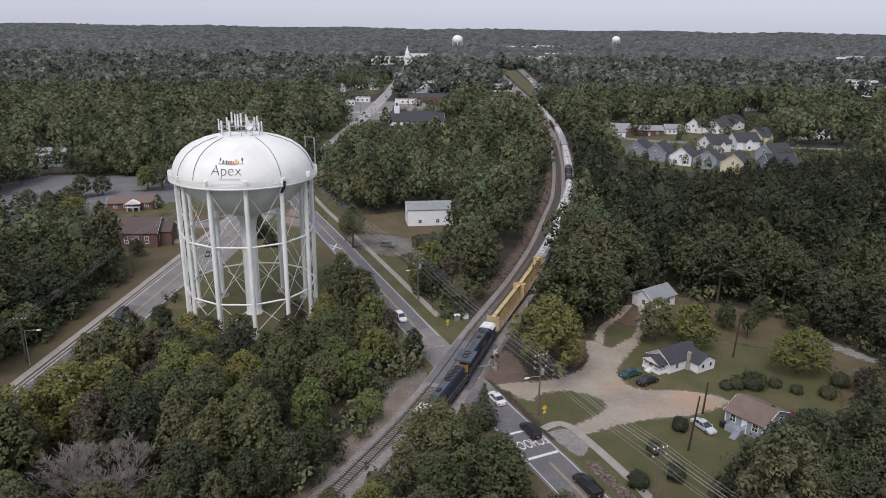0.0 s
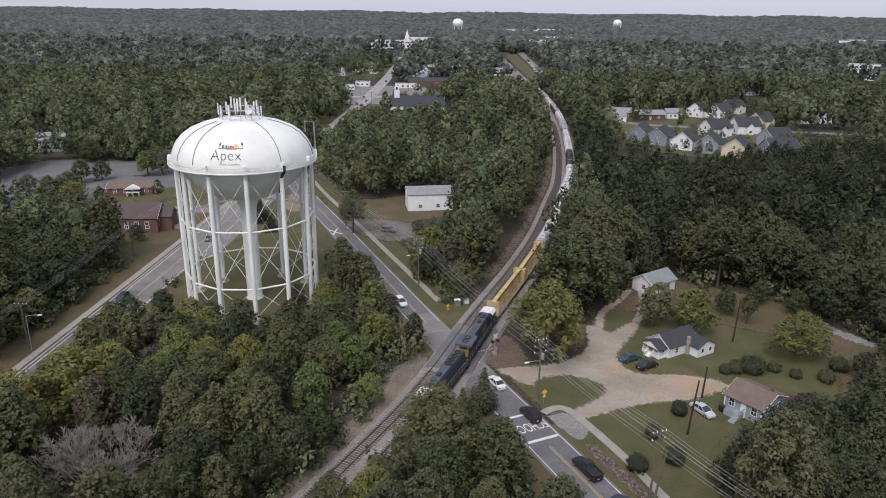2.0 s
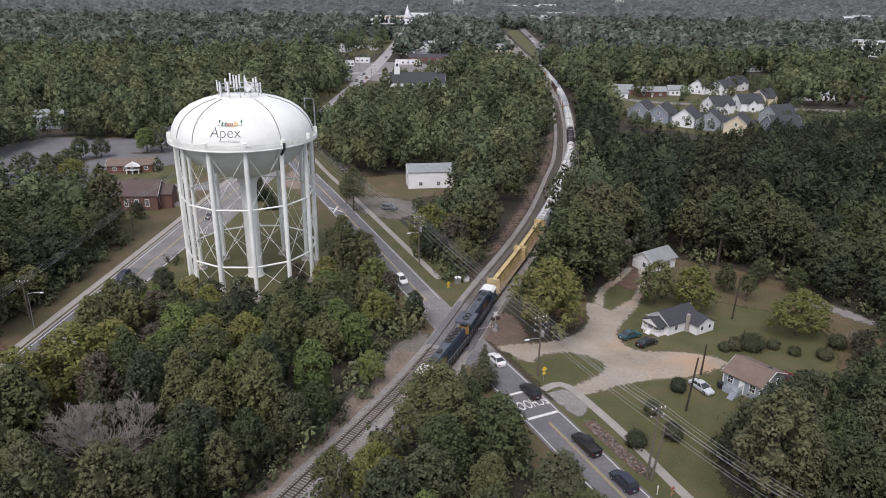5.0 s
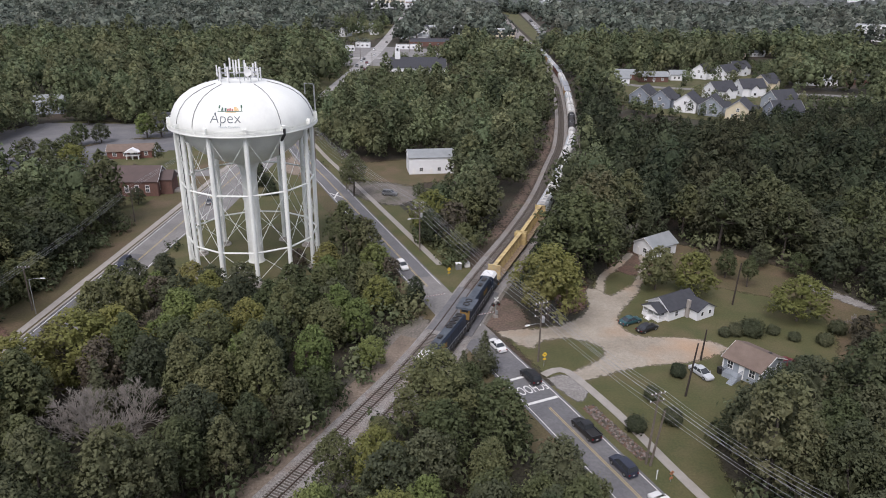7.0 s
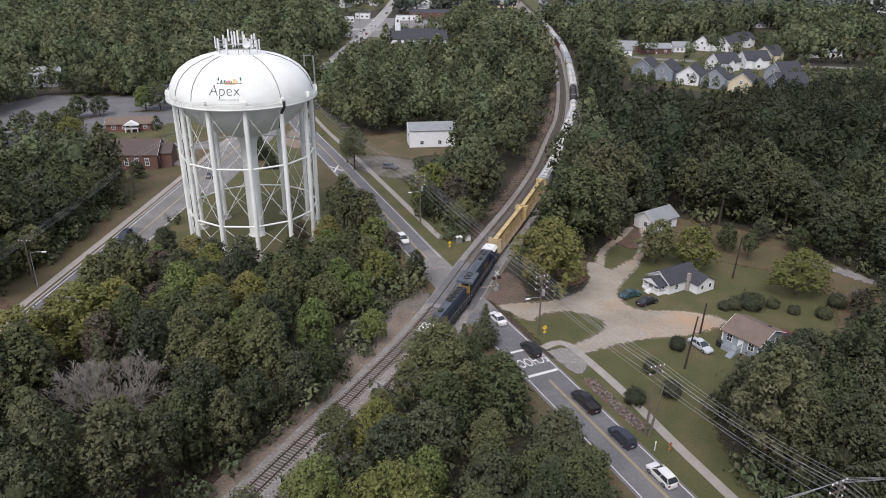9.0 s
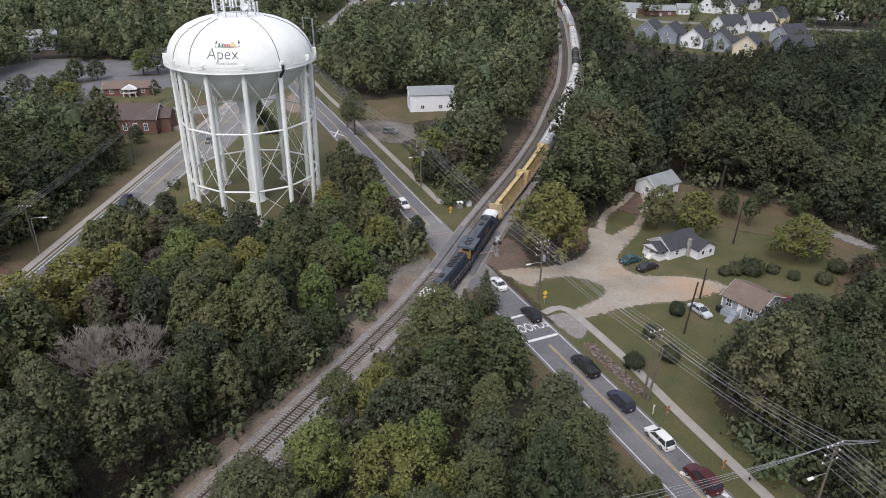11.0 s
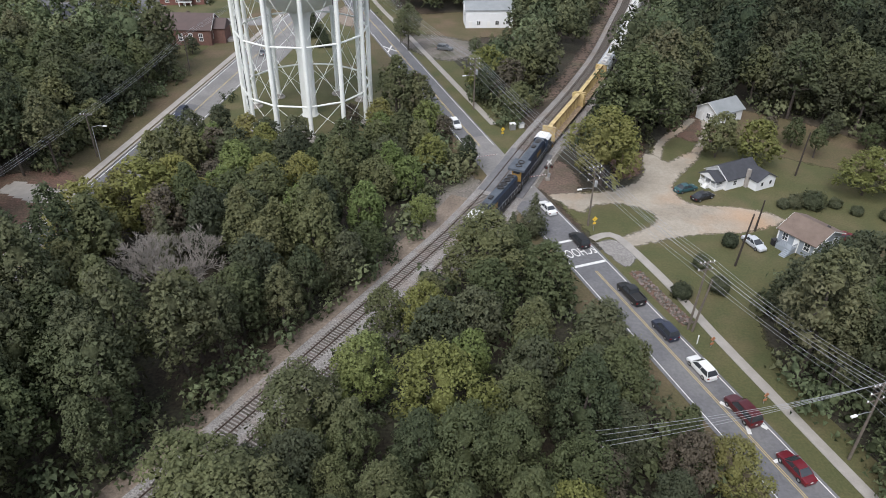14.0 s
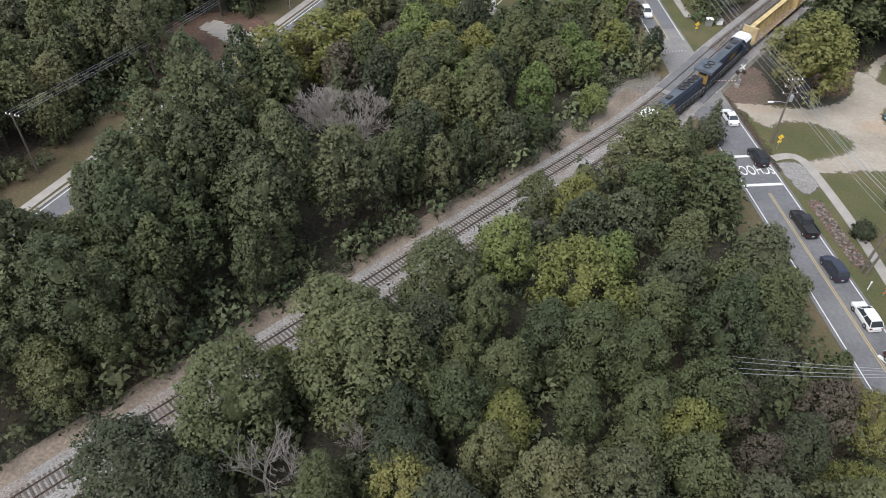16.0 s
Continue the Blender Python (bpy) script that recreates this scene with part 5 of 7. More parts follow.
canopy("woodland_horizon", 1150, 4750, 230, 340, "woodland reaching to the horizon, coloured paler for haze", M["woods_horizon"])

# ---------------------------------------------------------------- cars


def wheel_mesh(r, w):
    prof = [(r * 0.55, -w / 2), (r * 0.95, -w / 2), (r, -w * 0.3), (r, w * 0.3), (r * 0.95, w / 2), (r * 0.55, w / 2)]
    rim = [(0.01, -w * 0.42), (r * 0.6, -w * 0.42), (r * 0.62, w * 0.42), (0.01, w * 0.42)]
    t = Matrix.Rotation(math.pi / 2, 4, "Y")
    return Build().lathe(prof, 14, t), Build().lathe(rim, 10, t)


_ty, _ri = wheel_mesh(0.34, 0.24)
TYRE, RIM = _ty.mesh("tyre", M["rubber"]), _ri.mesh("rim", M["galvanised"])


def car(m, kind, colour, label, group=""):
    """A car with local y ahead: body, glasshouse, roof, wheels, lamps."""
    L, W, H, sh = {"sedan": (4.8, 1.82, 1.46, 0.95), "suv": (4.7, 1.88, 1.74, 1.08), "wagon": (4.7, 1.84, 1.6, 1.0), "pickup": (5.7, 1.96, 1.86, 1.12), "big_suv": (5.2, 1.98, 1.9, 1.14)}[kind]
    body_mat = paint(*colour)
    c = thing({"sedan": "car", "wagon": "station_wagon", "suv": "suv", "big_suv": "suv", "pickup": "pickup_truck"}[kind], m, label, "car", group)
    w, h = W / 2, L / 2
    tail = sh * (0.98 if kind != "sedan" else 0.97)
    stations = [(-h, tail * 0.72, 0.80), (-h + 0.12, tail * 0.92, 0.93), (-h + 0.6, tail, 0.98), (-0.6, sh, 1.0), (0.6, sh, 1.0), (h - 1.25, sh * 0.96, 0.98), (h - 0.45, sh * 0.83, 0.94), (h - 0.1, sh * 0.72, 0.86), (h, sh * 0.52, 0.74)]
    rings = [[(-w * k * 0.93, y, 0.24), (-w * k, y, 0.42), (-w * k, y, z - 0.22), (-w * k * 0.95, y, z - 0.04), (-w * k * 0.8, y, z), (w * k * 0.8, y, z), (w * k * 0.95, y, z - 0.04), (w * k, y, z - 0.22), (w * k, y, 0.42), (w * k * 0.93, y, 0.24)] for y, z, k in stations]
    body = part("body", Build().loft(rings), body_mat, c)
    a0, a1, b0, b1 = {"sedan": (-h + 0.75, h - 1.2, -h + 1.5, h - 2.15), "suv": (-h + 0.12, h - 1.2, -h + 0.45, h - 2.0), "wagon": (-h + 0.12, h - 1.15, -h + 0.6, h - 2.05), "pickup": (-0.75, h - 1.5, -0.55, h - 2.2), "big_suv": (-h + 0.1, h - 1.35, -h + 0.35, h - 2.1)}[kind]
    g0, g1 = w * 0.93, w * 0.72
    z0, z1 = sh - 0.05, H - 0.07
    glass = Build().add([(-g0, a0, z0), (g0, a0, z0), (g0, a1, z0), (-g0, a1, z0), (-g1, b0, z1), (g1, b0, z1), (g1, b1, z1), (-g1, b1, z1)], [(3, 2, 1, 0), (4, 5, 6, 7), (0, 1, 5, 4), (1, 2, 6, 5), (2, 3, 7, 6), (3, 0, 4, 7)])
    part("glazing", glass, M["glass"], c, "dark tinted windows")
    r = Build().loft([[(-g1 * k, y, z1 - 0.02), (-g1 * k * 0.95, y, z1 + zz), (g1 * k * 0.95, y, z1 + zz), (g1 * k, y, z1 - 0.02)] for y, k, zz in ((b0 - 0.03, 0.96, 0.02), (b0 + 0.25, 1.02, 0.07), ((b0 + b1) / 2, 1.04, 0.09), (b1 - 0.25, 1.02, 0.07), (b1 + 0.03, 0.96, 0.02))])
    part("roof", r, body_mat, c)
    p = Build()
    for s in (-1, 1):
        for (ya, yb) in ((a0, b0), (a1, b1), ((a0 + a1) / 2, (b0 + b1) / 2)):
            p.tube((s * (g0 + 0.01), ya, z0), (s * (g1 + 0.01), yb, z1), 0.045, n=4)
    part("pillar_frame", p, body_mat, c)
    if kind == "pickup":
        bed = Build()
        for s in (-1, 1):
            bed.box(s * (w - 0.09), -h + 1.05, sh + 0.08, 0.14, 1.95, 0.28)
        bed.box(0, -h + 0.1, sh + 0.05, W - 0.2, 0.1, 0.3)
        part("bed_sides", bed, body_mat, c)
        part("bed_liner", Build().box(0, -h + 1.1, sh + 0.012, W - 0.34, 1.8, 0.02), M["rubber"], c, "black bed floor")
    for sx in (-1, 1):
        for sy in (-1, 1):
            t = part("tyre", TYRE, None, c)
            t.location = (sx * (w - 0.1), sy * (h - 0.95), 0.34)
            rm = part("rim", RIM, None, t)
        part("headlight", Build().box(sx * w * 0.62, h - 0.12, sh * 0.62, 0.38, 0.16, 0.14), M["lamp_white"], c, "clear headlight")
        part("taillight", Build().box(sx * w * 0.74, -h + 0.06, tail * 0.72, 0.3, 0.12, 0.2), M["lamp_red"], c, "red tail lamp")
        part("mirror", Build().box(sx * (w + 0.07), a1 - 0.25, sh + 0.05, 0.16, 0.12, 0.12), body_mat, c)
    part("number_plate", Build().box(0, -h - 0.005, 0.62, 0.32, 0.02, 0.16), M["marking"], c)
    return c


WHITE, BLACK, SILVER = ("white_car_paint", (0.72, 0.72, 0.71)), ("black_car_paint", (0.018, 0.018, 0.02)), ("silver_car_paint", (0.48, 0.50, 0.52))
MAROON, RED, TEAL, NAVY, GREY, GREEN, BLUE = ("maroon_car_paint", (0.075, 0.013, 0.017)), ("red_car_paint", (0.13, 0.013, 0.02)), ("teal_car_paint", (0.03, 0.085, 0.095)), ("navy_car_paint", (0.025, 0.03, 0.05)), ("grey_car_paint", (0.12, 0.125, 0.13)), ("green_grey_car_paint", (0.09, 0.11, 0.10)), ("blue_car_paint", (0.16, 0.24, 0.33))


def lane(line, y, x, back=False):
    return on_road(line, y) @ pose(x, 0, 0.09, 0, 0, 180 if back else 0)


Q = "cars waiting at the crossing"
car(lane(ROAD_B, 113.2, 1.55), "sedan", WHITE, "white saloon car waiting before the railway crossing", Q)
car(lane(ROAD_B, 102.6, 1.55), "suv", BLACK, "black SUV waiting on the stop bar", Q)
car(lane(ROAD_B, 88.0, 1.55), "pickup", BLACK, "black pickup truck waiting on the road", Q)
car(lane(ROAD_B, 79.8, 1.5), "suv", NAVY, "dark navy car waiting behind the pickup", Q)
car(lane(ROAD_B, 72.2, 1.55), "wagon", WHITE, "white station wagon waiting on the road", Q)
car(lane(ROAD_B, 64.8, 1.55), "big_suv", MAROON, "maroon SUV waiting over white road marks", Q)
car(lane(ROAD_B, 56.4, 1.5), "sedan", RED, "red saloon car at the end of the queue", Q)
car(lane(ROAD_B, 151.0, -1.55, True), "wagon", WHITE, "white car waiting beyond the railway crossing", Q)
car(lane(ROAD_B, 171.0, -1.5, True), "sedan", GREEN, "dark grey-green car waiting beyond the crossing", Q)
car(lane(ROAD_B, 179.0, -1.5, True), "suv", MAROON, "dark red SUV waiting beyond the crossing", Q)
car(lane(ROAD_A, 150.0, -1.9, True), "suv", NAVY, "dark SUV driving on the pale road")
car(lane(ROAD_A, 196.0, 1.9), "sedan", GREY, "grey car on the road behind the tower")
car(lane(ROAD_A, 237.0, -1.9, True), "suv", SILVER, "silver car on the road behind the tower")
car(lane(ROAD_A, 262.0, 1.9), "sedan", RED, "red car on the road behind the tower")
car(pose(37.0, 124.2, 0.06, 0, 0, -62), "sedan", TEAL, "teal green saloon parked on the gravel drive", "parked cars")
car(pose(39.6, 121.3, 0.06, 0, 0, -58), "sedan", BLACK, "black saloon parked before the white house", "parked cars")
car(pose(44.7, 105.4, 0.03, 0, 0, 205), "sedan", SILVER, "pale silver saloon parked on the lawn", "parked cars")
car(pose(-16.4, 205.8, 0.05, 0, 0, -100), "suv", GREY, "dark grey SUV parked beside the white barn", "parked cars")
car(pose(60.2, 108.8, 0.03, 0, 0, 100), "sedan", RED, "red car parked behind the grey house", "parked cars")
rnd = random.Random(4)
for k, (y, x) in enumerate(((470, 2.2), (482, 5.0), (492, 2.2), (505, 5.0), (515, 2.4), (522, -2.4), (536, -2.4), (498, -2.2), (560, 2.4), (600, -2.4), (660, 2.2))):
    car(lane(ROAD_A, y, x, x < 0), rnd.choice(("sedan", "suv", "wagon")), rnd.choice((WHITE, BLACK, SILVER, RED, GREY)), "small car queuing on the town street", "cars on the town street")
for k in range(9):
    car(pose(-72 - rnd.uniform(0, 8), 500 + k * 7.5, 0.03, 0, 0, 90 + rnd.uniform(-6, 6)), rnd.choice(("sedan", "suv")), rnd.choice((WHITE, BLACK, SILVER, GREY)), "car parked in the town lot", "parked cars in town")
for k in range(10):
    car(pose(98 + k * 1.2, 760 + k * 22, 0.1, 0, 0, 80), rnd.choice(("sedan", "suv")), rnd.choice((WHITE, BLACK, SILVER, GREY)), "car parked beside the far railway", "cars beside the far railway")

# ---------------------------------------------------------------- houses


def house(m, L, D, h, rh, wall, roof, label, windows=(), doors=(), over=0.4, chimney=None, category="house", name="house", group="", gable=None):
    """A gabled house: ridge along local x. windows and doors: (face, along, height, w, h), face of f, b, l, r."""
    hs = thing(name, m, label, category, group)
    x, y = L / 2, D / 2
    b = Build()
    b.add([(-x, -y, -0.2), (x, -y, -0.2), (x, y, -0.2), (-x, y, -0.2), (-x, -y, h), (x, -y, h), (x, y, h), (-x, y, h), (-x, 0, h + rh), (x, 0, h + rh)],
          [(0, 1, 5, 4), (2, 3, 7, 6), (1, 2, 6, 9, 5), (3, 0, 4, 8, 7), (3, 2, 1, 0)])
    part("wall", b, wall, hs)
    X, t = x + over, 0.16
    drop = rh / y * over
    for s in (-1, 1):
        r = Build()
        r.add([(-X, 0, h + rh + t), (X, 0, h + rh + t), (X, s * (y + over), h - drop + t), (-X, s * (y + over), h - drop + t), (-X, 0, h + rh + 0.01), (X, 0, h + rh + 0.01), (X, s * (y + over), h - drop), (-X, s * (y + over), h - drop)],
              [(0, 1, 2, 3), (7, 6, 5, 4), (3, 2, 6, 7), (0, 3, 7, 4), (1, 5, 6, 2)])
        part("roof", r, roof, hs)
    for sx in (-1, 1):
        for s in (-1, 1):
            part("barge_board", Build().tube((sx * (X + 0.01), 0, h + rh + 0.02), (sx * (X + 0.01), s * (y + over), h - drop + 0.02), 0.09, n=4), M["trim"], hs)
    faces = {"f": pose(0, -y, 0), "b": pose(0, y, 0, 0, 0, 180), "l": pose(-x, 0, 0, 0, 0, -90), "r": pose(x, 0, 0, 0, 0, 90)}
    for f, u, z, w, hh in windows:
        wn_ = part("window", Build().box(u, -0.02, z, w + 0.24, 0.08, hh + 0.24, m=faces[f]), M["trim"], hs, "white framed window")
        pb = Build()
        for sx in (-1, 1):
            for sz in (-1, 1):
                pb.box(u + sx * w * 0.26, -0.075, z + sz * hh * 0.26, w * 0.44, 0.03, hh * 0.44, m=faces[f])
        part("pane", pb, M["glass"], wn_)
    for f, u, w, hh in doors:
        part("door", Build().box(u, -0.03, hh / 2, w, 0.08, hh, m=faces[f]), M["trim"], hs, "panelled door")
    if chimney:
        cx, cy, top = chimney
        part("chimney", Build().box(cx, cy, top / 2, 0.8, 0.8, top), M["brick"], hs)
    return hs


def row(face, n, span, z, w, h):
    return [(face, (k + 0.5) / n * span - span / 2, z, w, h) for k in range(n)]


# white house with the porch
HA = pose(41.6, 127.4, 0.03, 0, 0, 31) @ Matrix.Scale(0.79, 4)  # local x away from the porch front, y to the far side
hA = house(HA @ pose(7.2, -1.0, 0), 10.5, 7.2, 2.9, 2.3, M["siding_white"], M["roof_dark"], "small white clapboard house with dark shingle roof and porch",
           [("f", 1.0, 1.6, 0.9, 1.2), ("f", -2.6, 1.6, 0.9, 1.2), ("l", 1.6, 1.6, 0.9, 1.2), ("l", -2.2, 1.6, 0.9, 1.2)], [("l", 0, 0.95, 2.05)])
wing = part("wing_wall", Build().add([(1.2, -7.0, -0.2), (7.4, -7.0, -0.2), (7.4, 0.5, -0.2), (1.2, 0.5, -0.2), (1.2, -7.0, 2.7), (7.4, -7.0, 2.7), (7.4, 0.5, 2.7), (1.2, 0.5, 2.7), (4.3, -7.0, 4.3), (4.3, 0.5, 4.6)],
                                     [(0, 1, 5, 8, 4), (1, 2, 6, 5), (3, 0, 4, 7), (2, 3, 7, 9, 6)]), M["siding_white"], hA)
for s in (-1, 1):
    part("wing_roof", Build().add([(4.3, -7.4, 4.45), (4.3, 1.6, 4.75), (4.3 + s * 3.5, 1.6, 2.75), (4.3 + s * 3.5, -7.4, 2.62), (4.3, -7.4, 4.3), (4.3, 1.6, 4.6), (4.3 + s * 3.5, 1.6, 2.6), (4.3 + s * 3.5, -7.4, 2.47)],
                                  [(0, 1, 2, 3), (7, 6, 5, 4), (3, 2, 6, 7), (0, 3, 7, 4)]), M["roof_dark"], hA)
for u in (2.9, 5.7):
    wn_ = part("window", Build().box(u, -7.03, 1.6, 0.95, 0.08, 1.2), M["trim"], hA, "white framed window")
    part("pane", Build().box(u, -7.08, 1.6, 0.7, 0.03, 0.95), M["glass"], wn_)
wn_ = part("window", Build().box(7.43, -3.6, 1.6, 0.08, 0.95, 1.2), M["trim"], hA, "white framed window")
part("pane", Build().box(7.48, -3.6, 1.6, 0.03, 0.7, 0.95), M["glass"], wn_)
part("chimney", Build().box(0.8, -4.2, 2.3, 0.7, 0.8, 5.0), M["concrete"], hA, "grey stone chimney")
# porch: deck, posts, rails, gable roof, steps
part("porch_deck", Build().box(-6.6, 0, 0.35, 2.7, 5.6, 0.7), M["trim"], hA)
for y in (-2.6, -0.9, 0.9, 2.6):
    part("porch_post", Build().box(-7.8, y, 1.65, 0.16, 0.16, 2.0), M["trim"], hA)
for y0, y1 in ((-2.6, -0.8), (0.8, 2.6)):
    rb = Build().box(-7.8, (y0 + y1) / 2, 1.5, 0.08, y1 - y0, 0.09)
    for k in range(9):
        rb.box(-7.8, y0 + (y1 - y0) * (k + 0.5) / 9, 1.1, 0.05, 0.05, 0.75)
    part("porch_rail", rb, M["trim"], hA)
for s in (-1, 1):
    rb = Build().box(-6.6, s * 2.7, 1.5, 2.4, 0.08, 0.09)
    for k in range(10):
        rb.box(-7.7 + k * 0.25, s * 2.7, 1.1, 0.05, 0.05, 0.75)
    part("porch_rail", rb, M["trim"], hA)
    part("porch_roof", Build().add([(-8.3, 0, 4.1), (-4.9, 0, 4.1), (-4.9, s * 3.1, 2.6), (-8.3, s * 3.1, 2.6), (-8.3, 0, 3.95), (-4.9, 0, 3.95), (-4.9, s * 3.1, 2.45), (-8.3, s * 3.1, 2.45)], [(0, 1, 2, 3), (7, 6, 5, 4), (3, 2, 6, 7), (0, 3, 7, 4)]), M["roof_dark"], hA)
part("porch_gable", Build().add([(-8.2, -2.9, 2.5), (-8.2, 2.9, 2.5), (-8.2, 0, 3.9), (-8.05, -2.9, 2.5), (-8.05, 2.9, 2.5), (-8.05, 0, 3.9)], [(0, 1, 2), (5, 4, 3), (0, 3, 4, 1)]), M["trim"], hA)
st = Build()
for k in range(4):
    st.box(-8.1 - k * 0.3, 0, 0.3 - k * 0.085, 0.3, 1.5, 0.6 - k * 0.17)
part("steps", st, M["trim"], hA)
sr = Build()
for y in (-0.85, 0.85):
    sr.tube((-7.9, y, 1.55), (-9.2, y, 0.85), 0.06, n=5)
    sr.tube((-9.2, y, 0.85), (-9.2, y, 0), 0.06, n=5)
    for k in range(5):
        sr.tube((-8.1 - k * 0.22, y, 1.4 - k * 0.12), (-8.1 - k * 0.22, y, 0.3), 0.025, n=4)
part("step_rail", sr, M["trim"], hA)

# grey house with the brown roof
hB = house(pose(53.9, 106.6, 0.03, 0, 0, -52), 6.6, 7.6, 2.9, 1.6, M["siding_grey"], M["roof_brown"], "small grey clapboard house with brown shingle roof",
           [("f", -2.0, 1.9, 0.9, 1.3), ("f", 2.0, 1.9, 0.9, 1.3), ("r", -0.8, 1.9, 1.0, 1.2), ("r", 2.0, 1.9, 0.8, 1.1), ("l", 0, 1.9, 0.9, 1.2)], [("f", 0.1, 0.95, 2.6)])
part("porch_deck", Build().box(-1.0, -4.6, 0.45, 2.8, 1.6, 0.9), M["siding_grey"], hB)
rb = Build()
for x0, y0, x1, y1 in ((-2.4, -5.4, -0.6, -5.4), (-2.4, -5.4, -2.4, -3.9), (0.4, -5.4, 0.4, -3.9)):
    rb.tube((x0, y0, 1.75), (x1, y1, 1.75), 0.06, n=4)
    for k in range(7):
        rb.tube((x0 + (x1 - x0) * k / 6, y0 + (y1 - y0) * k / 6, 0.9), (x0 + (x1 - x0) * k / 6, y0 + (y1 - y0) * k / 6, 1.75), 0.03, n=4)
part("porch_rail", rb, M["siding_grey"], hB)
st = Build()
for k in range(5):
    st.box(-0.1, -5.6 - k * 0.3, 0.35 - k * 0.085, 1.1, 0.3, 0.7 - k * 0.17)
part("steps", st, M["siding_grey"], hB)
part("corner_board", Build().box(3.3, -3.8, 1.45, 0.2, 0.2, 2.9), M["trim"], hB)
part("corner_board", Build().box(-3.3, -3.8, 1.45, 0.2, 0.2, 2.9), M["trim"], hB)
part("roof_vent", Build().box(2.0, 1.2, 4.15, 0.5, 0.5, 0.35), M["dark_steel"], hB)
# bins beside it
bn = thing("waste_bin", pose(48.2, 106.0, 0.03, 0, 0, 20), "dark plastic waste bin beside the grey house", "bin")
part("body", Build().box(0, 0, 0.55, 0.7, 0.75, 1.1, taper=1.12), M["rubber"], bn)
part("lid", Build().box(0, 0, 1.13, 0.85, 0.9, 0.08), M["dark_steel"], bn)
# shed behind, small outbuilding, low house at the edge
house(pose(52.0, 161.8, 0, 0, 0, 35), 8.4, 6.2, 2.8, 1.9, M["siding_white"], M["roof_grey"], "small pale grey house among the trees with a grey roof", [("f", 1.5, 1.6, 0.9, 1.1), ("l", 0.5, 1.6, 0.9, 1.1), ("f", -2, 1.6, 0.9, 1.1)], [("l", -1.5, 0.9, 2.0)])
house(pose(64.6, 88.4, 0, 0, 0, -20), 9, 6.5, 2.8, 1.3, M["siding_cream"], M["roof_dark"], "low cream house with a dark roof under trees", [("f", -2, 1.5, 1.0, 1.1), ("f", 2, 1.5, 1.0, 1.1)], [("f", 0, 0.9, 2.0)])

# white barn
house(pose(-4.8, 234.6, 0.03, 0, 0, 9), 15.2, 9.0, 5.6, 1.8, M["siding_white"], M["roof_grey"], "white metal barn with a grey roof", [("f", 2.5, 1.6, 1.1, 1.2), ("f", -3.5, 1.6, 1.1, 1.1), ("f", 5.8, 1.8, 1.0, 1.0), ("l", 1.5, 3.8, 0.7, 0.8)],
      [("f", -0.2, 1.0, 2.1), ("f", -6.0, 0.95, 2.1), ("l", -1.5, 1.1, 2.2)], 0.3, category="barn", name="barn")

# brick church and its neighbours
ch = house(pose(-96.0, 206.5, 0, 0, 0, 4), 21, 10.5, 4.6, 3.4, M["brick_dark"], M["roof_red"], "red brick church with a dull brown roof", row("f", 6, 18, 2.4, 1.0, 2.0) + [("r", -2.5, 2.6, 1.2, 2.2), ("r", 2.5, 2.6, 1.2, 2.2)], [("r", 0, 1.8, 2.6)], 0.3, category="church", name="church")
part("entrance", Build().box(12.2, 0, 2.2, 3.6, 6.0, 4.4), M["brick_dark"], ch)
part("entrance_roof", Build().prism([(-3.4, 4.4), (3.4, 4.4), (0, 6.8)], 10.3, 14.3, Matrix(((0, 0, 1, 0), (1, 0, 0, 0), (0, 1, 0, 0), (0, 0, 0, 1)))), M["roof_red"], ch)
part("steps", Build().box(15.0, 0, 0.4, 2.2, 3.0, 0.8), M["concrete"], ch)
bh = house(pose(-112.4, 249.5, 0, 0, 0, 12), 15.5, 8.0, 2.7, 1.6, M["brick"], M["roof_brown"], "low red brick ranch house with white porch", row("f", 4, 14, 1.6, 1.1, 1.1), [("f", 0.4, 0.95, 2.1)], category="house")
part("porch", Build().box(1.0, -5.0, 1.35, 4.6, 2.2, 0.2), M["trim"], bh)
for x in (-1.0, 1.0, 3.0):
    part("porch_post", Build().box(x, -5.9, 0.65, 0.25, 0.25, 1.5), M["trim"], bh)
part("porch_roof", Build().prism([(-2.6, 2.6), (2.6, 2.6), (0, 4.0)], 3.6, 6.4, Matrix(((1, 0, 0, 1.0), (0, 0, -1, 0), (0, 1, 0, 0), (0, 0, 0, 1)))), M["trim"], bh)
part("side_wall", Build().box(8.0, -0.5, 1.6, 0.3, 5.5, 3.0), M["siding_white"], bh)
house(pose(-140, 219, 0, 0, 0, 20), 14, 11, 3.0, 2.8, M["brick"], M["roof_dark"], "brick house with a broad charcoal roof", row("f", 3, 12, 1.6, 1, 1.2))
house(pose(-111, 296, 0, 0, 0, 8), 20, 11, 3.4, 3.4, M["siding_blue"], M["roof_dark"], "blue-grey hall with a dark roof", row("f", 4, 18, 1.7, 1.2, 1.3), [("f", 0, 1.6, 2.2)])
house(pose(-196, 312, 0, 0, 0, -25), 13, 9, 5.4, 2.8, M["siding_grey"], M["roof_grey"], "pale grey two-storey house with a grey roof", row("f", 3, 11, 1.7, 1, 1.3) + row("f", 3, 11, 4.2, 1, 1.3))
house(pose(-182, 326, 0, 0, 0, 15), 13, 9, 5.4, 2.8, M["siding_grey"], M["roof_grey"], "grey two-storey house with a grey roof", row("f", 3, 11, 1.7, 1, 1.3) + row("f", 3, 11, 4.2, 1, 1.3))
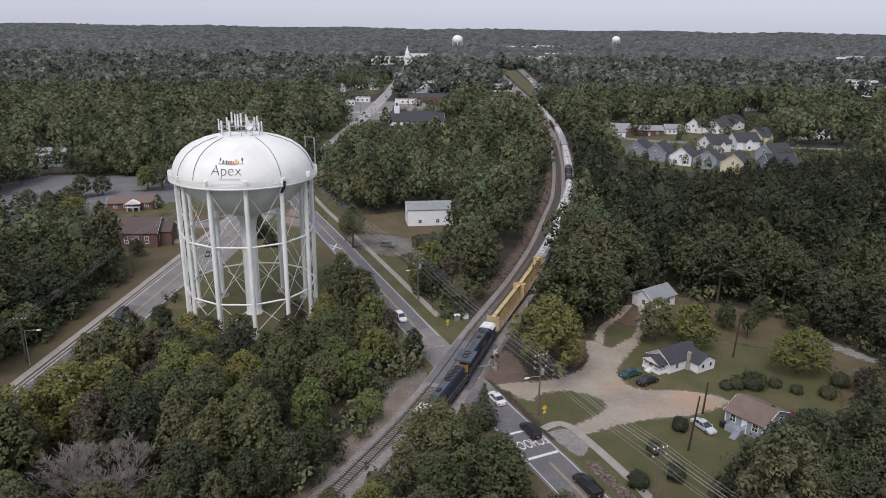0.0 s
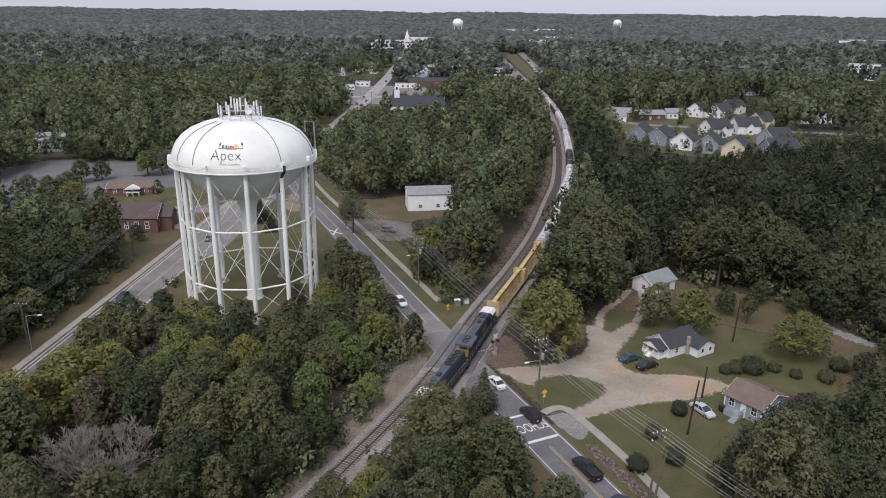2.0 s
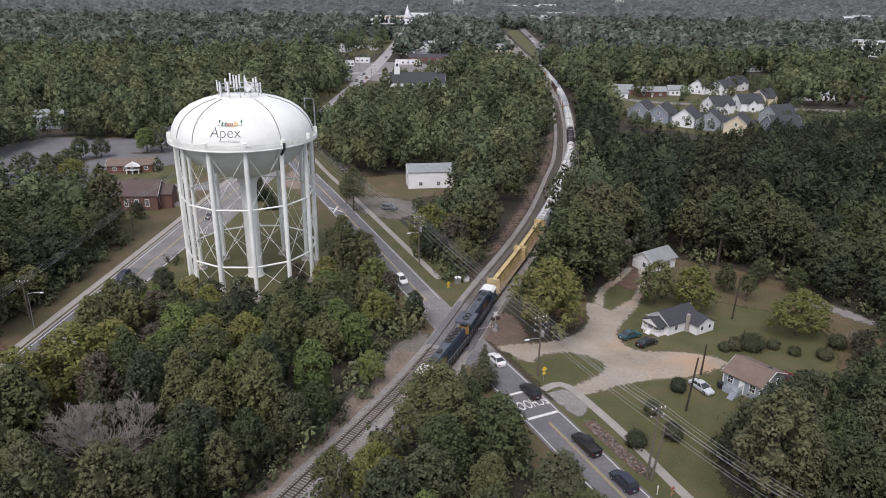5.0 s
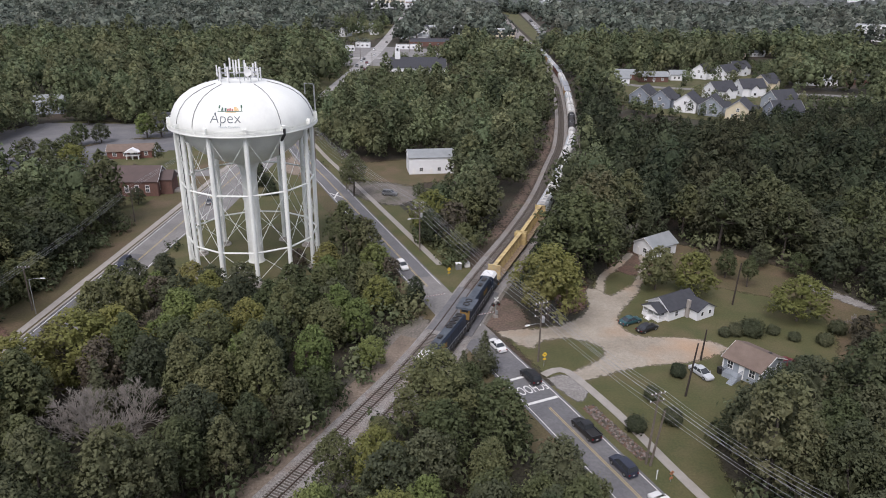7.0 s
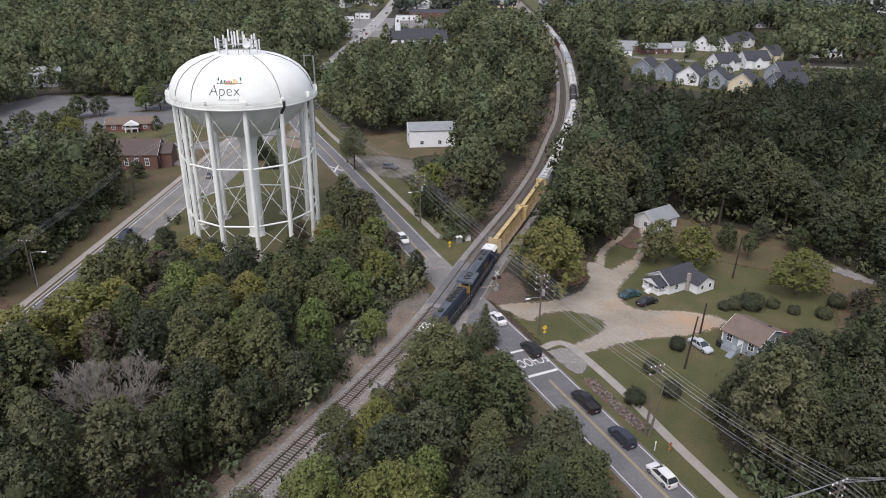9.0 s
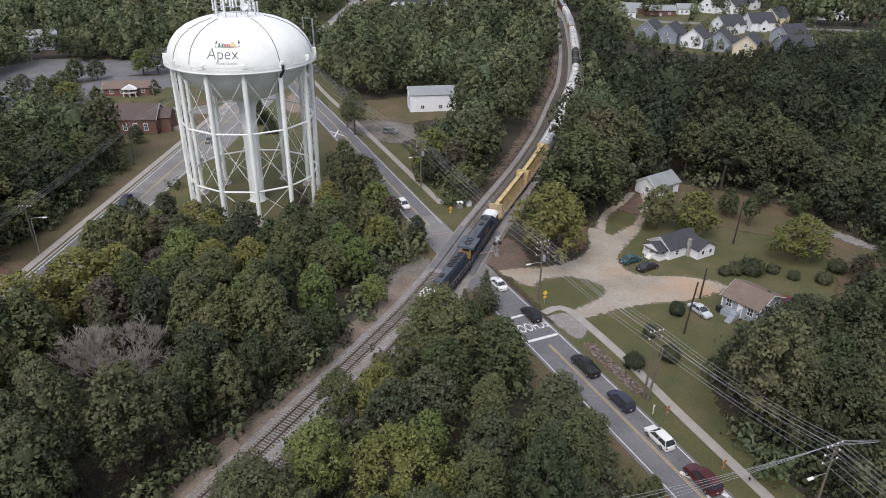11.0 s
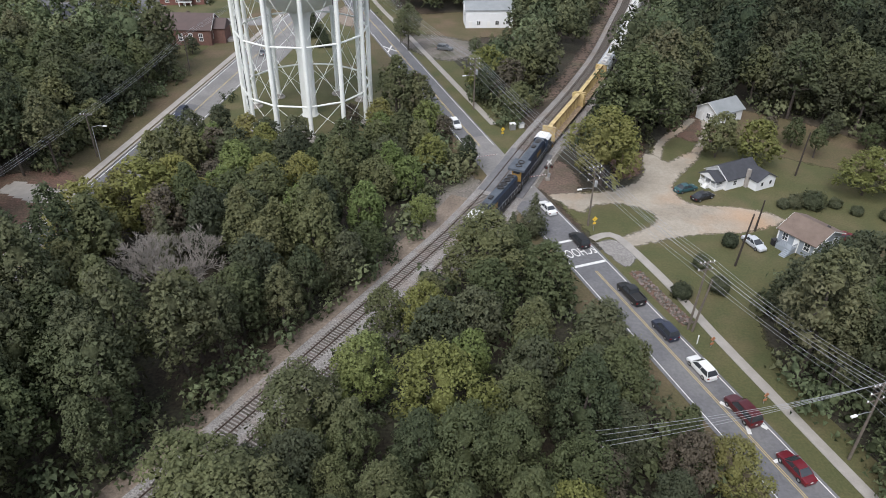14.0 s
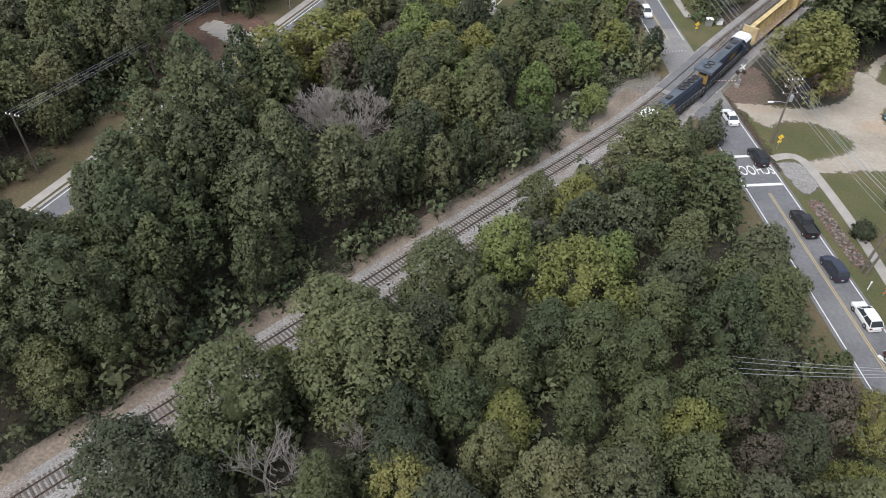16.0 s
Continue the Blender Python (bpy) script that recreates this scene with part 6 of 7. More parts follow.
# parking lot islands
for x, y, l, a in ((-136, 262, 16, 62), (-118, 276, 14, 10), (-150, 248, 14, 40)):
    patch("planting_island", [(x + math.cos(t) * l / 2 * math.cos(radians(a)) - math.sin(t) * 1.2 * math.sin(radians(a)), y + math.cos(t) * l / 2 * math.sin(radians(a)) + math.sin(t) * 1.2 * math.cos(radians(a))) for t in np.linspace(0, 6.0, 14)], 0.16, M["verge"], "raised planting island in the parking lot", "island")
for x, y, k, s in ((-138, 264, 2, 0.7), (-132, 268, 0, 0.6), (-118, 277, 4, 0.85), (-113, 279, 1, 0.8), (-104, 283, 1, 0.85), (-150, 249, 0, 0.5), (-128, 236, 2, 0.85), (-124, 230, 3, 0.7), (-134, 234, 1, 0.7), (-100, 222, 8, 0.4), (-92, 190, 8, 0.45), (-88, 194, 0, 0.4), (-95, 187, 2, 0.45), (-104, 190, 1, 0.9), (-110, 196, 0, 1.0), (-118, 202, 1, 1.0), (-100, 184, 0, 0.8),
                   (-58, 214, 7, 0.9), (-52, 205, 7, 0.5), (-27, 204, 6, 0.72), (-152, 300, 0, 0.8), (-140, 306, 1, 0.9), (-128, 308, 2, 0.8), (-30, 218, 0, 0.5), (-33, 148, 8, 0.5), (-60, 140, 0, 0.55)):
    plant(keys[k], x, y, s, x * 31 % 360, "trees by the houses", 1.4, label=f"{LABEL[keys[k][1]]} tree standing on open ground")

# subdivision houses
SUB = [(103, 371, 60, "siding_blue"), (111, 362, 58, "siding_blue"), (120, 351, 60, "siding_white"), (129, 343, 64, "siding_grey"), (139, 334, 60, "siding_cream"), (149, 389, 24, "siding_white"), (169, 399, 12, "siding_white"), (187, 420, 40, "siding_cream"),
       (165, 464, 52, "siding_white"), (178, 461, 40, "siding_white"), (194, 482, 30, "siding_white"), (170, 362, 24, "siding_grey"), (158, 331, 8, "siding_blue")]
for x, y, a, wl_ in SUB:
    hh = house(pose(x, y, 0.02, 0, 0, a), 14.6, 10.6, 4.7, 4.2, M[wl_], M["roof_dark"], {"siding_white": "white", "siding_blue": "slate blue", "siding_grey": "grey", "siding_cream": "cream"}[wl_] + " two-storey subdivision house with charcoal roof",
               row("f", 2, 8, 1.7, 1.0, 1.4) + row("f", 2, 8, 4.0, 1.0, 1.3) + [("l", -2, 1.7, 1.0, 1.4), ("l", 2, 1.7, 1.0, 1.4), ("l", 0, 4.6, 1.2, 1.5)], [("f", 0, 1.0, 2.1)], group="subdivision houses")
    part("gable_wing", Build().add([(-3.6, -8.0, -0.2), (0.8, -8.0, -0.2), (0.8, -3, -0.2), (-3.6, -3, -0.2), (-3.6, -8.0, 4.6), (0.8, -8.0, 4.6), (0.8, -3, 4.6), (-3.6, -3, 4.6), (-1.4, -8.0, 6.6), (-1.4, -1, 6.6)], [(0, 1, 5, 8, 4), (1, 2, 6, 5), (3, 0, 4, 7)]), M[wl_], hh)
    for s in (-1, 1):
        part("wing_roof", Build().add([(-1.4, -8.4, 6.75), (-1.4, -0.6, 6.75), (-1.4 + s * 2.6, -0.6, 4.45), (-1.4 + s * 2.6, -8.4, 4.45), (-1.4, -8.4, 6.6), (-1.4, -0.6, 6.6), (-1.4 + s * 2.6, -0.6, 4.3), (-1.4 + s * 2.6, -8.4, 4.3)], [(0, 1, 2, 3), (7, 6, 5, 4), (3, 2, 6, 7), (0, 3, 7, 4)]), M["roof_dark"], hh)
    wn_ = part("window", Build().box(-1.4, -8.04, 1.7, 1.7, 0.08, 1.6), M["trim"], hh, "white framed window")
    part("pane", Build().box(-1.4, -8.09, 1.7, 1.4, 0.03, 1.3), M["glass"], wn_)
for x, y, a, l, wl_, rf in ((228, 441, 8, 24, "siding_white", "roof_grey"), (256, 447, 4, 26, "brick_dark", "roof_dark"), (276, 614, 0, 30, "siding_white", "roof_brown"), (104, 438, 4, 14, "siding_white", "roof_grey"), (128, 447, 3, 18, "brick_dark", "roof_grey"), (146, 455, 0, 10, "siding_white", "roof_grey"), (113, 456, -5, 12, "brick_dark", "roof_grey"), (255, 470, 10, 14, "siding_white", "roof_brown"), (90, 520, 30, 10, "siding_white", "roof_brown"),
                            (-104, 716, 10, 12, "siding_white", "roof_grey"), (-90, 762, -8, 12, "siding_white", "roof_grey"), (-118, 762, 20, 12, "siding_white", "roof_grey"), (-36, 700, 20, 13, "siding_white", "roof_dark"), (-20, 690, -20, 10, "siding_white", "roof_grey"), (-262, 660, 5, 22, "siding_white", "roof_grey"), (300, 600, 10, 12, "siding_white", "roof_brown"), (222, 560, -15, 14, "siding_cream", "roof_brown"), (250, 590, 12, 12, "siding_white", "roof_grey")):
    house(pose(x, y, 0, 0, 0, a), l, 9, 3.4, 2.4, M[wl_], M[rf], "low " + ("brick" if wl_[:5] == "brick" else "pale") + " house between the trees", row("f", 3, l - 2, 1.7, 1.2, 1.3), [("f", 0, 1.0, 2.1)], group="houses in the distance")


def block(m, L, D, h, wall, label, floors=1, n=6, roof="roof_grey", parapet=0.5, category="building", cap="trim", small=False):
    """A flat-roofed building with window rows."""
    bl_ = thing("building", m, label, category, "town buildings")
    part("wall", Build().box(0, 0, h / 2, L, D, h), M[wall], bl_)
    part("roof", Build().box(0, 0, h + 0.1, L - 0.6, D - 0.6, 0.2), M[roof], bl_)
    e = Build()
    for s in (-1, 1):
        e.box(0, s * (D / 2 - 0.15), h + parapet / 2, L, 0.3, parapet)
        e.box(s * (L / 2 - 0.15), 0, h + parapet / 2, 0.3, D - 0.6, parapet)
    part("parapet", e, M[cap], bl_)
    for fl in range(floors):
        z = h / floors * (fl + 0.55)
        for k in range(n):
            ww, wh = (1.6, 1.3) if small else (L / n * 0.52, h / floors * 0.38)
            w_ = part("window", Build().box((k + 0.5) / n * L - L / 2, -D / 2 - 0.02, z, ww + 0.25, 0.08, wh + 0.25), M["trim"], bl_)
            part("pane", Build().box((k + 0.5) / n * L - L / 2, -D / 2 - 0.075, z, ww, 0.03, wh), M["glass"], w_)
    return bl_


# church with the white steeple box, brick hall behind it, town buildings
c2 = house(pose(-18, 480, 0, 0, 0, 3), 36, 16, 3.2, 5.6, M["siding_white"], M["roof_dark"], "long church hall with a charcoal roof", row("f", 7, 30, 1.7, 1.2, 1.8), [], 0.4, category="church", name="church")
part("steeple_base", Build().box(-13.5, 0, 6, 3.6, 3.6, 12), M["siding_white"], c2)
part("steeple", Build().box(-13.5, 0, 13.6, 2.9, 2.9, 3.2), M["siding_white"], c2, "white square steeple")
part("louvre", Build().box(-13.5, -1.5, 13.6, 1.2, 0.1, 1.8), M["glass"], c2)
block(pose(0, 652, 0, 0, 0, 3), 64, 34, 3.4, "brick_dark", "long low brown brick building with a dark flat roof", 1, 9, "roof_dark", 0.3, cap="brick_dark", small=True)
block(pose(-31, 613, 0, 0, 0, 3), 21, 8, 3.0, "siding_white", "low white filling station with a canopy", 1, 5, small=True)
block(pose(-70, 622, 0, 0, 0, 0), 12, 9, 3.4, "siding_white", "small white roadside canopy", 1, 3, small=True)
block(pose(-79, 596, 0, 0, 0, 12), 9, 9, 3.2, "siding_white", "small white roadside shop", 1, 3, small=True)
block(pose(0, 745, 0, 0, 0, 4), 34, 20, 8, "siding_grey", "grey school building with a flat roof", 2, 8, small=True)
house(pose(-20, 730, 0, 0, 0, 84), 16, 14, 5, 5.5, M["siding_white"], M["roof_dark"], "white gabled hall in the town", row("l", 3, 9, 2.6, 1.0, 1.8), category="building")
for x, y, a in ((-98, 718, 62), (-92, 795, 60), (-72, 742, 70), (-80, 772, 40), (-80, 870, 60), (-20, 860, 50), (-104, 664, 20)):
    house(pose(x, y, 0, 0, 0, a + x % 50), 12, 8.5, 4.6, 3.8, M["siding_white"], M["roof_grey"], "old white two-storey house near the town street", row("l", 2, 7, 1.8, 1.0, 1.5) + row("l", 2, 6, 4.6, 1.0, 1.4) + row("f", 3, 12, 1.8, 1.0, 1.5), [("l", 0, 1.0, 2.1)], group="houses near the town street")
block(pose(56, 745, 0, 0, 0, 0), 26, 30, 5.5, "siding_cream", "pale warehouse beside the railway", 1, 5)
block(pose(425, 738, 0, 0, 0, -12), 26, 18, 15, "siding_white", "pale four storey office building", 4, 6)
block(pose(452, 748, 0, 0, 0, -12), 30, 18, 7, "siding_white", "pale low annex of the office building", 2, 6)
for x, y, l, h, wl_ in FAR_BLOCKS:
    block(pose(x, y, 0, 0, 0, x % 13 - 6), l, 24, h, wl_, "pale distant commercial building above the trees", 1, 6)
sp = house(pose(-66, 1330, 0, 0, 0, 85), 30, 16, 8, 6, M["siding_white"], M["roof_grey"], "white church with a tall pointed steeple", row("r", 3, 12, 4, 1.5, 3), category="church", name="church")
part("steeple", Build().box(-13, 0, 7, 7, 7, 14), M["siding_white"], sp)
part("spire", Build().lathe([(4.2, 14), (3.2, 17), (2.2, 18), (0.05, 27)], 8, pose(-13, 0, 0)), M["siding_white"], sp, "white pointed spire")
pk = house(pose(160, 1190, 0, 0, 0, 5), 44, 20, 6, 9, M["siding_white"], M["roof_grey"], "large pale church hall with a steep grey roof", row("f", 8, 60, 4, 2, 3), category="church", name="church")
structure("depot_grass", Build().prism([(83, 640), (94, 640), (108, 1140), (86, 1140)], 0, 0.04), M["grass"], "green strip beside the far railway", "lawn")
structure("depot_road", Build().prism([(96, 640), (102, 640), (122, 1140), (112, 1140)], 0, 0.05), M["asphalt_pale"], "pale road beside the far railway", "road")

# far water tanks


def far_tank(x, y, r, z, label):
    w_ = thing("water_tower", pose(x, y, 0), label, "water tower", "far water towers")
    part("tank", Build().lathe([(0.01, z - r * 0.75), (r * 0.6, z - r * 0.62), (r, z - r * 0.05), (r, z + r * 0.35), (r * 0.8, z + r * 0.75), (r * 0.4, z + r * 0.98), (0.01, z + r * 1.04)], 32), M["white_steel"], w_, smooth=True)
    part("riser", Build().tube((0, 0, 0), (0, 0, z - r * 0.7), r * 0.14, n=12), M["white_steel"], w_)
    for k in range(8):
        a = k * math.pi / 4
        part("leg", Build().tube((r * 0.95 * math.cos(a), r * 0.95 * math.sin(a), 0), (r * 0.95 * math.cos(a), r * 0.95 * math.sin(a), z), 0.6, n=8), M["white_steel"], w_)


far_tank(33, 1900, 13.5, 24, "white water tower far off above the trees")
far_tank(485, 2090, 11.5, 26, "white water tower far off above the trees")

# ---------------------------------------------------------------- train


def truck(parent, y):
    t = part("truck", Build().box(0, y, 0.95, 2.3, 2.6, 0.35).box(-1.05, y, 0.8, 0.25, 2.5, 0.45).box(1.05, y, 0.8, 0.25, 2.5, 0.45), M["dark_steel"], parent)
    for dy in (-0.85, 0.85):
        wb = Build()
        for s in (-0.75, 0.75):
            wb.tube((s - 0.07, y + dy, 0.92), (s + 0.07, y + dy, 0.92), 0.45, n=12)
        wb.tube((-0.75, y + dy, 0.92), (0.75, y + dy, 0.92), 0.08, n=6)
        part("wheelset", wb, M["rail_steel"], t)


M["loco_blue"] = paint("dark_blue_locomotive_paint", (0.018, 0.028, 0.05), 0.5)
M["loco_yellow"] = paint("yellow_locomotive_paint", (0.27, 0.165, 0.05), 0.6)
M["loco_roof"] = surface("sooty_grey_roof", (0.10, 0.115, 0.135), (0.055, 0.065, 0.08), scale=0.8, rough=0.7)
M["beam_yellow"] = surface("faded_yellow_beam_paint", (0.60, 0.47, 0.22), (0.44, 0.33, 0.16), scale=0.8, rough=0.7, stain=(0.20, 0.12, 0.07), stain_scale=0.5)
M["beam_deck"] = surface("worn_wooden_deck", (0.34, 0.26, 0.17), (0.20, 0.14, 0.09), scale=1.2, rough=0.9)
M["hopper_grey"] = surface("pale_grey_wagon_paint", (0.50, 0.53, 0.55), (0.40, 0.43, 0.45), scale=0.5, rough=0.6, stain=(0.28, 0.26, 0.24), stain_scale=0.4, stain_amount=0.6)
M["hopper_white"] = surface("dirty_white_wagon_paint", (0.68, 0.68, 0.66), (0.55, 0.55, 0.53), scale=0.5, rough=0.6, stain=(0.36, 0.31, 0.26), stain_scale=0.35, stain_amount=0.6)
M["box_tan"] = surface("tan_wagon_paint", (0.36, 0.24, 0.11), (0.27, 0.18, 0.09), scale=0.6, rough=0.7)
M["box_brown"] = surface("brown_wagon_paint", (0.14, 0.065, 0.045), (0.10, 0.05, 0.04), scale=0.6, rough=0.7)


def loco(m, label, winged):
    """A diesel locomotive, cab towards local +y."""
    c = thing("locomotive", m, label, "locomotive", "train")
    part("frame", Build().box(0, 0, 1.45, 2.9, 21.6, 0.3), M["dark_steel"], c)
    part("fuel_tank", Build().prism([(-1.35, 0.55), (1.35, 0.55), (1.45, 0.9), (1.45, 1.35), (-1.45, 1.35), (-1.45, 0.9)], -3.2, 3.2, Matrix(((1, 0, 0, 0), (0, 0, -1, 0), (0, 1, 0, 0), (0, 0, 0, 1)))), M["dark_steel"], c)
    truck(c, 6.8)
    truck(c, -6.8)
    ring = lambda y, w, z: [(-w, y, 1.6), (-w, y, z - 0.35), (-w * 0.72, y, z), (w * 0.72, y, z), (w, y, z - 0.35), (w, y, 1.6)]  # noqa: E731
    part("long_hood", Build().loft([ring(-10.0, 0.9, 4.2), ring(-9.8, 1.0, 4.45), ring(5.6, 1.0, 4.45)]), M["loco_blue"], c, "dark blue engine hood")
    part("hood_roof", Build().box(0, -2.0, 4.48, 1.5, 15.0, 0.1), M["loco_roof"], c, "sooty grey hood top")
    for k in range(12):
        part("hood_panel", Build().box(0, -8.6 + k * 1.15, 3.0, 2.05, 0.9, 1.9), M["loco_blue"], c)
    part("cab", Build().loft([[(-1.5, y, 1.6), (-1.5, y, z - 0.5), (-1.0, y, z), (1.0, y, z), (1.5, y, z - 0.5), (1.5, y, 1.6)] for y, z in ((5.6, 4.6), (8.1, 4.6), (8.3, 4.5))]), M["loco_blue"], c)
    part("cab_roof", Build().loft([[(-1.52, y, 4.15), (-1.0, y, 4.66), (1.0, y, 4.66), (1.52, y, 4.15), (1.0, y, 4.5), (-1.0, y, 4.5)] for y in (5.5, 8.45)]), M["trim"], c, "white cab roof")
    part("cab_windows", Build().box(0, 8.32, 3.7, 2.3, 0.06, 0.65).box(-1.52, 6.9, 3.65, 0.05, 1.5, 0.6).box(1.52, 6.9, 3.65, 0.05, 1.5, 0.6), M["glass"], c)
    nose = part("nose", Build().loft([ring(8.3, 1.1, 3.3), ring(9.7, 1.0, 3.2), ring(10.0, 0.85, 3.0)]), M["loco_blue"], c, "dark blue front nose")
    part("nose_panel", Build().box(0, 10.03, 2.4, 1.5, 0.06, 1.1), M["loco_yellow"], nose, "yellow front panel")
    part("headlight", Build().tube((0, 8.4, 4.2), (0, 8.5, 4.2), 0.22, n=10), M["lamp_white"], c)
    part("pilot", Build().box(0, 10.7, 0.85, 2.8, 0.2, 0.9), M["loco_yellow"], c, "yellow pilot plate")
    part("rear_pilot", Build().box(0, -10.7, 0.85, 2.8, 0.2, 0.9), M["dark_steel"], c)
    if winged:
        part("radiator", Build().box(0, -8.4, 4.45, 3.3, 4.6, 0.45), M["loco_roof"], c, "wide grey radiator wings")
        part("rear_window", Build().box(0, -10.15, 3.75, 1.3, 0.05, 0.5).box(-0.55, -10.15, 2.5, 0.25, 0.05, 0.9), M["glass"], c, "dark rear grille and door")
        part("rear_end", Build().box(0, -10.06, 3.0, 1.9, 0.14, 2.2), M["loco_yellow"], c, "yellow rear end panel")
    for k, y in enumerate((-8.6, -7.0, -5.4, -3.8) if not winged else (-9.0, -7.4)):
        part("fan", Build().lathe([(0.62, 0), (0.68, 0.22), (0.55, 0.24), (0.5, 0.05), (0.01, 0.05)], 16, pose(0, y, 4.5 if not winged else 4.6)), M["dark_steel"], c, "round cooling fan")
    part("exhaust", Build().box(0, 0.5, 4.65, 0.7, 1.1, 0.35), M["dark_steel"], c)
    part("air_intake", Build().box(0, 3.5, 4.6, 0.9, 1.6, 0.2), M["dark_steel"], c)
    part("name_panel", Build().box(1.035, 1.0, 3.1, 0.02, 2.6, 0.9).box(-1.035, 1.0, 3.1, 0.02, 2.6, 0.9), M["loco_yellow"], c, "plain yellow panel on the hood")
    hr = Build()
    for s in (-1.4, 1.4):
        hr.tube((s, -10.4, 2.6), (s, 5.4, 2.6), 0.035, n=4)
        for k in range(12):
            hr.tube((s, -10.4 + k * 1.43, 1.6), (s, -10.4 + k * 1.43, 2.6), 0.03, n=4)
    for s in (-1.3, 1.3):
        hr.pipe([(s, 10.4, 1.6), (s, 10.4, 2.5), (s * 0.3, 10.4, 2.5), (s * 0.3, 10.4, 1.6)], 0.035, 4)
    part("handrail", hr, M["galvanised"], c)
    return c


def beam_car(m, label):
    """A centre-beam lumber flat wagon, empty."""
    c = thing("lumber_wagon", m, label, "railway wagon", "train")
    part("deck", Build().box(0, 0, 1.35, 2.9, 22.0, 0.3).box(0, 0, 1.1, 0.8, 22.0, 0.5), M["beam_deck"], c, "worn deck with loose battens")
    truck(c, 8.2)
    truck(c, -8.2)
    for y in (-10.9, 10.9):
        part("bulkhead", Build().box(0, y, 3.0, 2.9, 0.22, 3.1).box(-1.35, y, 3.0, 0.2, 0.4, 3.1).box(1.35, y, 3.0, 0.2, 0.4, 3.1).box(0, y, 4.5, 2.9, 0.4, 0.2), M["beam_yellow"], c, "faded yellow end bulkhead")
    part("top_chord", Build().box(0, 0, 4.5, 0.9, 21.6, 0.22), M["beam_yellow"], c, "faded yellow top beam")
    for k in range(15):
        y = -9.8 + k * 1.4
        part("post", Build().box(0, y, 2.95, 0.75, 0.16, 2.9), M["beam_yellow"], c)
        if k < 14:
            s = 1 if k < 7 else -1
            part("brace", Build().tube((0, y, 2.95 - s * 1.3), (0, y + 1.4, 2.95 + s * 1.3), 0.07, n=4), M["beam_yellow"], c)
    rnd_ = random.Random(int(m.translation.y))
    for k in range(26):
        part("batten", Build().box(rnd_.uniform(-0.15, 0.15) + (0.85 if k % 2 else -0.85), -10.2 + k * 0.8, 1.56, 1.0, 0.14, 0.12, rz=rnd_.uniform(-8, 8)), M["beam_deck"], c)
    return c


def hopper(m, mat_, label, L=17.5, n=6):
    c = thing("hopper_wagon", m, label, "railway wagon", "train")
    h = L / 2
    rg = lambda y, k, lo: [(-1.55 * k, y, lo), (-1.6 * k, y, 3.0), (-1.45 * k, y, 4.1), (-0.85 * k, y, 4.55), (0.85 * k, y, 4.55), (1.45 * k, y, 4.1), (1.6 * k, y, 3.0), (1.55 * k, y, lo)]  # noqa: E731
    part("body", Build().loft([rg(-h + 0.5, 0.97, 2.6), rg(-h + 2.8, 1.0, 1.3), rg(h - 2.8, 1.0, 1.3), rg(h - 0.5, 0.97, 2.6)]), mat_, c)
    part("sill", Build().box(0, 0, 1.35, 2.6, L, 0.3), M["dark_steel"], c)
    rf = Build().box(0, 0, 4.62, 1.5, L - 1.6, 0.08)
    part("roof_walk", rf, M["hopper_white"], c, "pale roof walkway")
    for k in range(n):
        part("hatch", Build().lathe([(0.42, 0), (0.4, 0.16), (0.01, 0.2)], 12, pose(0, -h + 2 + (L - 4) * k / (n - 1), 4.66)), M["galvanised"], c, "round roof hatch")
    for k in range(9):
        for s in (-1, 1):
            part("rib", Build().box(s * 1.6, -h + 1.2 + (L - 2.4) * k / 8, 2.9, 0.1, 0.12, 2.0), mat_, c)
    for s in (-1, 1):
        part("end_frame", Build().box(0, s * (h - 0.15), 2.6, 2.4, 0.1, 0.15).box(-1.1, s * (h - 0.15), 2.6, 0.12, 0.1, 2.4).box(1.1, s * (h - 0.15), 2.6, 0.12, 0.1, 2.4), M["dark_steel"], c)
    for k in (-1, 0, 1):
        part("chute", Build().box(0, k * 4.0, 0.95, 1.6, 1.8, 0.7, taper=1.4), mat_, c)
    truck(c, h - 2.2)
    truck(c, -h + 2.2)
    return c


def tanker(m, mat_, label, L=15.5):
    c = thing("tank_wagon", m, label, "railway wagon", "train")
    h = L / 2 - 0.8
    t = Matrix.Translation((0, 0, 2.95)) @ Matrix.Rotation(-math.pi / 2, 4, "X")
    part("barrel", Build().lathe([(0.01, -h - 0.5), (0.8, -h - 0.4), (1.3, -h - 0.1), (1.5, -h + 0.4), (1.5, h - 0.4), (1.3, h + 0.1), (0.8, h + 0.4), (0.01, h + 0.5)], 24, t), mat_, c, smooth=True)
    part("sill", Build().box(0, 0, 1.3, 2.4, L, 0.3), M["dark_steel"], c)
    part("dome", Build().lathe([(0.7, 4.3), (0.7, 4.75), (0.01, 4.8)], 14), mat_, c)
    part("walkway", Build().box(0, 0, 4.5, 1.6, 2.4, 0.08), M["galvanised"], c)
    truck(c, h - 1.6)
    truck(c, -h + 1.6)
    return c


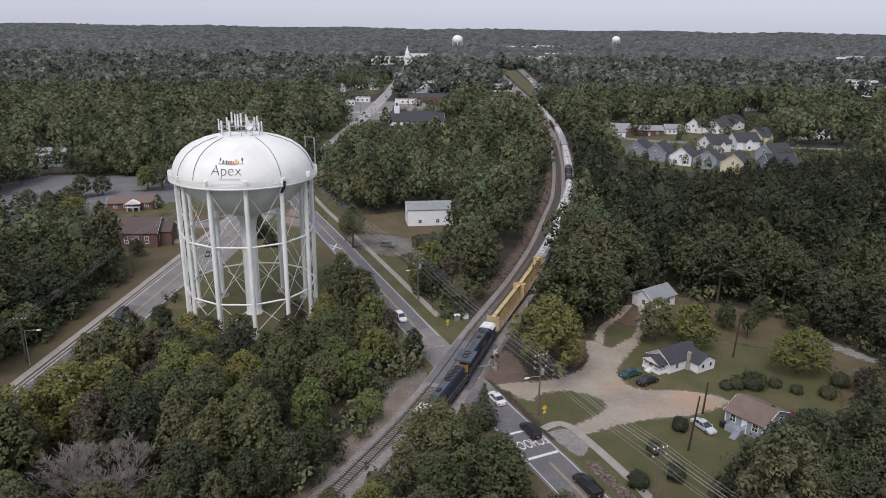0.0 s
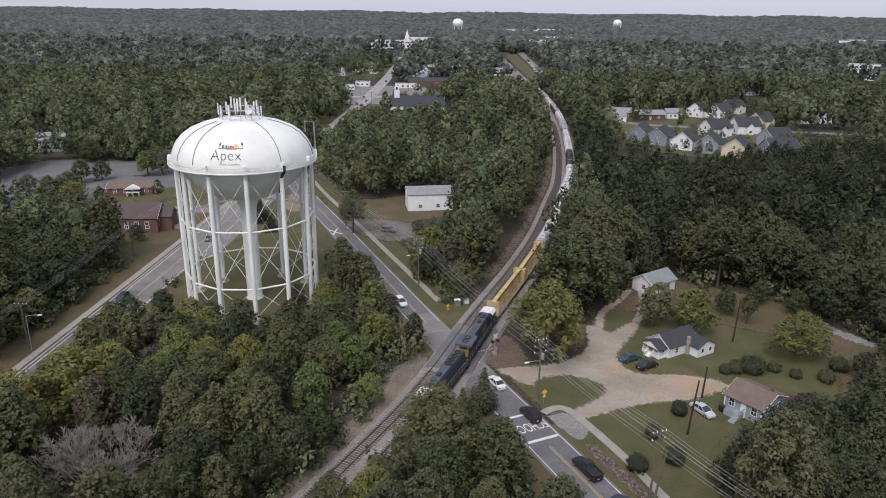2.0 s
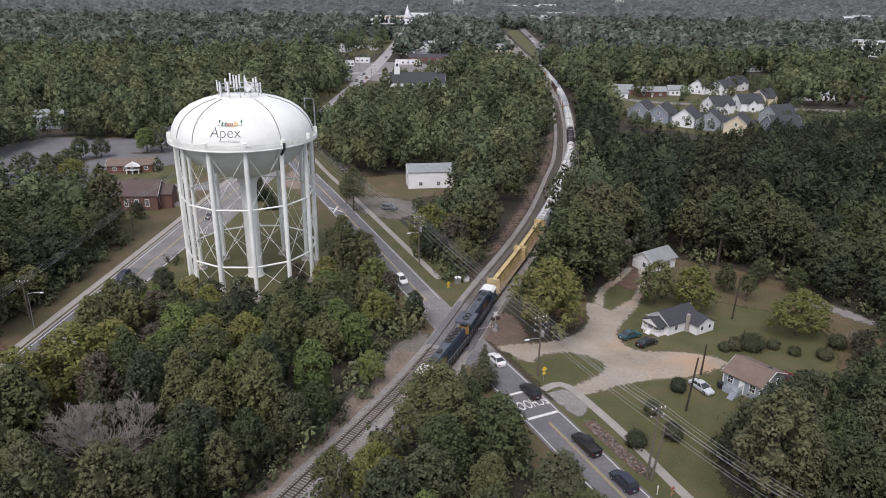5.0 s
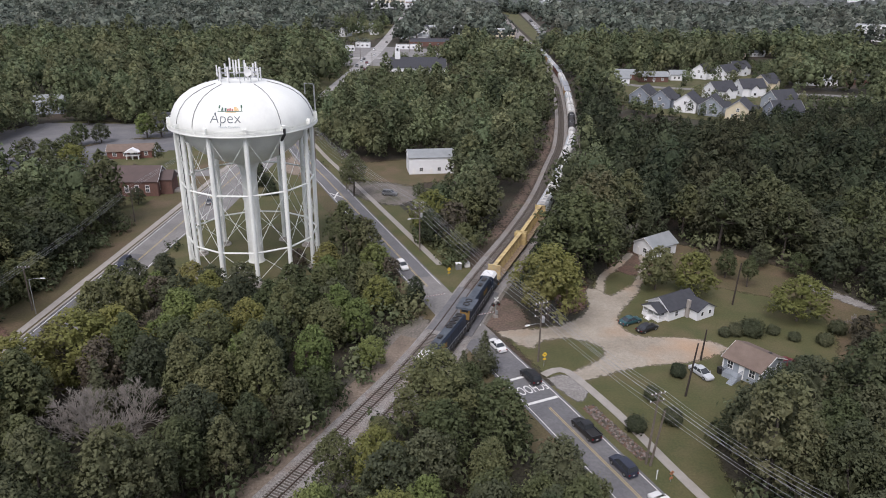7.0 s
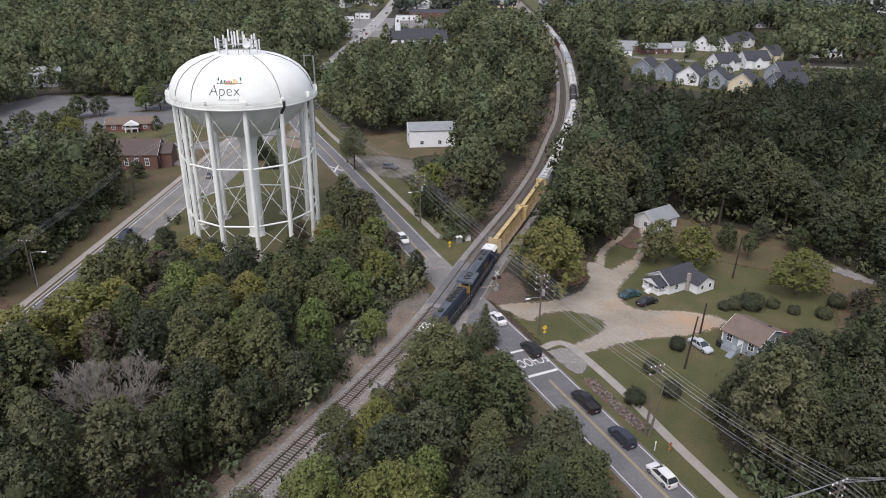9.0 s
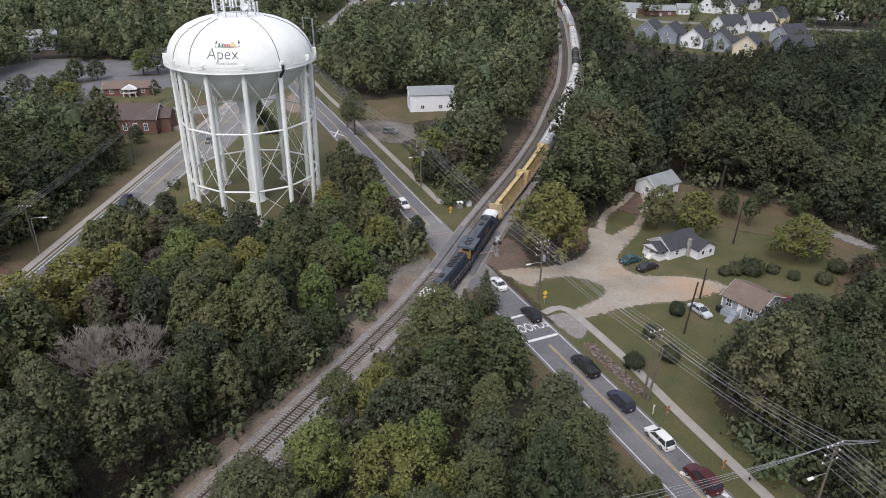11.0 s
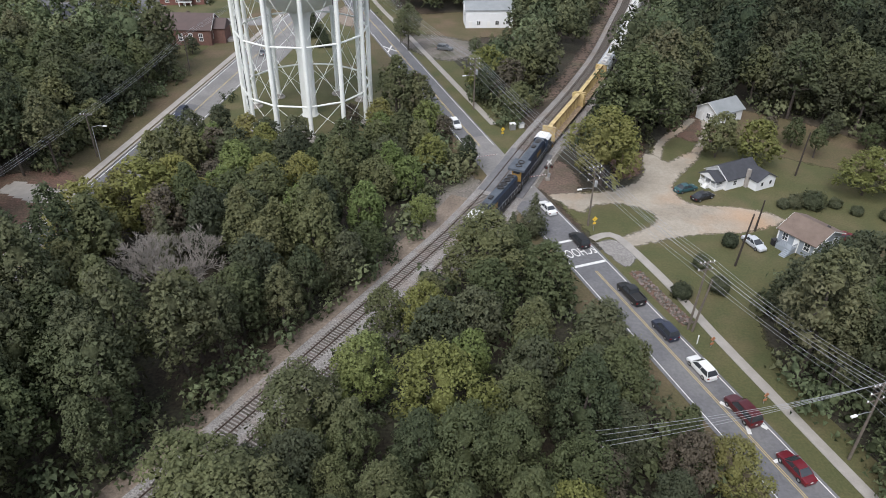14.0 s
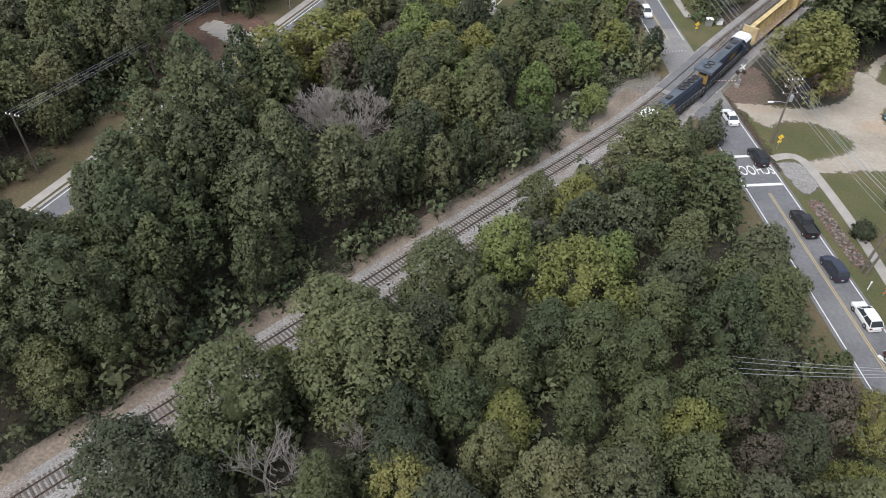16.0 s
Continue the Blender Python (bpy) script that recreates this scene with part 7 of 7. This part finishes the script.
def boxcar(m, mat_, label, L=17.0):
    c = thing("box_wagon", m, label, "railway wagon", "train")
    part("body", Build().box(0, 0, 2.9, 3.0, L - 0.6, 3.2), mat_, c)
    part("roof", Build().loft([[(-1.55, y, 4.5), (0, y, 4.8), (1.55, y, 4.5)] for y in (-L / 2 + 0.2, L / 2 - 0.2)]), M["galvanised"], c, "pale metal roof")
    for s in (-1, 1):
        part("door", Build().box(s * 1.53, 0, 2.85, 0.08, 3.2, 2.9), mat_, c)
        for k in range(10):
            part("rib", Build().box(s * 1.53, -L / 2 + 1 + k * (L - 2) / 9, 2.9, 0.08, 0.12, 3.0), mat_, c)
    part("sill", Build().box(0, 0, 1.2, 2.4, L, 0.3), M["dark_steel"], c)
    truck(c, L / 2 - 2)
    truck(c, -L / 2 + 2)
    return c


def dist_at(line, y):
    d = 0
    for a, c in zip(line, line[1:]):
        if c.y >= y:
            return d + (c - a).length * (y - a.y) / (c.y - a.y)
        d += (c - a).length


at = dist_at(T2, 99.5)


def rolling(L, flip=False):
    """Pose of the next vehicle of the train on its track, local y along the track."""
    global at
    p, _ = along(T2, at + L * 0.15)
    q, _ = along(T2, at + L * 0.85)
    mid = (p + q) / 2
    at += L
    d = (q - p).normalized()
    return pose(mid.x, mid.y, -0.01, 0, 0, math.degrees(math.atan2(-d.x, d.y)) + (180 if flip else 0))


loco(rolling(22.4, True), "dark blue diesel locomotive with white cab roof and yellow nose", False)
loco(rolling(22.4), "dark blue diesel locomotive with yellow end and white cab roof", True)
for k in range(2):
    beam_car(rolling(22.8), "empty faded yellow centre-beam lumber wagon")
for k, (kind, mt, lb) in enumerate((("h", "hopper_grey", "pale blue-grey covered hopper wagon"), ("h", "hopper_white", "dirty white covered hopper wagon"), ("h", "hopper_grey", "pale grey covered hopper wagon"), ("h", "hopper_white", "dirty white covered hopper wagon"), ("h", "hopper_grey", "pale grey covered hopper wagon"),
                                    ("t", "hopper_white", "white tank wagon of the train"), ("t", "dark_steel", "black tank wagon of the train"), ("t", "dark_steel", "black tank wagon of the train"), ("h", "hopper_white", "dirty white covered hopper wagon"), ("h", "hopper_white", "dirty white covered hopper wagon"), ("h", "hopper_grey", "pale grey covered hopper wagon"),
                                    ("b", "box_tan", "tan box wagon of the train"), ("b", "hopper_white", "white box wagon of the train"), ("h", "hopper_grey", "pale grey covered hopper wagon"), ("h", "hopper_white", "dirty white covered hopper wagon"), ("b", "box_brown", "brown box wagon of the train"), ("b", "box_brown", "brown box wagon of the train"), ("h", "hopper_white", "dirty white covered hopper wagon"), ("h", "hopper_grey", "pale grey covered hopper wagon"), ("b", "box_tan", "tan box wagon of the train"), ("h", "hopper_grey", "pale grey covered hopper wagon"), ("b", "box_brown", "brown box wagon of the train"), ("t", "dark_steel", "black tank wagon of the train"), ("h", "hopper_grey", "pale grey covered hopper wagon"))):
    if kind == "h":
        hopper(rolling(18.4), M[mt], lb)
    elif kind == "t":
        tanker(rolling(16.4), M[mt], lb)
    else:
        boxcar(rolling(18.0), M[mt], lb)

# ---------------------------------------------------------------- crossing signals, cabinet, signs


def signal(m, label):
    c = thing("crossing_signal", m, label, "railway signal", "crossing signals")
    part("base", Build().box(0, 0, 0.3, 0.8, 0.8, 0.6), M["concrete"], c)
    part("mast", Build().tube((0, 0, 0), (0, 0, 4.6), 0.09, n=8), M["galvanised"], c)
    for a in (45, -45):
        part("cross_blade", Build().box(0, -0.12, 4.0, 1.3, 0.04, 0.24, m=Matrix.Translation((0, 0, 4.0)) @ Matrix.Rotation(radians(a), 4, "Y") @ Matrix.Translation((0, 0, -4.0))), M["trim"], c, "white crossbuck blade")
    part("lamp_bar", Build().box(0, -0.1, 2.9, 1.5, 0.08, 0.1), M["dark_steel"], c)
    for s in (-0.6, 0.6):
        for d in (-1, 1):
            lp = part("lamp", Build().tube((s, d * 0.1, 2.9), (s, d * 0.22, 2.9), 0.32, n=14), M["dark_steel"], c, "black round lamp shield")
            part("lens", Build().tube((s, d * 0.2, 2.9), (s, d * 0.24, 2.9), 0.13, n=10), M["lamp_red"], lp)
    part("gate_motor", Build().box(0.25, 0, 1.1, 0.4, 0.5, 0.7), M["galvanised"], c)
    arm = part("gate_arm", Build().box(-3.4, 0.3, 1.15, 6.2, 0.05, 0.12), M["trim"], c, "striped gate arm lowered over the lane")
    for k in range(10):
        part("stripe", Build().box(-0.7 - k * 0.6, 0.3, 1.15, 0.28, 0.06, 0.13), M["lamp_red"], arm, "red stripe")
    return c


signal(pose(10.6, 126.0, 0, 0, 0, 24), "railway crossing signal with crossbuck and lamps beside the road")
signal(pose(-5.6, 132.0, 0, 0, 0, 204), "railway crossing signal with lamps at the wood's edge")
cb = thing("signal_cabinet", pose(3.6, 150.0, 0.03, 0, 0, 20), "grey railway signal cabinet on gravel", "cabinet")
part("body", Build().box(0, 0, 0.7, 1.2, 1.0, 1.4), M["galvanised"], cb)
part("roof", Build().box(0, 0, 1.44, 1.4, 1.2, 0.1), M["trim"], cb)
part("door", Build().box(-0.2, -0.52, 0.7, 0.7, 0.04, 1.2), M["galvanised"], cb)
cb2 = thing("signal_cabinet", pose(5.6, 151.4, 0.03, 0, 0, 20), "small pale signal box beside the cabinet", "cabinet")
part("body", Build().box(0, 0, 0.5, 1.2, 0.9, 1.0), M["trim"], cb2)
part("lid", Build().box(0, 0, 1.04, 1.3, 1.0, 0.08), M["galvanised"], cb2)


def diamond(x, y, turn, label, material, h=2.4, s=0.75):
    c = thing("road_sign", pose(x, y, 0, 0, 0, turn), label, "sign", "road signs")
    part("post", Build().tube((0, 0, 0), (0, 0, h), 0.05, n=6), M["galvanised"], c)
    part("plate", Build().box(0, -0.07, h, s, 0.03, s, m=Matrix.Translation((0, 0, h)) @ Matrix.Rotation(radians(45), 4, "Y") @ Matrix.Translation((0, 0, -h))), material, c)
    part("lower_plate", Build().box(0, -0.07, h - 0.85, 0.6, 0.03, 0.4), material, c)
    part("bar", Build().box(0, -0.09, h, 0.3, 0.01, 0.08), M["dark_steel"], c)


diamond(17.9, 107.6, 20, "yellow diamond warning sign beside the drive", M["sign_yellow"])
diamond(1.4, 146.2, 30, "yellow warning sign beside the footpath", M["sign_yellow"], 1.6)
diamond(31.4, 78.0, 25, "orange work sign on the verge", M["orange"], 1.5, 0.6)
diamond(35.6, 67.6, 25, "orange work sign on the verge", M["orange"], 1.5, 0.6)
for x, y in ((29.6, 78.4), (-84.0, 148.0), (-86.0, 140.0)):
    c = thing("marker_post", pose(x, y, 0), "short white marker post on the verge", "post")
    part("post", Build().tube((0, 0, 0), (0, 0, 1.4), 0.06, n=6), M["trim"], c)
    part("cap", Build().box(0, 0, 1.45, 0.2, 0.06, 0.25), M["trim"], c)

# ---------------------------------------------------------------- utility poles and wires


def pole(x, y, h, turn, arms=3, lamp=None, dark=False, transformer=False, label="weathered wooden utility pole with cross arms", lean=0):
    m = pose(x, y, 0, 0, lean, turn)
    c = thing("utility_pole", m, label, "utility pole", "utility poles")
    part("pole", Build().tube((0, 0, -0.2), (0, 0, h), 0.19, 0.12, n=9), M["dark_pole" if dark else "pole_wood"], c)
    ends = []
    for k in range(arms):
        z = h - 0.35 - k * 1.15
        arm = part("cross_arm", Build().box(0, 0.14, z, 2.5, 0.12, 0.14), M["pole_wood"], c)
        for s in (-1.1, -0.45, 0.45, 1.1) if k == 0 else (-1.1, 1.1):
            part("insulator", Build().lathe([(0.05, 0), (0.09, 0.06), (0.05, 0.12), (0.09, 0.18), (0.03, 0.26)], 8, pose(s, 0.14, z + 0.07)), M["trim"], arm)
            ends.append(m @ Vector((s, 0.14, z + 0.33)))
    if transformer:
        part("transformer", Build().lathe([(0.01, h - 3.9), (0.3, h - 3.9), (0.32, h - 2.9), (0.2, h - 2.8), (0.01, h - 2.75)], 12, pose(0.42, 0, 0)), M["galvanised"], c)
    if lamp is not None:
        lp = part("lamp_arm", Build().pipe([(0, 0, h - 4.2), (-1.2, -0.1, h - 3.9), (-2.4, -0.1, h - 3.9)], 0.05, 5), M["galvanised"], c)
        part("lamp_head", Build().box(-2.7, -0.1, h - 3.92, 0.8, 0.3, 0.16), M["trim"], lp)
    return ends


def wire(p, q, sag=0.8, r=0.021):
    pts = [p.lerp(q, k / 10) - Vector((0, 0, 4 * sag * (k / 10) * (1 - k / 10))) for k in range(11)]
    c = thing("wire", Matrix.Translation(pts[0]), "thin pale overhead wire between poles", "wire", "overhead wires")
    part("strand", Build().pipe([x - pts[0] for x in pts], r, 5), M["wire"], c)


RT = 24
e0 = pole(-46, 247, 11.5, RT)
e1 = pole(-30.1, 210.6, 11.4, RT)
e2 = pole(-5.7, 160.9, 12.6, RT, lamp=1, transformer=True)
e3 = pole(17.1, 109.2, 11.7, RT, lamp=1, transformer=True, label="weathered utility pole with a street lamp beside the drive")
e4 = pole(29.0, 81.6, 11.7, RT, 2, label="leaning pair of utility poles at the ditch", lean=3)
pole(29.5, 81.2, 9.0, RT, 0, label="short brace pole beside the ditch", lean=8)
e5 = pole(42.9, 59.3, 12.0, RT, 3, lamp=1)
e6 = pole(64, 12, 12.0, RT)
e7 = pole(84, -30, 12.0, RT)
for a, c in ((e0, e1), (e1, e2), (e2, e3), (e5, e6), (e6, e7)):
    for p, q in zip(a, c):
        wire(p, q)
for p, q in zip(e3, e4):
    wire(p, q)
for p, q in zip(e4, e5):
    wire(p, q)
for p, q in zip(e3[-2:], e5[-2:]):
    wire(p, q, 1.2)
side = pole(11.9, 51.2, 9.2, -60, 1, label="utility pole hidden among the trees")
far_side = pole(84, 66, 11.5, -80, 1)
for p, q in zip(side, e5):
    wire(p, q, 0.7)
for p, q in zip(e5, far_side):
    wire(p, q, 0.7)
l0 = pole(-87, 60, 10.5, 3, 1)
l1 = pole(-82.0, 126.6, 9.6, 3, 1, lamp=None)
l2 = pole(-83.2, 179.7, 9.6, 3, 1)
l3 = pole(-80, 240, 10.5, 3, 1)
for a, c in ((l0, l1), (l1, l2), (l2, l3)):
    for p, q in zip(a, c):
        wire(p, q, 0.7)
pole(40.0, 98.8, 9.9, 0, 0, dark=True, label="dark bare pole standing on the lawn", lean=4)
pole(46.3, 110.3, 6.2, 0, 0, dark=True, label="thin dark pole beside the drive", lean=2)
pole(60.5, 133.0, 9.5, 0, 0, dark=True, label="dark bare pole behind the white house", lean=2)
pole(-23.0, 157.0, 7.5, 0, 0, label="plain pole at the wood's edge by the road")
ll = thing("street_lamp", pose(-80.6, 125.2, 0, 0, 0, 0), "grey street lamp leaning over the road verge", "street lamp")
part("post", Build().tube((0, 0, 0), (0.1, 0, 7.4), 0.09, 0.06, n=7), M["galvanised"], ll)
lp = part("arm", Build().pipe([(0.1, 0, 7.4), (1.4, 0, 7.7), (2.6, 0, 7.7)], 0.05, 5), M["galvanised"], ll)
part("lamp_head", Build().box(2.9, 0, 7.7, 0.8, 0.3, 0.16), M["trim"], lp)

for x, y in ((-62.5, 535), (-47.0, 466), (-62, 644), (-29, 588), (-75, 470), (-73.5, 400), (-52, 400)):
    pole(x, y, 12.5, 0, arms=1, label="utility pole beside the town street")

# ---------------------------------------------------------------- shrubs, stones


def shrub(x, y, h, w, leaf, label, seed):
    rs = np.random.RandomState(seed)
    vs, fs, ns = foliage(rs, lobes(rs, "shrub", h, w), 1500, 0.2, inner=7, core_size=0.8)
    c = thing("shrub", pose(x, y, 0), label, "shrub", "garden shrubs")
    part("foliage", leaf_mesh("foliage", vs, fs, ns, M[leaf]), None, c)
    part("stem", Build().tube((0, 0, -0.05), (0, 0, h * 0.5), 0.08, n=5), M["bark"], c)


for k, (x, y, h, w) in enumerate(((29.4, 89.2, 2.6, 2.7), (35.4, 91.0, 2.7, 2.7), (34.2, 97.6, 2.3, 2.2), (40.5, 104.8, 2.5, 2.4), (59.0, 120.0, 2.6, 4.4), (55.9, 119.8, 2.2, 2.6), (53.8, 119.4, 1.6, 1.8), (71.4, 116.6, 2.0, 2.6), (63.5, 120.5, 1.5, 2.0), (55.2, 101.0, 1.2, 1.4), (66.5, 118.0, 1.4, 1.8), (76, 121, 2.4, 3.0))):
    shrub(x, y, h, w, "leaf_dark", "rounded dark green shrub on the lawn", 60 + k)
rs = random.Random(3)
STONES = []
for k in range(4):
    st = Build().lathe([(0.01, -0.22), (0.3, -0.12), (0.36, 0.06), (0.22, 0.22), (0.01, 0.25)], 6)
    st.v = [(x * rs.uniform(0.75, 1.3), y * rs.uniform(0.75, 1.3), z * rs.uniform(0.8, 1.2)) for x, y, z in st.v]
    STONES.append(st.mesh("stone", M["rock"]))
ditch = tagged(new("riprap_ditch"), "ditch filled with loose grey brown stones", "ditch", kind="structure")
part("bed", ribbon(spline([(23.2, 95.4), (25.8, 89.6), (29.2, 82.6)], 1.0), -1.3, 0.9, 0.05), M["clay"], ditch)
for k in range(260):
    t = rs.random()
    p, d = along(spline([(23.2, 95.4), (25.8, 89.6), (29.2, 82.6)], 1.0), t * 14.0)
    s = part("stone", STONES[k % 4], None, ditch)
    u = rs.uniform(-1.2, 0.8)
    s.matrix_basis = pose(p.x + d.y * u, p.y - d.x * u, 0.12, rs.uniform(0, 40), rs.uniform(0, 40), rs.uniform(0, 360)) @ Matrix.Diagonal([rs.uniform(0.35, 0.75)] * 3 + [1])

# ---------------------------------------------------------------- ties
TIE = Build().box(0, 0, 0, 2.6, 0.24, 0.18).mesh("tie", M["tie_wood"])
for tr, line in tracks:
    total = sum((c - a).length for a, c in zip(line, line[1:]))
    d0 = dist_at(line, 12)
    d, n, rest = d0, 0, Build()
    rt = random.Random(8)
    while d < dist_at(line, 420):
        p, v = along(line, d)
        ang = math.degrees(math.atan2(-v.x, v.y)) + rt.uniform(-1.2, 1.2)
        if p.y < 118.5 or p.y > 138.5:
            if p.y < 165 and n < 300:
                o = part("tie", TIE, None, tr)
                o.matrix_basis = pose(p.x, p.y, 0.225, 0, 0, ang)
                n += 1
            else:
                rest.box(p.x, p.y, 0.225, 2.6, 0.24, 0.18, rz=ang)
        d += 0.53
    tagged(part("far_ties", rest, M["tie_wood"], tr), kind="stuff")
